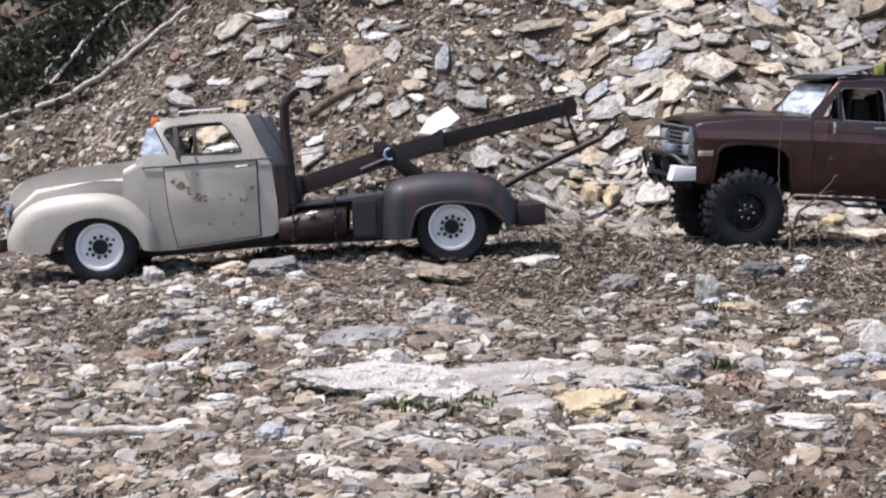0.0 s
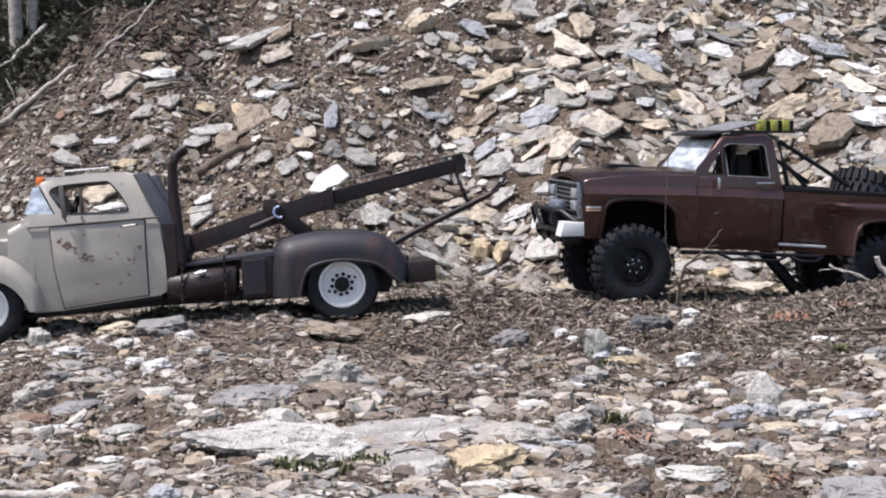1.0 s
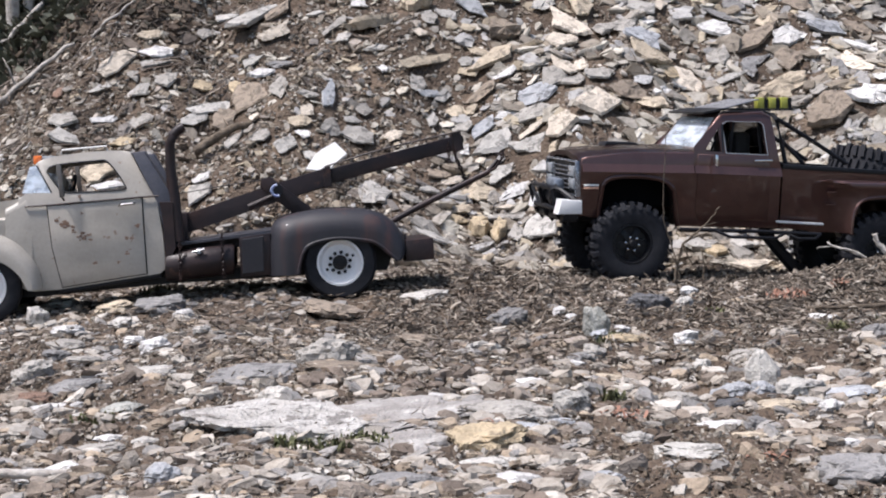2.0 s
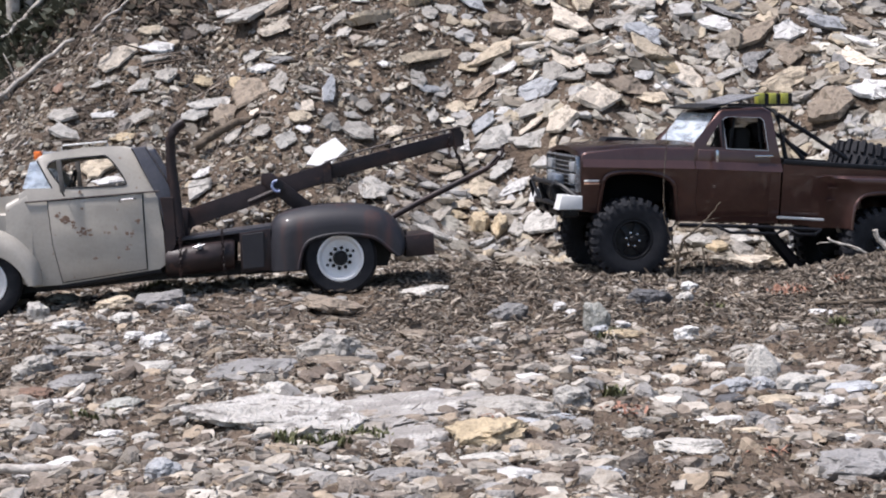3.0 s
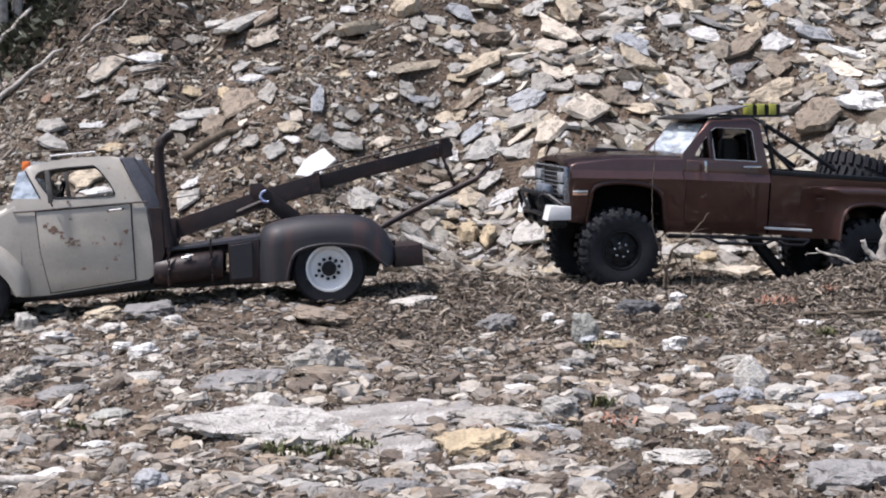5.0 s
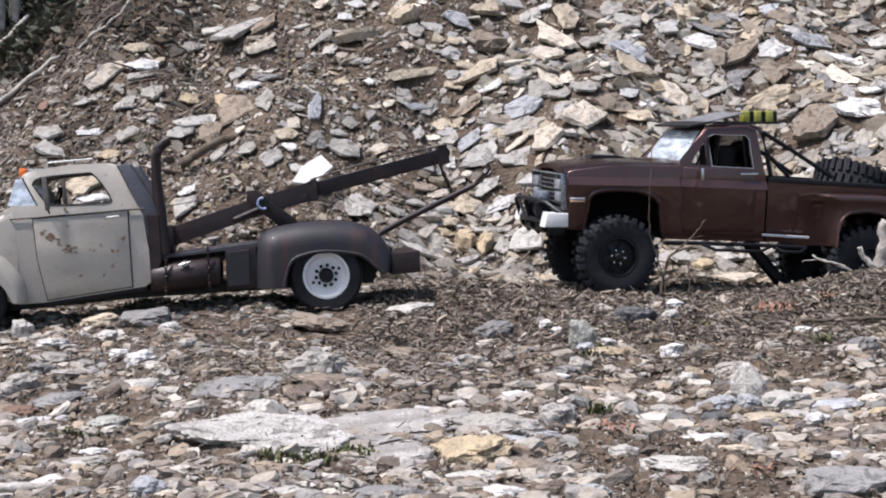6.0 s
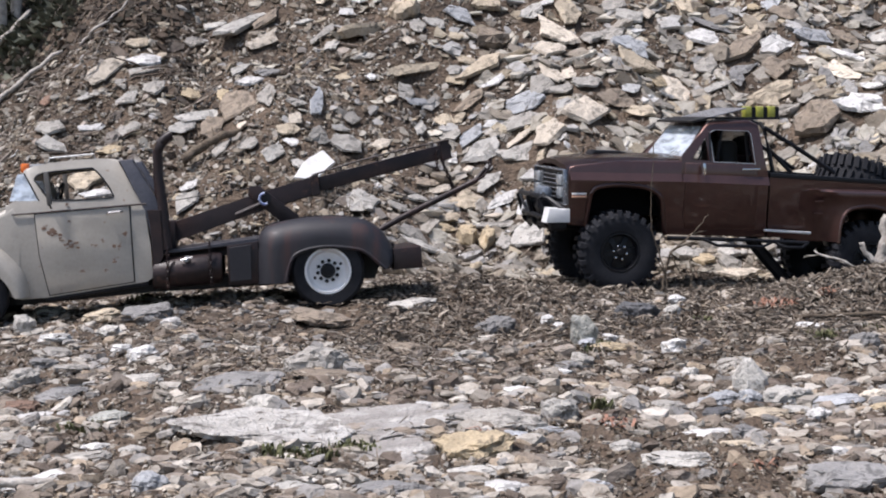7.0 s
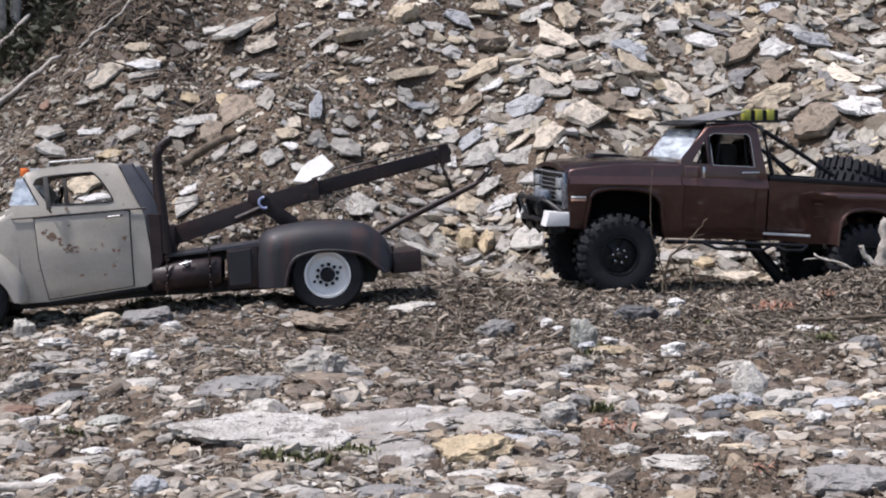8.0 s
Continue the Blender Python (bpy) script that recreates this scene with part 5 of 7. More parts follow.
part("front_bumper", block(-0.553, -0.545, 0.004, TW - 0.004, 0.010, 0.026, 0.003), RUSTY, tow, "rust-brown front bumper", True)
# roof lamps
beacon = block(-0.3640, -0.3550, 0.034, 0.058, 0.1640, 0.1745, 0.002)
part("beacon", beacon, ORANGE, tow, "orange roof beacon", True)
part("light_bar", block(-0.3540, -0.3340, 0.036, 0.090, 0.1690, 0.1740, 0.0015), DULL_SILVER, tow, "low grey roof light bar", True)
part("roof_rail", tube([(-0.334, 0.060, 0.176), (-0.3334, 0.060, 0.1815), (-0.2799, 0.060, 0.1862), (-0.279, 0.060, 0.180)], 0.0011, 6), DULL_SILVER, tow, "thin grey wire rail", True)
# behind the cab: rack, stack, frame, tank, box
RACK = [(-0.2480, 0.1770), (-0.2300, 0.1788), (-0.2044, 0.1334), (-0.1993, 0.1225), (-0.1964, 0.0639), (-0.2060, 0.0400), (-0.2100, 0.0968), (-0.2185, 0.1254)]
for v in (0.016, TW - 0.034):
    part("rack_post", prism(RACK, v, v + 0.018, 0.002), RACK_STEEL, tow, "tapering dull steel rack post", True)
part("rack_panel", prism([(-0.2440, 0.1740), (-0.2360, 0.1745), (-0.2040, 0.1220), (-0.2010, 0.0600), (-0.2060, 0.0600), (-0.2100, 0.1200)], 0.034, TW - 0.034, 0.001), BLACK, tow, "black back panel")
v = 0.022
part("exhaust_pipe", tube([(-0.1845, v, 0.2080), (-0.1905, v, 0.2045), (-0.1975, v, 0.1975), (-0.2012, v, 0.1872), (-0.2007, v, 0.1575), (-0.1974, v, 0.1236), (-0.1930, v, 0.0700)], [0.0055, 0.0060, 0.0062, 0.0062, 0.0062, 0.0075, 0.0075], 12), RUSTY, tow, "bent upright rust-brown exhaust pipe", True)
part("rack_skirt", prism([(-0.2140, 0.1180), (-0.1985, 0.1180), (-0.1955, 0.0620), (-0.2070, 0.0400), (-0.2105, 0.0960)], 0.0135, 0.0170, 0.0005), RUSTY, tow, "rust-brown rack foot")
RAIL = [(-0.2400, 0.0500), (-0.2206, 0.0660), (-0.0851, 0.0819), (0.0831, 0.0751), (0.0840, 0.0600), (-0.0855, 0.0660), (-0.2166, 0.0500)]
for v in (0.045, TW - 0.062):
    part("frame_rail", prism(RAIL, v, v + 0.017, 0.001), RUSTY, tow, "dark steel frame rail", True)
part("bed_deck", prism([(-0.2050, 0.0675), (-0.0851, 0.0822), (0.0700, 0.0780), (0.0700, 0.0740), (-0.0851, 0.0780), (-0.2050, 0.0630)], 0.022, TW - 0.022, 0.001), BLUE_STEEL, tow, "flat dark steel deck plate", True)
part("under_frame", prism([(-0.5000, 0.0080), (-0.2150, 0.0330), (0.0400, 0.0400), (0.0400, 0.0300), (-0.2200, 0.0170), (-0.4800, -0.0060)], 0.050, TW - 0.050, 0.002), BLACK, tow, "dark underside")
part("running_board", prism([(-0.3350, 0.0165), (-0.2130, 0.0345), (-0.2130, 0.0270), (-0.3350, 0.0090)], 0.020, TW - 0.020, 0.002), BLACK, tow, "dark sill")
for v, s_ in ((0.027, -1), (TW - 0.027, 1)):
    tank = lathe([(0.0165, 0.0), (0.0185, 0.003), (0.0185, 0.079), (0.0165, 0.082)], 24)
    for q in tank.verts:
        x, y, z = q.co
        q.co = Vector((-0.2085 + y, v + x, 0.0400 + y * 0.10 + z))
    t_ob = part("fuel_tank", tank, RUSTY, tow, "rust-brown cylinder tank", True)
    part("tank_cap", lathe([(0.003, -0.004), (0.004, 0.0), (0.0015, 0.003)], 10, None, (-0.168, v + s_ * 0.014, 0.0585)), DULL_SILVER, t_ob, "bright filler cap", True)
    part("cap_lever", tube([(-0.1755, v + s_ * 0.0175, 0.0575), (-0.168, v + s_ * 0.0185, 0.0590), (-0.1615, v + s_ * 0.0175, 0.0610)], 0.0012, 6), DULL_SILVER, t_ob)
    part("tool_box", prism([(-0.1203, 0.0739), (-0.0830, 0.079), (-0.0825, 0.0290), (-0.119, 0.0262)], v - 0.012, v + 0.022, 0.0015), RUSTY, tow, "dark steel side box", True)
    part("box_lid", prism([(-0.1175, 0.0715), (-0.0915, 0.0755), (-0.0910, 0.0330), (-0.1165, 0.0305)], v + s_ * 0.0130 - 0.001, v + s_ * 0.0130 + 0.001, 0.0005), RUSTY_BLUE, tow)
side_chain = chain([(-0.1905, 0.0110, 0.0720), (-0.1903, 0.0062, 0.0440), (-0.1903, 0.0100, 0.0230)], 0.0062, 0.0008)
part("chain", side_chain, RUSTY, tow, "rusty hanging chain", True)
part("chain", chain([(-0.1410, 0.0110, 0.0790), (-0.1398, 0.0062, 0.0540), (-0.1384, 0.0100, 0.0270)], 0.0062, 0.0008), RUSTY, tow, "rusty hanging chain", True)
# rear fenders and bumper
RFENDER = [(-0.0856, 0.0274), (-0.0864, 0.067), (-0.0815, 0.0853), (-0.0692, 0.0973), (-0.0409, 0.1045), (-0.0072, 0.1075), (0.0266, 0.1072), (0.0503, 0.1021), (0.0672, 0.0897), (0.0781, 0.0738), (0.0815, 0.06),
           (0.078, 0.0463), (0.0698, 0.0437), (0.0589, 0.0528), (0.0467, 0.0632), (0.0331, 0.0682), (-0.0008, 0.0713), (-0.0278, 0.0669), (-0.0414, 0.0589), (-0.0477, 0.0426), (-0.0499, 0.0289)]
RF_TOP, RF_ARCH = rounded(RFENDER[1:12]), rounded(RFENDER[12:])
for far in (False, True):
    b = puffed([RFENDER[0]] + RF_TOP, RF_ARCH, 0.060, 0.030)
    lip = tube([(x, 0.0010, z + 0.0008) for x, z in RF_ARCH], 0.0024, 8)
    well = prism([(-0.046, 0.030), (-0.044, 0.062), (-0.02, 0.073), (0.03, 0.073), (0.05, 0.064), (0.066, 0.046), (0.06, 0.03)], 0.060, 0.064)
    if far:
        b, lip, well = mirrored(b, TC), mirrored(lip, TC), mirrored(well, TC)
    f_ob = part("rear_fender", b, RUSTY_BLUE, tow, "rounded dull brown rear fender", True)
    part("fender_lip", lip, RUSTY_BLUE, f_ob, "", True)
    part("wheel_well", well, BLACK, f_ob)
part("rear_bumper", prism([(0.0800, 0.0679), (0.1141, 0.071), (0.1154, 0.0446), (0.0800, 0.0422)], 0.014, TW - 0.014, 0.002), RUSTY, tow, "blocky steel rear bumper", True)
for x, v, z, o in ((0.0003, 0.026, 0.0425, -1), (0.0003, TW - 0.026, 0.0425, 1)):
    dished_wheel(tow, x, v, z, 0.0450, 0.0268, 0.040, o)
for x, v, z, o in ((-0.4225, 0.020, 0.0190, -1), (-0.4225, TW - 0.020, 0.0190, 1)):
    dished_wheel(tow, x, v, z, 0.0452, 0.0272, 0.026, o)
part("rear_axle", tube([(0.0003, 0.03, 0.0425), (0.0003, TW - 0.03, 0.0425)], 0.006, 10), BLACK, tow)
part("front_axle", tube([(-0.4225, 0.03, 0.0190), (-0.4225, TW - 0.03, 0.0190)], 0.005, 10), BLACK, tow)
# boom
boom = part("boom", prism([(-0.1935, 0.0690), (-0.1890, 0.0965), (-0.0882, 0.1298), (-0.0126, 0.1530), (-0.0108, 0.1292), (-0.0885, 0.1065), (-0.1848, 0.0733)], 0.080, 0.110, 0.0015), RUSTY, tow, "rust-brown box-section boom", True)
part("boom_extension", prism([(-0.0253, 0.1470), (0.1500, 0.1918), (0.1545, 0.1744), (-0.0220, 0.1292)], 0.084, 0.106, 0.0015), RUSTY, boom, "narrower sliding boom arm", True)
part("boom_collar", prism([(-0.0180, 0.1522), (-0.0080, 0.1550), (-0.0055, 0.1300), (-0.0155, 0.1272)], 0.079, 0.111, 0.001), RUSTY, boom)
for v in (0.082, 0.108):
    part("truss_rod", tube([(-0.0150, v, 0.1540), (0.0350, v, 0.1690), (0.0802, v, 0.1806), (0.1524, v, 0.1962)], 0.0011, 6), RUSTY, boom, "", True)
for k in range(6):
    x = 0.02 + 0.023 * k
    part("rod_stay", tube([(x, 0.083, 0.1595 + (x - 0.02) * 0.2554), (x + 0.001, 0.082, 0.1640 + (x - 0.02) * 0.236)], 0.0010, 5), RUSTY, boom)
part("boom_head", prism([(0.1440, 0.1950), (0.1560, 0.1975), (0.1600, 0.1740), (0.1480, 0.1700)], 0.083, 0.087, 0.0008), RUSTY, boom)
part("boom_head", prism([(0.1440, 0.1950), (0.1560, 0.1975), (0.1600, 0.1740), (0.1480, 0.1700)], 0.103, 0.107, 0.0008), RUSTY, boom)
part("sheave", lathe([(0.004, 0.088), (0.008, 0.0885), (0.006, 0.095), (0.008, 0.1015), (0.004, 0.102)], 18, None, (0.1525, 0, 0.1860)), BLACK, boom, "", True)
for v in (0.072, 0.114):
    part("boom_strut", prism([(-0.0940, 0.1405), (-0.0820, 0.1415), (-0.0329, 0.1040), (-0.0345, 0.0900), (-0.0480, 0.0900), (-0.0951, 0.1290)], v, v + 0.006, 0.001), RUSTY, boom, "slanting steel strut plate", True)
part("strut_base", block(-0.052, -0.015, 0.068, 0.124, 0.078, 0.098, 0.003), RUSTY, boom, "", True)
part("boom_post", block(-0.1985, -0.1840, 0.070, 0.120, 0.066, 0.104, 0.002), RUSTY, tow, "", True)
part("winch_drum", lathe([(0.0035, 0.062), (0.0075, 0.0622), (0.0075, 0.064), (0.0060, 0.0645), (0.0060, 0.0715), (0.0075, 0.072), (0.0035, 0.0735)], 20, None, (-0.0742, 0, 0.1250)), BLACK, boom, "dark winch drum", True)
part("winding", tube([(-0.0742 + 0.0068 * math.cos(a), 0.0612, 0.1250 + 0.0068 * math.sin(a)) for a in (1.6 + 3.6 * k / 10 for k in range(11))], 0.0017, 6), BLUE_TAPE, boom, "blue and white winding")
part("cable", tube([(-0.1900, 0.074, 0.1230), (-0.1300, 0.074, 0.1330), (-0.0780, 0.074, 0.1400)], 0.0006, 5), BLACK, boom, "thin dark cable")
part("hydraulic_ram", tube([(-0.1100, 0.074, 0.1050), (-0.0800, 0.074, 0.1180)], 0.0035, 10), RUSTY, boom)
for v in (0.088, 0.102):
    part("lift_chain", chain([(0.1482, v, 0.1860), (0.1500, v - 0.006, 0.1650), (0.1590, v, 0.1460), (0.1653, v, 0.1260)], 0.0058, 0.0008), RUSTY, boom, "rusty chain", True)
part("loose_chain", chain([(0.1404, 0.082, 0.1830), (0.1411, 0.082, 0.1585)], 0.0055, 0.0008), RUSTY, boom, "rusty chain", True)
sting = part("tow_bar", tube([(0.0550, 0.070, 0.0760), (0.0728, 0.074, 0.0868), (0.1012, 0.080, 0.1015), (0.1546, 0.086, 0.1270), (0.1902, 0.090, 0.1440), (0.2040, 0.092, 0.1600)], [0.0040] * 4 + [0.0036, 0.0026], 10), RUSTY, tow, "long brown tow bar", True)
sting.location = (0, 0, 0.006)
boom.location = (0, 0, 0.005)
part("tow_bar_stay", tube([(0.0600, 0.105, 0.0780), (0.1100, 0.098, 0.1055), (0.1902, 0.094, 0.1435)], 0.0022, 8), RUSTY, sting, "", True)
part("tow_hook", tube([(0.1902, 0.086, 0.1435), (0.1990, 0.078, 0.1495), (0.2060, 0.076, 0.1600), (0.2060, 0.078, 0.1670), (0.2000, 0.080, 0.1680)], 0.0016, 8), RUSTY, sting, "", True)
part("tow_hook", tube([(0.1902, 0.094, 0.1435), (0.2040, 0.098, 0.1540), (0.2120, 0.100, 0.1640), (0.2110, 0.100, 0.1720)], 0.0016, 8), RUSTY, sting, "", True)

# ---- the brown pickup ----
PW, PC = 0.185, 0.0925
pickup = thing("pickup_truck", pose(0.2231, 2.0741, 0.0, -2, 0, 9), "glossy dark brown lifted model pickup truck on knobbly tyres", "toy truck")
CLIP = [(-0.0662, 0.1550), (-0.0640, 0.1605), (-0.0560, 0.1630), (0.0014, 0.1672), (0.0810, 0.1671), (0.0827, 0.0715), (0.0641, 0.0718), (0.0609, 0.0841), (0.0575, 0.1115), (0.0514, 0.1231), (0.035, 0.1319), (0.0019, 0.1359),
        (-0.0237, 0.1341), (-0.0346, 0.1278), (-0.0381, 0.1143), (-0.0407, 0.0844), (-0.0633, 0.0876)]
CLIP_ARCH = rounded(CLIP[6:16], 3)
CLIP = CLIP[:6] + CLIP_ARCH + CLIP[16:]
for far in (False, True):
    b = tuck(prism(CLIP, 0.0, 0.030, 0.003, 3, which=lambda x, z: z > 0.150), PC)
    lip = tuck(tube([(x, -0.0012, z + 0.001) for x, z in CLIP_ARCH], 0.0030, 8), PC)
    crease = prism([(-0.0640, 0.1540), (0.0808, 0.1500), (0.0808, 0.1400), (-0.0640, 0.1440)], -0.0040, 0.003)
    for v in crease.verts:
        if v.co.y < 0 and v.co.z > 0.147 - 0.03 * (v.co.x + 0.064):
            v.co.y = -0.0002
        elif v.co.y < 0:
            v.co.y = -0.0062
    sig = [block(-0.0615, -0.0425, -0.0015, 0.001, z, z + 0.0024, 0.0005) for z in (0.1217, 0.1252)]
    if far:
        b, lip, crease, sig = mirrored(b, PC), mirrored(lip, PC), mirrored(crease, PC), [mirrored(q, PC) for q in sig]
    f_ob = part("front_fender", b, BROWN_PAINT, pickup, "dark brown front fender", True)
    part("wheel_arch_lip", lip, BROWN_PAINT, f_ob, "", True)
    part("crease", crease, BROWN_PAINT, f_ob, "", True)
    for q, lens in zip(sig, (PALE_AMBER, WHITE_PLASTIC)):
        part("side_marker", q, lens, f_ob, "amber side marker lamp" if lens is PALE_AMBER else "pale side marker lamp", True)
# filler block whose black colour stands in for shade behind the front wheels
part("inner_bay", block(-0.055, 0.080, 0.034, PW - 0.034, 0.095, 0.160, 0.003), SHADE, pickup, "engine bay coloured near black for its shade")
hood = bmesh.new()
cols = [(0.002, 0.1618), (0.012, 0.1672), (0.040, 0.1690), (0.060, 0.1722), (PC, 0.1730), (PW - 0.060, 0.1722), (PW - 0.040, 0.1690), (PW - 0.012, 0.1672), (PW - 0.002, 0.1618)]
rows_ = [(-0.0690, -0.0105), (-0.0680, -0.0045), (-0.0600, -0.0015), (0.0014, 0.0025), (0.0840, 0.0010)]
grid = [[hood.verts.new((x, v, z + dz)) for v, z in cols] for x, dz in rows_]
for p, q in zip(grid, grid[1:]):
    for k in range(len(cols) - 1):
        hood.faces.new((p[k], p[k + 1], q[k + 1], q[k]))
bmesh.ops.solidify(hood, geom=hood.faces[:], thickness=0.002)
part("hood", hood, BROWN_PAINT, pickup, "dark brown hood with raised middle", True)
part("hood_scoop", prism([(-0.0180, 0.1735), (-0.0130, 0.1790), (0.0250, 0.1775), (0.0350, 0.1735)], 0.075, 0.112, 0.003), BLACK, pickup, "black hood scoop", True)
# grille
part("grille_surround", carve(block(-0.0715, -0.0640, 0.004, PW - 0.004, 0.112, 0.1575, 0.002), [block(-0.08, -0.06, 0.0075, PW - 0.0075, 0.1145, 0.1555, 0)]), GRILLE_SILVER, pickup, "silver grille surround", True)
part("grille_back", block(-0.0665, -0.0640, 0.0085, PW - 0.010, 0.115, 0.155, 0), BLACK, pickup)
for k in range(6):
    part("grille_bar", block(-0.0705, -0.0670, 0.009, PW - 0.009, 0.1195 + 0.0057 * k, 0.1210 + 0.0057 * k, 0.0006), GRILLE_SILVER, pickup, "", True)
for k in range(2):
    v = 0.044 + 0.0950 * k
    part("grille_post", block(-0.0695, -0.0668, v, v + 0.0018, 0.118, 0.152, 0.0004), DULL_SILVER, pickup)
for v in (0.014, PW - 0.042):
    for z in (0.121, 0.1365):
        part("headlight", block(-0.0725, -0.0675, v, v + 0.028, z, z + 0.0135, 0.002), LENS, pickup, "square headlight", True)
part("front_valance", block(-0.0660, -0.0400, 0.010, PW - 0.010, 0.088, 0.114, 0.003), BROWN_PAINT, pickup, "", True)
# bumper with winch and tubes
bumper = part("front_bumper", block(-0.0860, -0.0660, 0.010, PW - 0.010, 0.0800, 0.0910, 0.002), BLACK, pickup, "black winch bumper", True)
for v0, v1 in ((-0.002, 0.028), (PW - 0.028, PW + 0.002)):
    part("bumper_wing", prism([(-0.0950, 0.0905), (-0.0905, 0.1090), (-0.0640, 0.1075), (-0.0640, 0.0905)], v0, v1, 0.0015), WHITE_PLASTIC, bumper, "pale grey bumper end", True)
for v in (0.030, PC + 0.010, PW - 0.022):
    part("bull_bar_upright", tube([(-0.0780, v, 0.076), (-0.0880, v, 0.086), (-0.0970, v, 0.1190), (-0.0900, v, 0.1260)], 0.0029, 8), BLACK, bumper, "black bar", True)
for a, b in ((0.030, PC - 0.030), (PW - 0.022, PC + 0.034)):
    part("bull_bar_brace", tube([(-0.0945, a, 0.1200), (-0.0890, b, 0.0900)], 0.0022, 8), BLACK, bumper, "black bar", True)
part("bull_bar_tube", tube([(-0.0680, 0.004, 0.1045), (-0.0870, 0.020, 0.1200), (-0.0940, 0.034, 0.1220), (-0.0940, PW - 0.034, 0.1220), (-0.0870, PW - 0.020, 0.1200), (-0.0680, PW - 0.004, 0.1045)], 0.0032, 8), BLACK, bumper, "black bar", True)
part("bull_bar_tube", tube([(-0.0830, 0.014, 0.0880), (-0.0910, 0.030, 0.0960), (-0.0910, PW - 0.030, 0.0960), (-0.0830, PW - 0.014, 0.0880)], 0.0032, 8), BLACK, bumper, "black bar", True)
part("winch", lathe([(0.004, 0.060), (0.0125, 0.0605), (0.0125, 0.076), (0.0080, 0.077), (0.0080, 0.106), (0.0125, 0.107), (0.0125, 0.124), (0.004, 0.1245)], 20, None, (-0.0800, 0, 0.1080)), BLACK, bumper, "dark winch", True)
part("winch_box", block(-0.0880, -0.0745, 0.050, 0.104, 0.1170, 0.1330, 0.005), WINCH_GREY, bumper, "", True)
# cab
PCAB = [(0.0810, 0.1671), (0.0854, 0.1700), (0.1157, 0.2119), (0.1216, 0.2161), (0.1745, 0.2179), (0.1859, 0.2121), (0.1924, 0.1617), (0.1966, 0.1428), (0.1985, 0.0665), (0.0827, 0.0715)]
PWIN = [(0.1215, 0.2011), (0.1278, 0.2046), (0.1711, 0.2031), (0.1750, 0.1988), (0.1781, 0.1620), (0.1241, 0.1650)]
PVENT = [(0.0958, 0.1680), (0.1160, 0.1968), (0.1180, 0.1660)]
cab = prism(PCAB, 0.0, PW, 0.005, 3, which=lambda x, z: z > 0.165)
inside = prism([(0.0890, 0.078), (0.0890, 0.168), (0.1180, 0.2085), (0.1235, 0.2110), (0.1730, 0.2125), (0.1810, 0.2080), (0.1870, 0.1600), (0.1920, 0.0730)], 0.006, PW - 0.006)
ws_cut = prism([(0.0700, 0.1735), (0.0990, 0.2090), (0.1200, 0.2090), (0.0930, 0.1735)], 0.012, PW - 0.012)
back_cut = prism([(0.1780, 0.172), (0.1780, 0.203), (0.2050, 0.203), (0.2050, 0.172)], 0.030, PW - 0.030)
cab = carve(cab, [inside, prism(PWIN, -0.01, PW + 0.01), prism(PVENT, -0.01, PW + 0.01), ws_cut, back_cut])
part("cab", tuck(tumble(cab, PC, 0.163, 0.26), PC), BROWN_PAINT, pickup, "dark brown cab", True)
part("windshield", tumble(prism([(0.0868, 0.1720), (0.1135, 0.2095), (0.1147, 0.2090), (0.0880, 0.1715)], 0.010, PW - 0.010), PC, 0.163, 0.26), WINDSHIELD, pickup, "windshield with soft pale glare put into the glass")
part("rear_window", tumble(prism([(0.1840, 0.1710), (0.1805, 0.2040), (0.1815, 0.2040), (0.1850, 0.1710)], 0.029, PW - 0.029), PC, 0.163, 0.26), DIM_GLASS, pickup, "rear cab window with the cab's dimness put into the glass")
part("roof_drip", tube([(0.1160, 0.0108, 0.2128), (0.1225, 0.0117, 0.2165), (0.1745, 0.0121, 0.2183), (0.1850, 0.011, 0.2130)], 0.0011, 6), BLACK, pickup, "", True)
DOOR2 = [(0.0860, 0.1640), (0.1785, 0.1600), (0.1830, 0.1400), (0.1840, 0.0760), (0.0900, 0.0790), (0.0860, 0.0950)]
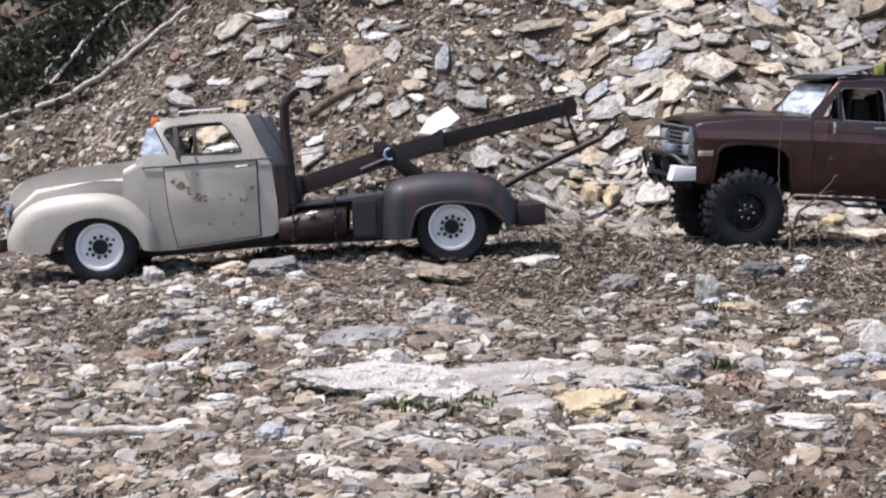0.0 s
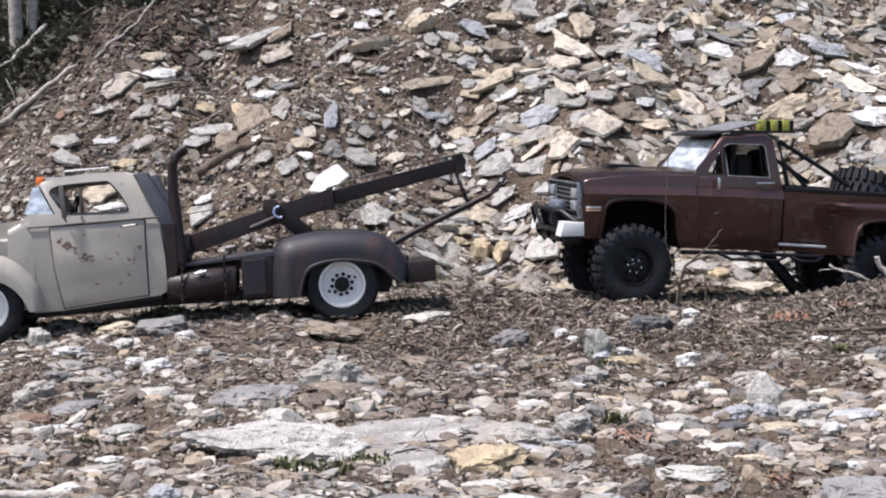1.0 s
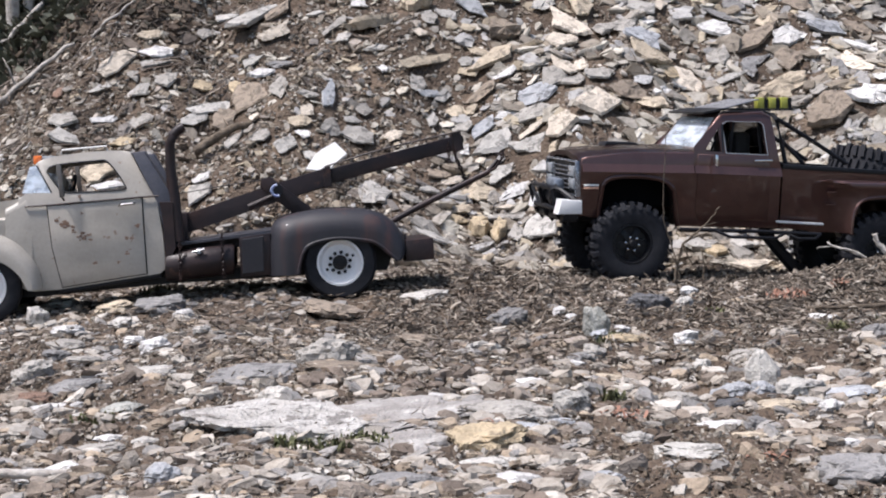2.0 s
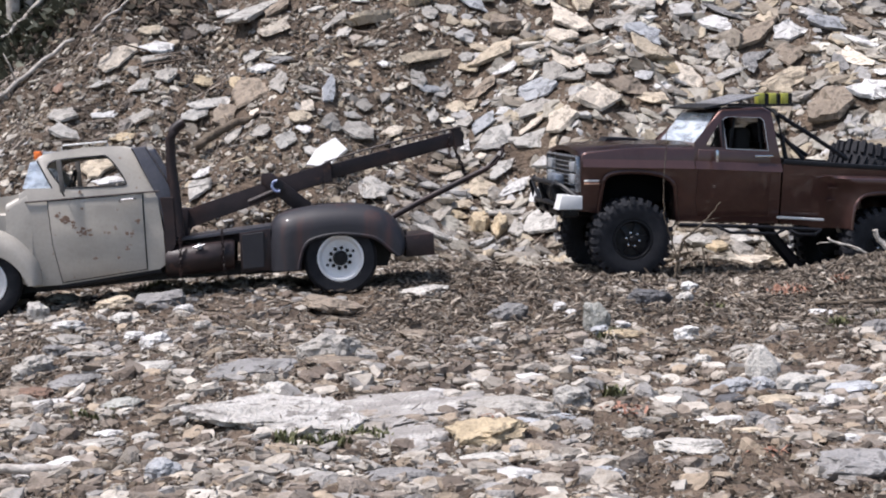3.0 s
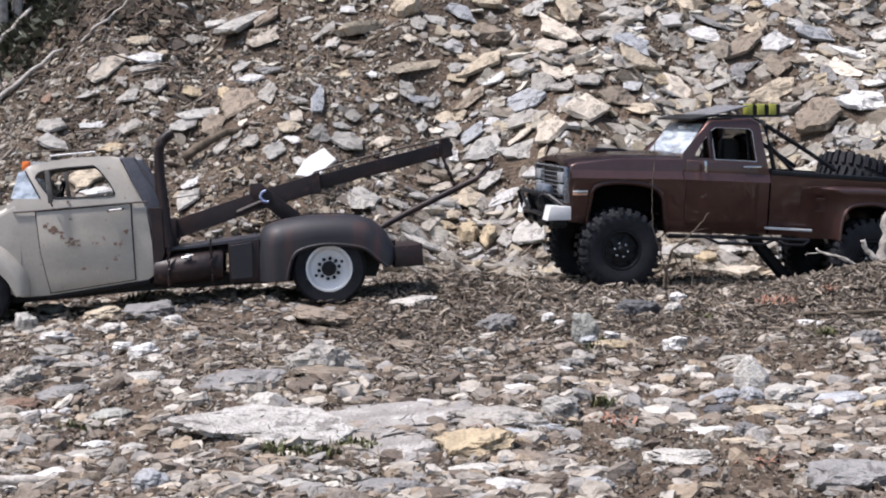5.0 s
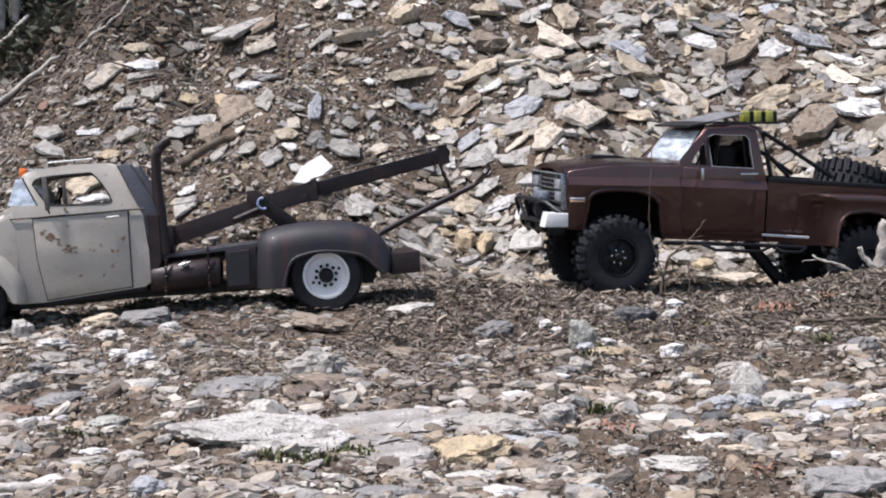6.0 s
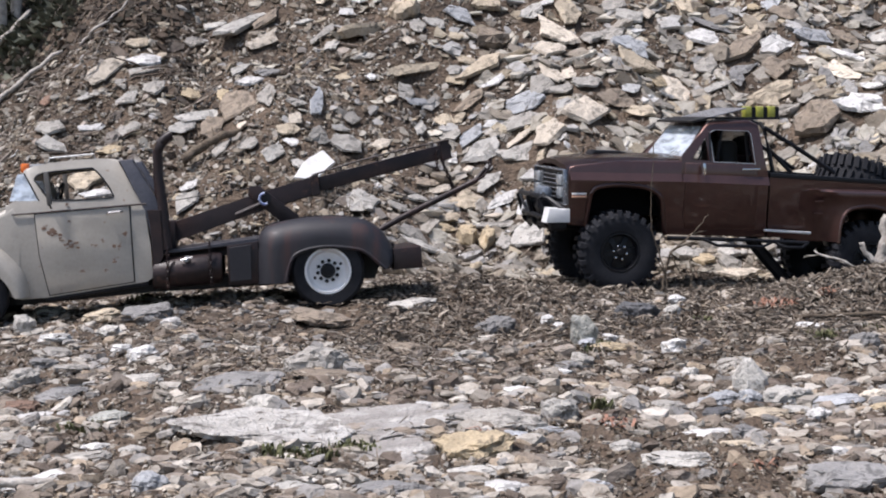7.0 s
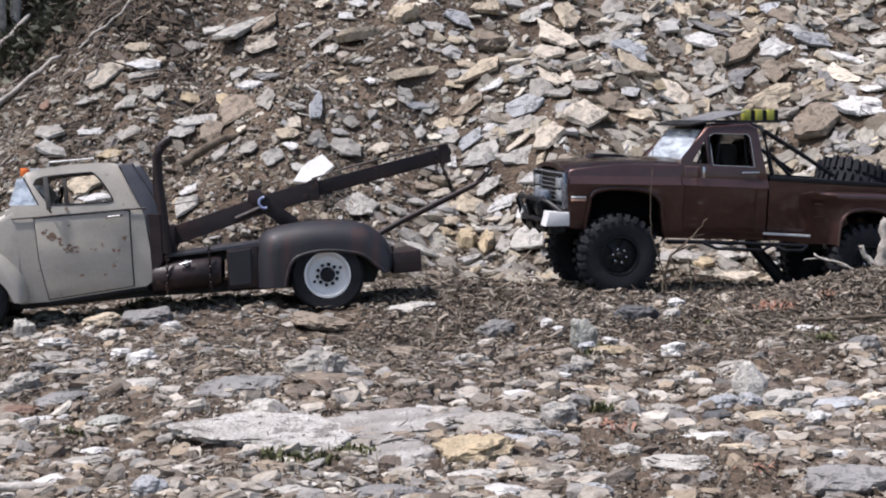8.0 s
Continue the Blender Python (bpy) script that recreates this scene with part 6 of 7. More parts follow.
for far in (False, True):
    door = tuck(prism(DOOR2, -0.0012, 0.001, 0.0008), PC)
    rub = prism([(0.0818, 0.1498), (0.1960, 0.1442), (0.1962, 0.1340), (0.0818, 0.1400)], -0.0040, 0.003)
    for v in rub.verts:
        if v.co.y < 0 and v.co.z > 0.1425:
            v.co.y = -0.0014
        elif v.co.y < 0:
            v.co.y = -0.0062
    rim = carve(prism(shrunk(PWIN, 1.032), 0.0035, 0.0060), [prism(PWIN, -0.01, 0.02)])
    tumble(rim, PC, 0.163, 0.26)
    for v in rim.verts:
        v.co.y -= 0.0040
    grip = block(0.1600, 0.1840, -0.0040, -0.0010, 0.1532, 0.1560, 0.0008)
    stem = tube([(0.1060, 0.001, 0.1600), (0.1060, -0.010, 0.1580)], 0.0012, 6)
    glass_ = block(0.1035, 0.1075, -0.019, -0.008, 0.1480, 0.1640, 0.0015)
    sash = tube([(0.1195, 0.0015, 0.1650), (0.1205, 0.009, 0.2010)], 0.0016, 6)
    step = block(0.1920, 0.2550, 0.0010, 0.0060, 0.0745, 0.0778, 0.0008)
    for v in step.verts:
        v.co.z -= (v.co.x - 0.192) * 0.075
    if far:
        door, rub, rim, grip, stem, glass_, sash, step = (mirrored(b, PC) for b in (door, rub, rim, grip, stem, glass_, sash, step))
    d_ob = part("door", door, BROWN_PAINT, pickup, "dark brown door", True)
    part("window_rim", rim, DULL_SILVER, d_ob, "thin silver window trim", True)
    part("door_handle", grip, CHROME, d_ob, "chrome door handle", True)
    part("vent_sash", sash, BLACK, d_ob)
    part("side_moulding", rub, BROWN_PAINT, pickup, "wide raised side band", True)
    m_ob = part("mirror", glass_, CHROME, pickup, "small chrome mirror", True)
    part("mirror_arm", stem, CHROME, m_ob)
    part("step_strip", step, BRIGHT_STRIP, pickup, "bright step strip", True)
for v in (0.045, PW - 0.078):
    part("seat", block(0.150, 0.172, v, v + 0.033, 0.100, 0.190, 0.006), SEAT, pickup, "dark seat", True)
part("dashboard", block(0.090, 0.108, 0.010, PW - 0.010, 0.140, 0.164, 0.004), BLACK, pickup, "", True)
ring = tube([(0.118 + 0.007 * math.cos(a), 0.055 + 0.017 * math.sin(a), 0.172 + 0.015 * math.cos(a)) for a in (6.2832 * k / 16 for k in range(16))], 0.0016, 6, None, True)
part("steering_wheel", ring, BLACK, pickup, "", True)
part("roll_cage", tube([(0.132, 0.018, 0.150), (0.140, 0.020, 0.205), (0.172, 0.020, 0.207), (0.176, 0.018, 0.150)], 0.0022, 6), BLACK, pickup, "", True)
# roof: visor, panel, lamps
visor = part("sun_visor", prism([(0.0975, 0.2165), (0.1240, 0.2215), (0.1500, 0.2215), (0.1500, 0.2195), (0.1240, 0.2190), (0.0985, 0.2140)], 0.014, PW - 0.014, 0.0005), BLACK, pickup, "dark visor over the windshield")
part("roof_panel", prism([(0.1240, 0.2205), (0.1760, 0.2330), (0.1770, 0.2314), (0.1250, 0.2190)], 0.030, PW - 0.030, 0.0006), SOLAR, pickup, "tilted grey roof panel")
bar = part("lamp_bar", block(0.1690, 0.2300, 0.050, PW - 0.050, 0.2175, 0.2205, 0.001), BLACK, pickup, "black lamp bar")
for x in (0.1820, 0.1980, 0.2140):
    part("roof_lamp", block(x, x + 0.0098, 0.052, 0.066, 0.2197, 0.2345, 0.0012), YELLOW, bar, "yellow lamp", True)
    part("lamp_body", block(x + 0.0098, x + 0.0152, 0.053, 0.066, 0.2200, 0.2340, 0.0008), BLACK, bar)
# bed
BED = [(0.1985, 0.1442), (0.4101, 0.1285), (0.4127, 0.0597), (0.3753, 0.0582), (0.3698, 0.0826), (0.3585, 0.0968), (0.335, 0.1045), (0.3089, 0.1027), (0.2968, 0.0948), (0.2912, 0.0803), (0.2895, 0.0583), (0.2005, 0.0665)]
FLARE = [(0.2432, 0.1268), (0.2575, 0.1295), (0.3455, 0.1261), (0.3937, 0.1174), (0.4021, 0.1011), (0.4067, 0.0612), (0.3741, 0.0589), (0.3686, 0.0833), (0.3573, 0.0974), (0.3332, 0.1051), (0.3064, 0.1033), (0.2951, 0.0954),
         (0.2894, 0.0809), (0.287, 0.059), (0.2755, 0.0621), (0.2720, 0.1150)]
FL_ARCH, FL_TOP = rounded(FLARE[6:14]), rounded(FLARE[:6])
BED = BED[:3] + rounded(BED[3:11]) + BED[11:]


def along(line, x):
    """The height of a run of points at x."""
    p = sorted(line)
    for a, b in zip(p, p[1:]):
        if a[0] <= x <= b[0]:
            return a[1] + (b[1] - a[1]) * (x - a[0]) / max(1e-6, b[0] - a[0])
    return p[0][1] if x < p[0][0] else p[-1][1]


def flare():
    """The rear flare: a shelf along the top that swells out of the bed side, and a skirt down to the wheel arch."""
    bm = bmesh.new()
    lines = []
    arch_l, arch_r = min(FL_ARCH)[0], max(FL_ARCH)[0]
    for k in range(57):
        x = 0.2400 + 0.1660 * k / 56
        top = along([(0.240, 0.1262), (0.252, 0.1285), (0.2575, 0.1295), (0.3455, 0.1261), (0.3937, 0.1174), (0.4021, 0.1011), (0.4067, 0.0612)], x)
        foot = along(FL_ARCH, x) if arch_l + 0.0005 < x < arch_r - 0.0005 else 0.0600
        deep = max(0.004, top - foot)
        line = []
        for s in (0.0, 0.0012, 0.0040, 0.0075, 0.0110, 0.0160, 0.0240, 0.0340, 0.0450, 0.0600, 0.0800):
            z = top - min(s, deep)
            low = min(1.0, s / 0.016)
            a, w = 0.238 + 0.026 * low, 0.046 - 0.012 * low
            q = min(1.0, max(0.0, (x - a) / w))
            q = q * q * (3 - 2 * q)
            out = (0.0, 0.0100, 0.0140, 0.0150, 0.0138, 0.0122, 0.0118, 0.0118, 0.0120, 0.0122, 0.0124)[(0.0, 0.0012, 0.0040, 0.0075, 0.0110, 0.0160, 0.0240, 0.0340, 0.0450, 0.0600, 0.0800).index(s)]
            flat = 0.0008 + max(0.0, 0.130 - z) * 0.22
            line.append(bm.verts.new((x, flat * (1 - q) - out * q, z)))
        line.append(bm.verts.new((x, line[-1].co.y + 0.012, line[-1].co.z)))
        lines.append(line)
    for p, q in zip(lines, lines[1:]):
        for k in range(len(p) - 1):
            bm.faces.new((p[k], q[k], q[k + 1], p[k + 1]))
    bmesh.ops.remove_doubles(bm, verts=bm.verts[:], dist=0.00002)
    bmesh.ops.dissolve_degenerate(bm, edges=bm.edges[:], dist=0.00002)
    return bm


for far in (False, True):
    b = tuck(prism(BED, 0.001, 0.016, 0.0015, which=lambda x, z: x > 0.21), PC, 0.130)
    fl = flare()
    lip = tube([(x, -0.011, z) for x, z in FL_ARCH], 0.0026, 8)
    slots = [block(0.2590, 0.2700, -0.0030 + k * 0.003, 0.002 + k * 0.003, z, z + 0.0016, 0.0003) for k, z in ((0, 0.1120), (1, 0.0960))]
    cap = prism([(0.1990, 0.1500), (0.4105, 0.1345), (0.4101, 0.1285), (0.1985, 0.1438)], -0.001, 0.018, 0.0012)
    if far:
        b, fl, lip, cap = (mirrored(q, PC) for q in (b, fl, lip, cap))
        slots = [mirrored(q, PC) for q in slots]
    s_ob = part("bed_side", b, BROWN_PAINT, pickup, "dark brown bed side", True)
    part("rear_flare", fl, BROWN_PAINT, s_ob, "bulging brown rear fender flare", True)
    part("arch_lip", lip, BROWN_PAINT, s_ob, "", True)
    for q in slots:
        part("vent_slot", q, BROWN_PAINT, s_ob)
    part("bed_rail", cap, BLACK, pickup, "black bed rail cap", True)
part("bed_floor", prism([(0.1985, 0.112), (0.411, 0.098), (0.411, 0.094), (0.1985, 0.108)], 0.016, PW - 0.016), BLACK, pickup, "black bed floor")
part("bed_front", prism([(0.1990, 0.1450), (0.2030, 0.1450), (0.2030, 0.108), (0.1990, 0.108)], 0.016, PW - 0.016), BROWN_PAINT, pickup)
part("tailgate", prism([(0.4070, 0.1285), (0.4120, 0.1280), (0.4130, 0.070), (0.4080, 0.070)], 0.002, PW - 0.002, 0.001), BROWN_PAINT, pickup, "", True)
cage = part("bed_roll_bar", tube([(0.2100, 0.016, 0.1400), (0.2040, 0.020, 0.1750), (0.1990, 0.026, 0.2060), (0.1990, 0.040, 0.2120), (0.1990, PW - 0.040, 0.2120), (0.1990, PW - 0.026, 0.2060), (0.2040, PW - 0.020, 0.1750), (0.2100, PW - 0.016, 0.1400)], 0.0030, 8), BLACK, pickup, "black tubular roll bar", True)
for v in (0.024, PW - 0.024):
    part("cage_brace", tube([(0.1985, v, 0.2075), (0.2450, v - 0.002, 0.1790), (0.2930, v - 0.004 if v < PC else v + 0.004, 0.1480)], 0.0030, 8), BLACK, cage, "slanting black brace", True)
    part("cage_brace", tube([(0.2045, v, 0.1800), (0.2350, v, 0.1490)], 0.0026, 8), BLACK, cage, "", True)
spare = new("spare_wheel")
spare.parent = pickup
spare.matrix_basis = pose(0.353, PC + 0.004, 0.132, 0, 0, 0) @ pose(0, 0, 0, 0, 22, 0) @ pose(0, 0, 0, 76, 0, 0)
mud_tyre(spare, 0.0545, 0.040, 32, "knobbly black spare tyre")
part("rim", lathe([(0.031, -0.016), (0.030, 0.0), (0.02, 0.006), (0.001, 0.006)], 24), BLACK, spare, "", True)
# underside
part("chassis", prism([(-0.060, 0.088), (0.400, 0.072), (0.400, 0.060), (0.20, 0.062), (-0.060, 0.078)], 0.062, PW - 0.062, 0.002), BLACK, pickup, "black chassis")
for far in (False, True):
    rail = tube([(0.0622, -0.002, 0.0690), (0.1600, -0.006, 0.0650), (0.2489, -0.004, 0.0590)], 0.0026, 8)
    loop = tube([(0.1080, -0.004, 0.0670), (0.1250, -0.012, 0.0590), (0.1850, -0.012, 0.0560), (0.2020, -0.004, 0.0615)], 0.0020, 8)
    loop2 = tube([(0.2040, -0.004, 0.0610), (0.2150, -0.012, 0.0550), (0.2380, -0.012, 0.0540), (0.2489, -0.004, 0.0590)], 0.0020, 8)
    if far:
        rail, loop, loop2 = mirrored(rail, PC), mirrored(loop, PC), mirrored(loop2, PC)
    r_ob = part("rock_slider", rail, BLACK, pickup, "black tube rock slider", True)
    part("step_loop", loop, BLACK, r_ob, "", True)
    part("step_loop", loop2, BLACK, r_ob, "", True)
    v = PW - 0.05 if far else 0.05
    if not far:
        part("trailing_link", tube([(0.1880, v, 0.0640), (0.2380, v, 0.0060)], 0.0085, 8), BLACK, pickup, "thick black suspension link", True)
    part("shock", tube([(0.010, v, 0.045), (0.020, v, 0.095)], 0.0050, 10), DULL_SILVER, pickup, "", True)
    part("rear_shock", tube([(0.300, v, 0.045), (0.285, v, 0.085)], 0.0050, 10), DULL_SILVER, pickup, "", True)
for x, z in ((-0.0007, 0.0520), (0.3330, 0.0330)):
    part("axle", tube([(x, 0.02, z), (x, 0.08, z), (x, 0.105, z), (x, PW - 0.02, z)], [0.006, 0.006, 0.006, 0.006], 10), BLACK, pickup)
    part("diff_housing", lathe([(0.004, -0.012), (0.015, -0.008), (0.016, 0.008), (0.004, 0.012)], 16, None, (x, 0.105, z)), BLACK, pickup, "", True)
    part("link_plate", block(x - 0.004, x + 0.03, 0.058, 0.062, z - 0.01, z + 0.008, 0.001), DULL_SILVER, pickup)
for x, z in ((-0.0007, 0.0520), (0.3330, 0.0330)):
    mud_wheel(pickup, x, 0.010, z, 0.0530, 0.040, -1, 0.2)
    mud_wheel(pickup, x, PW - 0.010, z - 0.004, 0.0530, 0.040, 1, 0.5)


# the white plate of stone that leans on the bank behind the boom
sheet = prism([(-0.033, -0.022), (-0.019, 0.006), (-0.010, 0.015), (0.010, 0.030), (0.030, 0.010), (0.010, -0.008), (0.002, -0.024)], -0.004, 0.004, 0.0015)
me = bpy.data.meshes.new("stone")
bmesh.ops.recalc_face_normals(sheet, faces=sheet.faces)
sheet.to_mesh(me)
sheet.free()
me.materials.append(material("white_slab", [(0.62, 0.60, 0.57), (0.76, 0.75, 0.73), (0.82, 0.81, 0.80)], scale=30, rough=0.8, bump=0.4, fine=300, relief=0.002))
plate = new("stone", me)
plate.matrix_world = pose(-0.195, 2.525, 0.127, -34, 4, 6)
tagged(plate, "bright white angular slab leaning on the rubble bank", "stone", "stones of the heap")

# the grey pointed stone standing on the pad
cone = bmesh.new()
r_ = random.Random(3)
base_ring = [cone.verts.new((math.cos(a) * 0.019 * r_.uniform(0.85, 1.15), math.sin(a) * 0.015 * r_.uniform(0.85, 1.15), -0.006)) for a in (6.2832 * k / 7 for k in range(7))]
mid_ring = [cone.verts.new((math.cos(a) * 0.0165 * r_.uniform(0.85, 1.1), math.sin(a) * 0.013 * r_.uniform(0.85, 1.1), 0.012)) for a in (6.2832 * k / 7 for k in range(7))]
tip = [cone.verts.new((-0.003 + math.cos(a) * 0.005 * r_.uniform(0.6, 1.1), math.sin(a) * 0.004, 0.028 + r_.uniform(-0.002, 0.002))) for a in (6.2832 * k / 7 for k in range(7))]
for p, q in ((base_ring, mid_ring), (mid_ring, tip)):
    for k in range(7):
        cone.faces.new((p[k], p[(k + 1) % 7], q[(k + 1) % 7], q[k]))
cone.faces.new(tip), cone.faces.new(list(reversed(base_ring)))
bmesh.ops.recalc_face_normals(cone, faces=cone.faces)
me = bpy.data.meshes.new("stone")
cone.to_mesh(me)
cone.free()
me.materials.append(STONE["pale"])
pointed = new("stone", me)
pointed.location = (0.276, 1.464, level(0.276, 1.464))
tagged(pointed, "pale grey pointed stone standing on the gravel pad", "stone", "stones of the pad")


# ---- dead wood ----
def branch(name, points, radii, mat, label, category="branch", twigs=(), bends=2):
    """A crooked tapering stick through the points; twigs: (share of the way, dx, dy, dz, radius)."""
    r = random.Random(len(points) * 31 + int(points[0][0] * 1000))
    line = rounded(points, 4)
    line = [(p[0] + r.gauss(0, 0.0012) * bends, p[1] + r.gauss(0, 0.0012) * bends, p[2] + r.gauss(0, 0.0010) * bends) for p in line]
    n = len(line)
    rr = [radii[0] + (radii[1] - radii[0]) * k / (n - 1) * r.uniform(0.9, 1.1) for k in range(n)]
    bm = tube(line, rr, 7)
    for s, dx, dy, dz, q in twigs:
        a = Vector(line[int(s * (n - 1))])
        tube([a, a + Vector((dx * 0.5, dy * 0.5, dz * 0.6)), a + Vector((dx, dy, dz))], [q, q * 0.8, q * 0.4], 5, bm)
    bmesh.ops.recalc_face_normals(bm, faces=bm.faces)
    me = bpy.data.meshes.new(name)
    bm.to_mesh(me)
    bm.free()
    me.materials.append(mat)
    me.polygons.foreach_set("use_smooth", [True] * len(me.polygons))
    return tagged(new(name, me), label, category)


branch("fallen_branch", [(-1.032, 2.632, 0.101), (-0.941, 2.688, 0.121), (-0.862, 2.742, 0.143), (-0.771, 2.772, 0.199), (-0.714, 2.811, 0.254), (-0.654, 2.850, 0.302)], (0.0062, 0.0036), DEADWOOD, "long bleached grey branch lying up the edge of the bank",
       twigs=((0.45, 0.01, -0.01, 0.02, 0.002), (0.7, -0.02, 0.0, 0.05, 0.002), (0.62, 0.004, -0.01, 0.022, 0.003)))
branch("fallen_branch", [(-0.883, 2.780, 0.169), (-0.871, 2.845, 0.207), (-0.854, 2.908, 0.249), (-0.827, 2.943, 0.283), (-0.786, 2.971, 0.324), (-0.742, 3.016, 0.377)], (0.0032, 0.0045), DEADWOOD, "thin bleached branch sticking up beside the bank", twigs=((0.35, 0.026, 0.0, -0.036, 0.003), (0.6, 0.04, 0.0, 0.025, 0.002)))
branch("fallen_branch", [(-0.628, 2.858, 0.304), (-0.618, 2.866, 0.318), (-0.599, 2.869, 0.340), (-0.562, 2.910, 0.377), (-0.53, 2.95, 0.42)], (0.0030, 0.002), DEADWOOD, "thin grey stick lying on the bank", twigs=((0.4, 0.03, 0, 0.012, 0.0015),))
branch("fallen_branch", [(-0.4114, 2.615, 0.132), (-0.3886, 2.63, 0.150), (-0.357, 2.645, 0.166), (-0.3274, 2.66, 0.176)], (0.0085, 0.0055), BARK, "thick dark brown stick lying on the rubble", bends=1)
branch("fallen_branch", [(-0.139, 2.825, 0.305), (-0.091, 2.850, 0.335), (-0.068, 2.880, 0.356)], (0.0022, 0.0015), BARK, "thin dark stick on the rubble bank")
branch("dead_trunk", [(-1.10, 4.10, -0.02), (-1.085, 4.10, 0.4), (-1.10, 4.12, 0.9), (-1.07, 4.15, 1.6)], (0.034, 0.020), DEADWOOD, "bare pale grey dead trunk behind the bank", "tree", bends=3, twigs=((0.2, 0.10, -0.05, 0.09, 0.008), (0.3, -0.16, 0.0, 0.14, 0.008), (0.5, 0.2, 0.05, 0.2, 0.01)))
branch("dead_trunk", [(-0.797, 3.00, 0.31), (-0.797, 3.00, 0.42), (-0.800, 3.01, 0.70), (-0.795, 3.02, 1.20)], (0.013, 0.011), DEADWOOD, "bare pale grey dead trunk behind the bank", "tree", bends=0.6)
branch("dead_trunk", [(-0.770, 3.02, 0.33), (-0.770, 3.02, 0.42), (-0.765, 3.03, 0.70), (-0.755, 3.04, 1.10)], (0.011, 0.009), DEADWOOD, "thin pale grey dead trunk behind the bank", "tree", bends=0.6)
branch("dead_trunk", [(-1.24, 4.30, 0.0), (-1.21, 4.30, 0.5), (-1.23, 4.30, 1.1)], (0.014, 0.008), DEADWOOD, "thin pale grey dead trunk behind the bank", "tree", bends=2)
branch("driftwood_stump", [(0.536, 1.992, 0.000), (0.534, 1.990, 0.045), (0.536, 1.990, 0.075), (0.538, 1.992, 0.106)], (0.0105, 0.0065), DEADWOOD, "short bleached driftwood stump standing in the soil", "stump", bends=1)
branch("fallen_branch", [(0.528, 1.985, 0.044), (0.516, 1.985, 0.060), (0.505, 1.988, 0.074)], (0.0040, 0.0030), DEADWOOD, "short pale broken stick leaning on the stump", bends=1)
branch("fallen_branch", [(0.505, 1.98, 0.043), (0.475, 1.985, 0.055), (0.450, 1.99, 0.063)], (0.0017, 0.0012), DEADWOOD, "pale broken stick lying on the soil", bends=1)
branch("fallen_branch", [(0.490, 1.99, 0.048), (0.460, 1.99, 0.060), (0.438, 1.99, 0.055)], (0.0010, 0.0007), DEADWOOD, "thin pale twig lying on the soil", bends=1)
branch("fallen_branch", [(x, y, level(x, y) + 0.011) for x, y in ((0.395, 1.830), (0.440, 1.835), (0.500, 1.840), (0.560, 1.850))], (0.0022, 0.0030), BARK, "dark thin stick lying on the soil", bends=1)
branch("fallen_branch", [(0.560, 1.80, 0.0), (0.552, 1.80, 0.05), (0.551, 1.80, 0.11)], (0.0016, 0.0010), BARK, "thin dark upright twig in the soil", bends=1)
branch("fallen_branch", [(-0.37, 1.137, 0.002), (-0.30, 1.136, 0.004), (-0.24, 1.140, 0.004)], (0.0040, 0.003), DEADWOOD, "pale straight stick lying on the gravel", bends=1)
branch("dry_stem", [(0.2788, 2.035, 0.000), (0.2788, 2.035, 0.0147), (0.2728, 2.035, 0.0396), (0.2639, 2.035, 0.0679), (0.2565, 2.03, 0.0961), (0.2573, 2.03, 0.1383), (0.2585, 2.03, 0.1977)], (0.0013, 0.0005), BARK, "thin dry brown plant stem before the pickup", "plant", bends=0.4)
branch("dry_stem", [(0.2735, 2.035, 0.000), (0.2740, 2.035, 0.0205), (0.2830, 2.035, 0.0560), (0.3030, 2.035, 0.0745), (0.3140, 2.035, 0.0850), (0.3275, 2.035, 0.1025)], (0.0021, 0.0007), BARK, "forked dry brown plant stem before the pickup", "plant", bends=0.6, twigs=((0.45, 0.026, 0.004, 0.008, 0.0013), (0.40, 0.016, 0.0, -0.030, 0.0012), (0.7, 0.018, 0.0, 0.004, 0.0009), (0.25, -0.012, 0.0, 0.020, 0.0010)))
branch("dry_stem", [(0.3050, 2.030, 0.000), (0.3090, 2.030, 0.025), (0.3040, 2.030, 0.050)], (0.0012, 0.0007), BARK, "short dry brown plant stem before the pickup", "plant", bends=0.5)


def slivers(name, count, place, long, thick, mat, label, seed, up=0.25, heading=None):
    """Straw, roots and small twigs as one mesh of crooked three-sided sticks."""
    r = random.Random(seed)
    vs, fs = [], []
    for _ in range(count):
        x, y = place(r)
        if not is_free(x, y) and r.random() < 0.85:
            continue
        n = power(r, *long, 1.3)
        a = r.uniform(0, 6.28) if heading is None else r.gauss(heading, 0.45)
        slope = (level(x + 0.02 * math.cos(a), y + 0.02 * math.sin(a)) - level(x - 0.02 * math.cos(a), y - 0.02 * math.sin(a))) / 0.04
        way = Vector((math.cos(a), math.sin(a), slope + r.gauss(0, up))).normalized()
        mid = Vector((x, y, level(x, y) + r.uniform(0.002, 0.010)))
        bow = Vector((r.gauss(0, 0.06), r.gauss(0, 0.06), r.uniform(0, 0.1))) * n
        q = r.uniform(*thick)
        o = len(vs)
        for s, k in ((-0.5, 0.6), (0, 1.0), (0.5, 0.5)):
            c = mid + way * (s * n) + (bow if s == 0 else Vector())
            side = way.cross(Vector((0, 0, 1))).normalized()
            for j in range(3):
                vs.append((c + (side * math.cos(2.094 * j) + Vector((0, 0, 1)) * math.sin(2.094 * j)) * q * k)[:])
        for s in (0, 3):
            for j in range(3):
                fs.append((o + s + j, o + s + (j + 1) % 3, o + s + 3 + (j + 1) % 3, o + s + 3 + j))
    return tagged(link_mesh(name, vs, fs, mat), label, "litter", kind="stuff")


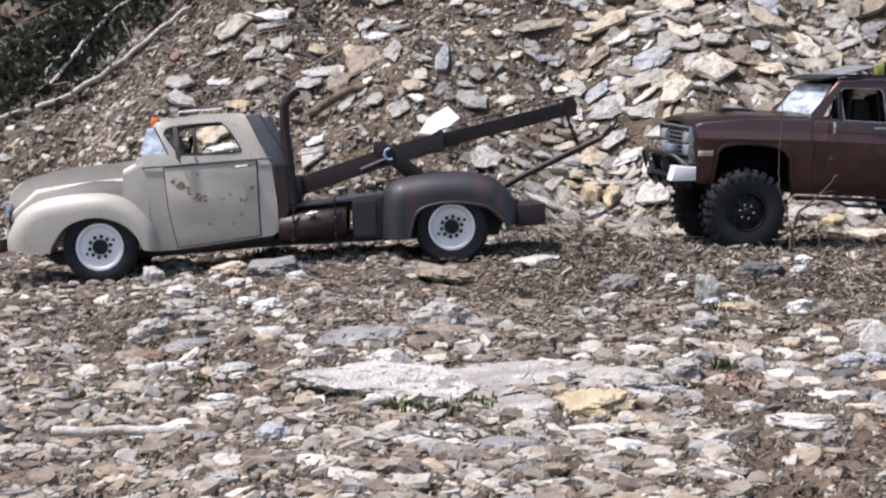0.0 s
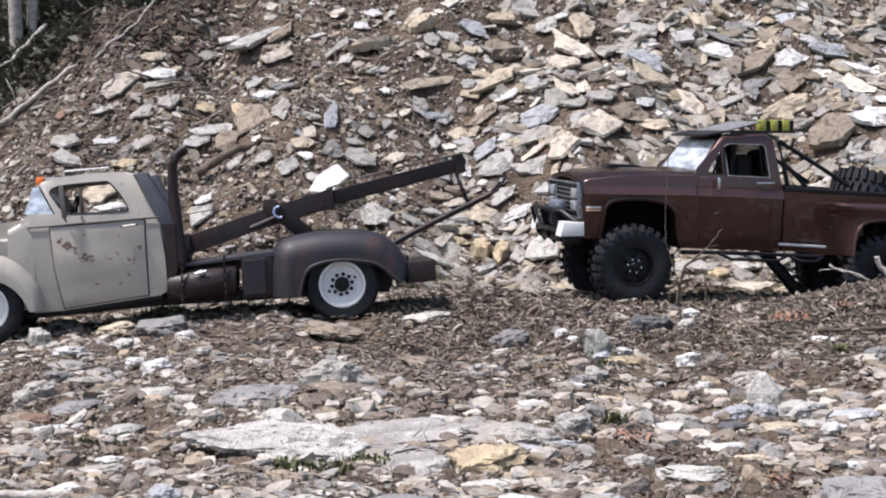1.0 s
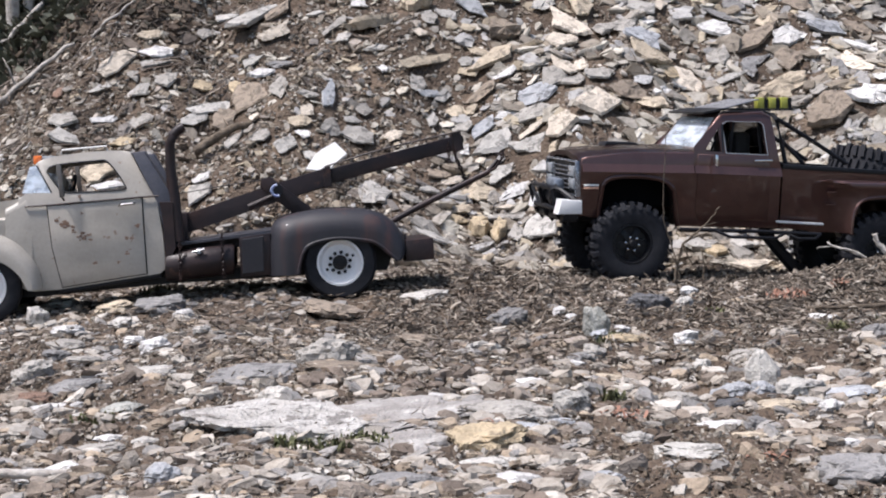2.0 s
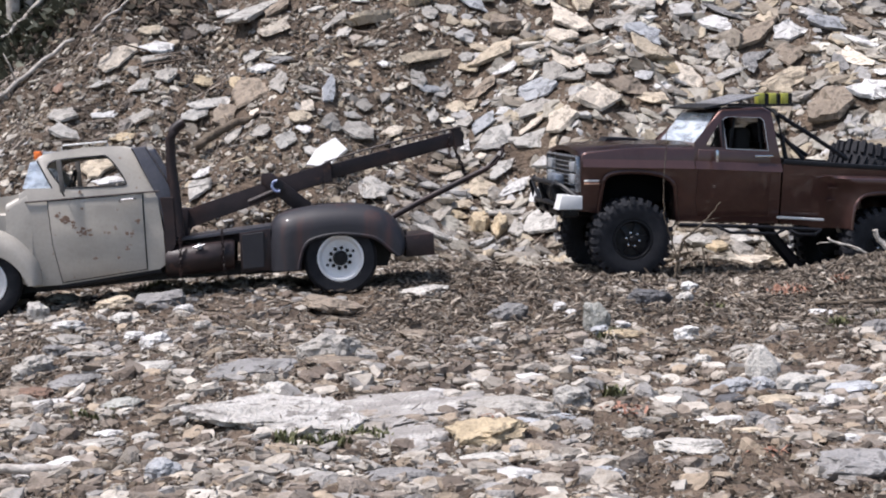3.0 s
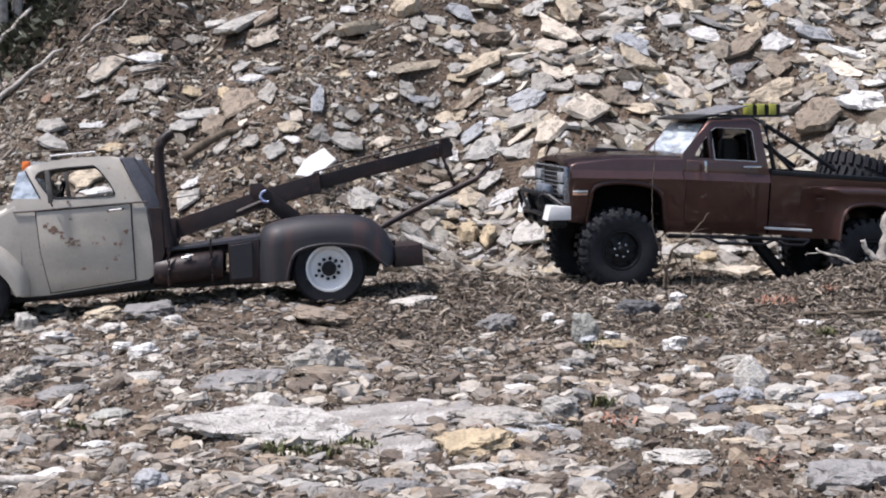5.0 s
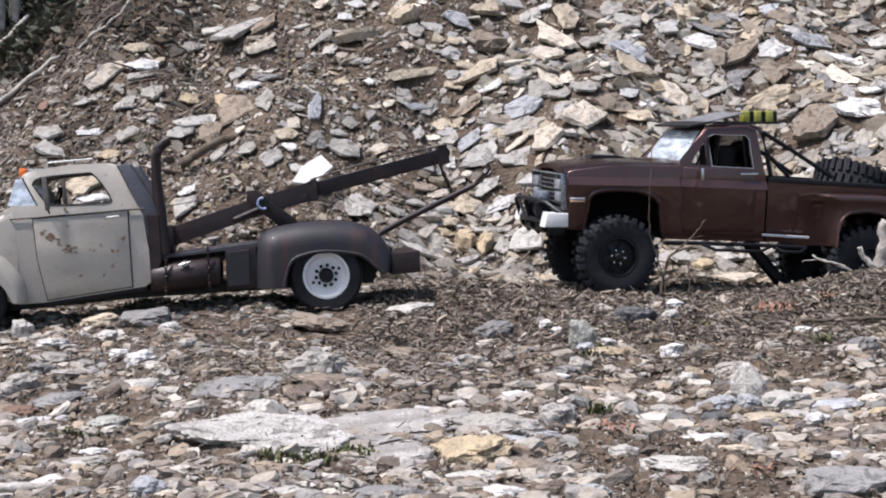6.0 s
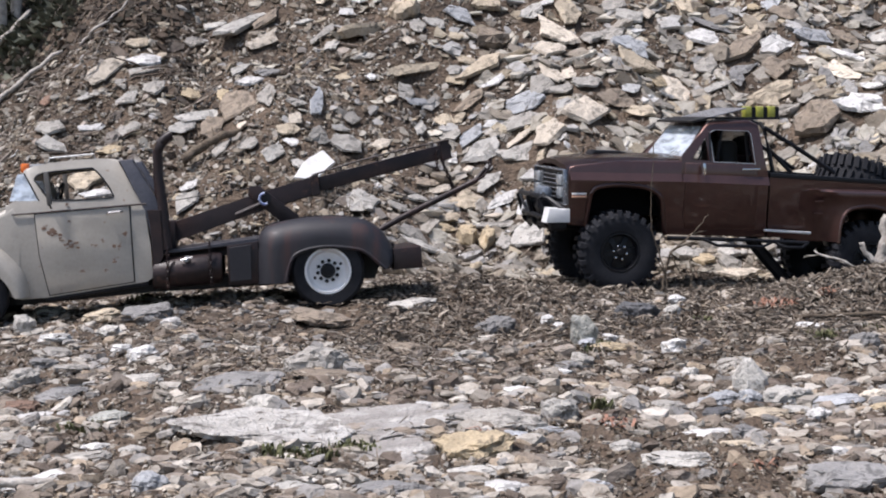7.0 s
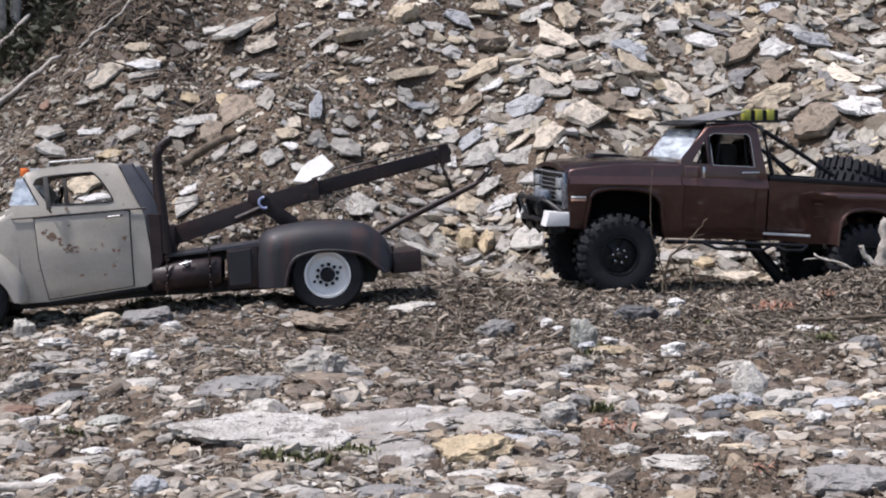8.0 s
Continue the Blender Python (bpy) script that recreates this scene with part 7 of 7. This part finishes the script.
STRAW_MIX = rubble_material("straw", [(0.30, 0.25, 0.20), (0.17, 0.135, 0.105), (0.42, 0.37, 0.31), (0.10, 0.078, 0.06), (0.22, 0.185, 0.15)], scale=200)
slivers("dry_straw", 6000, in_view(1.55, 2.5, 0.03, 0.30), (0.006, 0.022), (0.0006, 0.0016), STRAW_MIX, "short brown straw and bark slivers on the soil", 41)
slivers("dry_straw", 2600, in_view(1.5, 2.4, 0.34, -0.02), (0.006, 0.022), (0.0006, 0.0014), STRAW_MIX, "short brown straw and bark slivers among the gravel", 48)
slivers("dry_straw", 5200, lambda r: (r.uniform(0.36, 0.66), r.gauss(1.94, 0.045)), (0.006, 0.026), (0.0007, 0.0019), STRAW_MIX, "dead grass and bark heaped on the small mound", 46, 0.4)
slivers("dry_straw", 5000, in_view(1.72, 2.30, 0.02, 0.30), (0.006, 0.020), (0.0009, 0.0022), STRAW_MIX, "curled dead grass and bark on the soil", 47, 0.55)
slivers("dry_straw", 2200, in_view(0.95, 1.6, 0.34, 0.30), (0.004, 0.014), (0.0004, 0.0010), STRAW_MIX, "short brown straw and bark slivers on the gravel", 42)
ROOT_MIX = rubble_material("roots", [(0.16, 0.125, 0.10), (0.09, 0.07, 0.055), (0.26, 0.22, 0.185), (0.12, 0.095, 0.075)], scale=120)
slivers("dead_roots", 460, lambda r: (r.uniform(-1.15, -0.35), r.uniform(2.6, 3.2)), (0.03, 0.14), (0.0008, 0.0022), ROOT_MIX, "thin dead roots and twigs on the bank", 43, 0.3, 0.8)
slivers("dead_roots", 260, lambda r: (r.uniform(-0.4, 0.8), r.uniform(2.42, 3.1)), (0.02, 0.08), (0.0006, 0.0014), STRAW_MIX, "thin dead roots and twigs among the slabs", 44, 0.3)
slivers("dead_roots", 60, lambda r: (r.gauss(-0.155, 0.03), r.gauss(2.52, 0.03)), (0.03, 0.09), (0.0006, 0.0014), STRAW_MIX, "tangle of thin dead roots on the bank", 45, 0.5)


# ---- small plants ----
MOSS = material("moss_green", [(0.05, 0.055, 0.025), (0.10, 0.105, 0.045), (0.16, 0.155, 0.07)], scale=150, rough=0.8, bump=0.3, random="island")
NEEDLES = material("orange_needles", [(0.22, 0.105, 0.068), (0.36, 0.19, 0.13)], scale=150, rough=0.7, bump=0.1)
FOLIAGE = material("dark_foliage", [(0.066, 0.069, 0.052), (0.108, 0.112, 0.080), (0.16, 0.156, 0.115)], scale=6, rough=0.6, bump=0.1, fine=60, random="island")
DEAD_LEAF = material("dead_fern", [(0.045, 0.030, 0.016), (0.09, 0.06, 0.034), (0.13, 0.09, 0.05)], scale=8, rough=0.8, bump=0.1, fine=60, random="island")


def tuft(name, x, y, spread_, blades, high, mat, label, category, seed, flat=False):
    r = random.Random(seed)
    vs, fs = [], []
    for _ in range(blades):
        a, q = r.uniform(0, 6.28), r.random() ** 0.6 * spread_
        bx, by = x + math.cos(a) * q, y + math.sin(a) * q * 0.7
        z, h, w = level(bx, by) + (0.008 if flat and y > 1.6 else 0.0), high * r.uniform(0.4, 1.1), r.uniform(0.0006, 0.0016)
        d = r.uniform(0, 6.28)
        lx, ly = math.cos(d) * h * (1.6 if flat else 0.5), math.sin(d) * h * (1.6 if flat else 0.5)
        sx, sy = -math.sin(d) * w, math.cos(d) * w
        o = len(vs)
        vs += [(bx - sx, by - sy, z), (bx + sx, by + sy, z), (bx + lx * 0.5 + sx, by + ly * 0.5 + sy, z + h * 0.75), (bx + lx * 0.5 - sx, by + ly * 0.5 - sy, z + h * 0.75), (bx + lx, by + ly, z + h * (0.6 if flat else 1.0))]
        fs += [(o, o + 1, o + 2, o + 3), (o + 3, o + 2, o + 4)]
    return tagged(link_mesh(name, vs, fs, mat), label, category)


for k, (x, y, s, n, h) in enumerate(((-0.108, 1.213, 0.030, 260, 0.010), (-0.070, 1.236, 0.022, 160, 0.009), (0.157, 1.639, 0.020, 120, 0.010), (-0.381, 2.110, 0.035, 200, 0.012), (0.135, 1.380, 0.010, 60, 0.012),
                                     (-0.40, 1.33, 0.03, 90, 0.008), (0.02, 1.31, 0.012, 60, 0.009), (0.40, 1.72, 0.02, 70, 0.012), (0.29, 1.80, 0.016, 50, 0.011), (0.48, 1.75, 0.03, 120, 0.012), (-0.30, 1.36, 0.025, 80, 0.007))):
    tuft("moss_tuft", x, y, s, n, h, MOSS, "low green tuft of moss and grass between stones", "plant", 60 + k)
for k, (x, y, s, n) in enumerate(((0.382, 1.895, 0.026, 60), (0.137, 1.330, 0.018, 34), (0.223, 1.170, 0.012, 22), (0.447, 1.900, 0.010, 16), (0.03, 1.262, 0.006, 12))):
    tuft("pine_sprig", x, y, s, n, 0.009, NEEDLES, "dead orange pine needles lying on the soil", "needles", 80 + k, True)


def leaf_cloud(r, count, centre, size, leaf):
    """Corners and faces of many small folded leaves within an uneven round space."""
    vs, fs = [], []
    lobes = [(Vector((r.gauss(0, 0.45), r.gauss(0, 0.45), r.gauss(0, 0.35))), r.uniform(0.35, 0.65)) for _ in range(7)]
    for _ in range(count):
        c, k = r.choice(lobes)
        p = c + Vector((r.gauss(0, 1), r.gauss(0, 1), r.gauss(0, 1))).normalized() * k * r.random() ** 0.4
        p = Vector((centre[0] + p.x * size[0], centre[1] + p.y * size[1], centre[2] + p.z * size[2]))
        n = leaf * r.uniform(0.5, 1.3)
        a = Vector((r.gauss(0, 1), r.gauss(0, 1), r.gauss(0, 0.6))).normalized()
        b = a.cross(Vector((r.gauss(0, 1), r.gauss(0, 1), r.gauss(0, 1)))).normalized()
        u = a.cross(b)
        o = len(vs)
        vs += [p[:], (p + a * n * 0.5 + b * n * 0.28 + u * n * 0.1)[:], (p + a * n)[:], (p + a * n * 0.5 - b * n * 0.28 + u * n * 0.1)[:]]
        fs += [(o, o + 1, o + 2), (o, o + 2, o + 3)]
    return vs, fs


def bush(x, y, size, count, leaf, mat, label, seed):
    r = random.Random(seed)
    z = float(height(x, y))
    ob = thing("bush", pose(x, y, z), label, "bush", "bushes behind the bank")
    for _ in range(6):
        a, q = r.uniform(0, 6.28), r.uniform(0.3, 0.8)
        tip_ = (math.cos(a) * size[0] * q, math.sin(a) * size[1] * q, size[2] * r.uniform(0.7, 1.3))
        part("stem", tube([(0, 0, -0.02), (tip_[0] * 0.4, tip_[1] * 0.4, tip_[2] * 0.55), tip_], [0.008, 0.006, 0.002], 6), BARK, ob)
    v, f = leaf_cloud(r, count, (0, 0, size[2] * 0.75), size, leaf)
    leaves = link_mesh("leaves", v, f, mat)
    leaves.parent = ob
    return ob


for k, (x, y, sx, sz, n) in enumerate(((-1.55, 3.75, 0.20, 0.13, 1300), (-1.32, 3.95, 0.20, 0.17, 1300), (-1.80, 4.25, 0.26, 0.18, 1300), (-1.42, 4.45, 0.26, 0.30, 1300), (-0.95, 4.05, 0.26, 0.28, 1500), (-2.10, 3.60, 0.28, 0.24, 1100),
                                       (-0.85, 3.55, 0.16, 0.16, 900), (-1.05, 4.70, 0.40, 0.42, 1700))):
    bush(x, y, (sx, sx, sz), int(n * 4.2), 0.017, FOLIAGE, "dark green leafy bush behind the rubble bank", 200 + k)
bush(-1.22, 3.62, (0.13, 0.10, 0.10), 2000, 0.017, FOLIAGE, "dark green leafy bush behind the rubble bank", 220)
for k, (x, y, sx, sz) in enumerate(((-1.42, 3.50, 0.14, 0.09), (-1.22, 3.30, 0.10, 0.07), (-1.35, 3.70, 0.15, 0.12), (-1.05, 3.15, 0.08, 0.05))):
    bush(x, y, (sx, sx, sz), 420, 0.035, DEAD_LEAF, "brown dead fern beside the rubble bank", 230 + k)
r_ = random.Random(300)
vs, fs = [], []
for _ in range(5200):
    y = r_.uniform(3.2, 5.2)
    x = r_.uniform(-2.4, -0.55)
    if x > -1.12 + 0.9 * (3.6 - y) and y < 3.6:
        continue
    z, n, a = float(level(x, y)) if y < 4.4 else float(height(x, y)), r_.uniform(0.02, 0.05), r_.uniform(0, 6.28)
    o = len(vs)
    c, s = math.cos(a) * n, math.sin(a) * n
    vs += [(x, y, z + 0.005), (x + c * 0.5 - s * 0.3, y + s * 0.5 + c * 0.3, z + r_.uniform(0.01, 0.05)), (x + c, y + s, z + r_.uniform(0.0, 0.06)), (x + c * 0.5 + s * 0.3, y + s * 0.5 - c * 0.3, z + r_.uniform(0.01, 0.05))]
    fs += [(o, o + 1, o + 2), (o, o + 2, o + 3)]
for _ in range(26000):
    x, y = r_.uniform(-1.40, -0.42), r_.uniform(2.55, 3.30)
    beyond = y - 2.72 - 0.85 * (x + 0.90) + 0.04 * patch(31, x * 2.0, y)
    if beyond < 0 or r_.random() > 0.25 + beyond * 6.0:
        continue
    z, n, a = float(level(x, y)), r_.uniform(0.010, 0.030), r_.uniform(0, 6.28)
    o = len(vs)
    c, s = math.cos(a) * n, math.sin(a) * n
    vs += [(x, y, z + 0.002), (x + c * 0.5 - s * 0.3, y + s * 0.5 + c * 0.3, z + r_.uniform(0.004, 0.018)), (x + c, y + s, z + r_.uniform(0.0, 0.024)), (x + c * 0.5 + s * 0.3, y + s * 0.5 - c * 0.3, z + r_.uniform(0.004, 0.018))]
    fs += [(o, o + 1, o + 2), (o, o + 2, o + 3)]
tagged(link_mesh("undergrowth", vs, fs, FOLIAGE), "dark green low undergrowth behind the bank", "undergrowth", kind="stuff")


def tree(x, y, high, seed):
    """A conifer: tapered trunk, drooping limbs, clumps of small needles."""
    r = random.Random(seed)
    z = float(height(x, y)) - 0.1
    ob = thing("conifer_tree", pose(x, y, z), "dark conifer tree with a grey trunk, added behind the bank for shade", "tree", "trees behind the bank")
    part("trunk", tube([(0, 0, 0), (r.gauss(0, 0.03), r.gauss(0, 0.03), high * 0.4), (0, 0, high)], [0.055, 0.042, 0.008], 10), DEADWOOD, ob, "grey trunk", True)
    vs, fs = [], []
    limbs = bmesh.new()
    for k in range(30):
        h = high * (0.16 + 0.8 * k / 30)
        a, n = k * 2.4 + r.uniform(-0.4, 0.4), (high - h) * 0.30 * r.uniform(0.7, 1.2) + 0.1
        e = (math.cos(a) * n, math.sin(a) * n, h - n * 0.25)
        tube([(0, 0, h), (e[0] * 0.5, e[1] * 0.5, h - n * 0.06), e], [0.018, 0.012, 0.004], 5, limbs)
        for s in (0.45, 0.7, 0.95):
            v, f = leaf_cloud(r, 90, (e[0] * s, e[1] * s, h - n * 0.25 * s), (n * 0.28, n * 0.28, n * 0.16), 0.06)
            o = len(vs)
            vs += v
            fs += [tuple(i + o for i in q) for q in f]
    part("limb", limbs, BARK, ob)
    crown = link_mesh("crown", vs, fs, FOLIAGE)
    crown.parent = ob
    return ob


# conifers added to shade and close off the ground behind the bank
for k, (x, y, h) in enumerate(((-2.0, 5.6, 4.2), (-1.1, 6.3, 4.8), (-3.2, 5.2, 4.4), (-0.2, 6.9, 5.0), (-1.95, 5.1, 3.6), (-2.7, 6.6, 5.2), (1.2, 7.2, 5.0), (2.4, 6.6, 4.6))):
    tree(x, y, h, 400 + k)
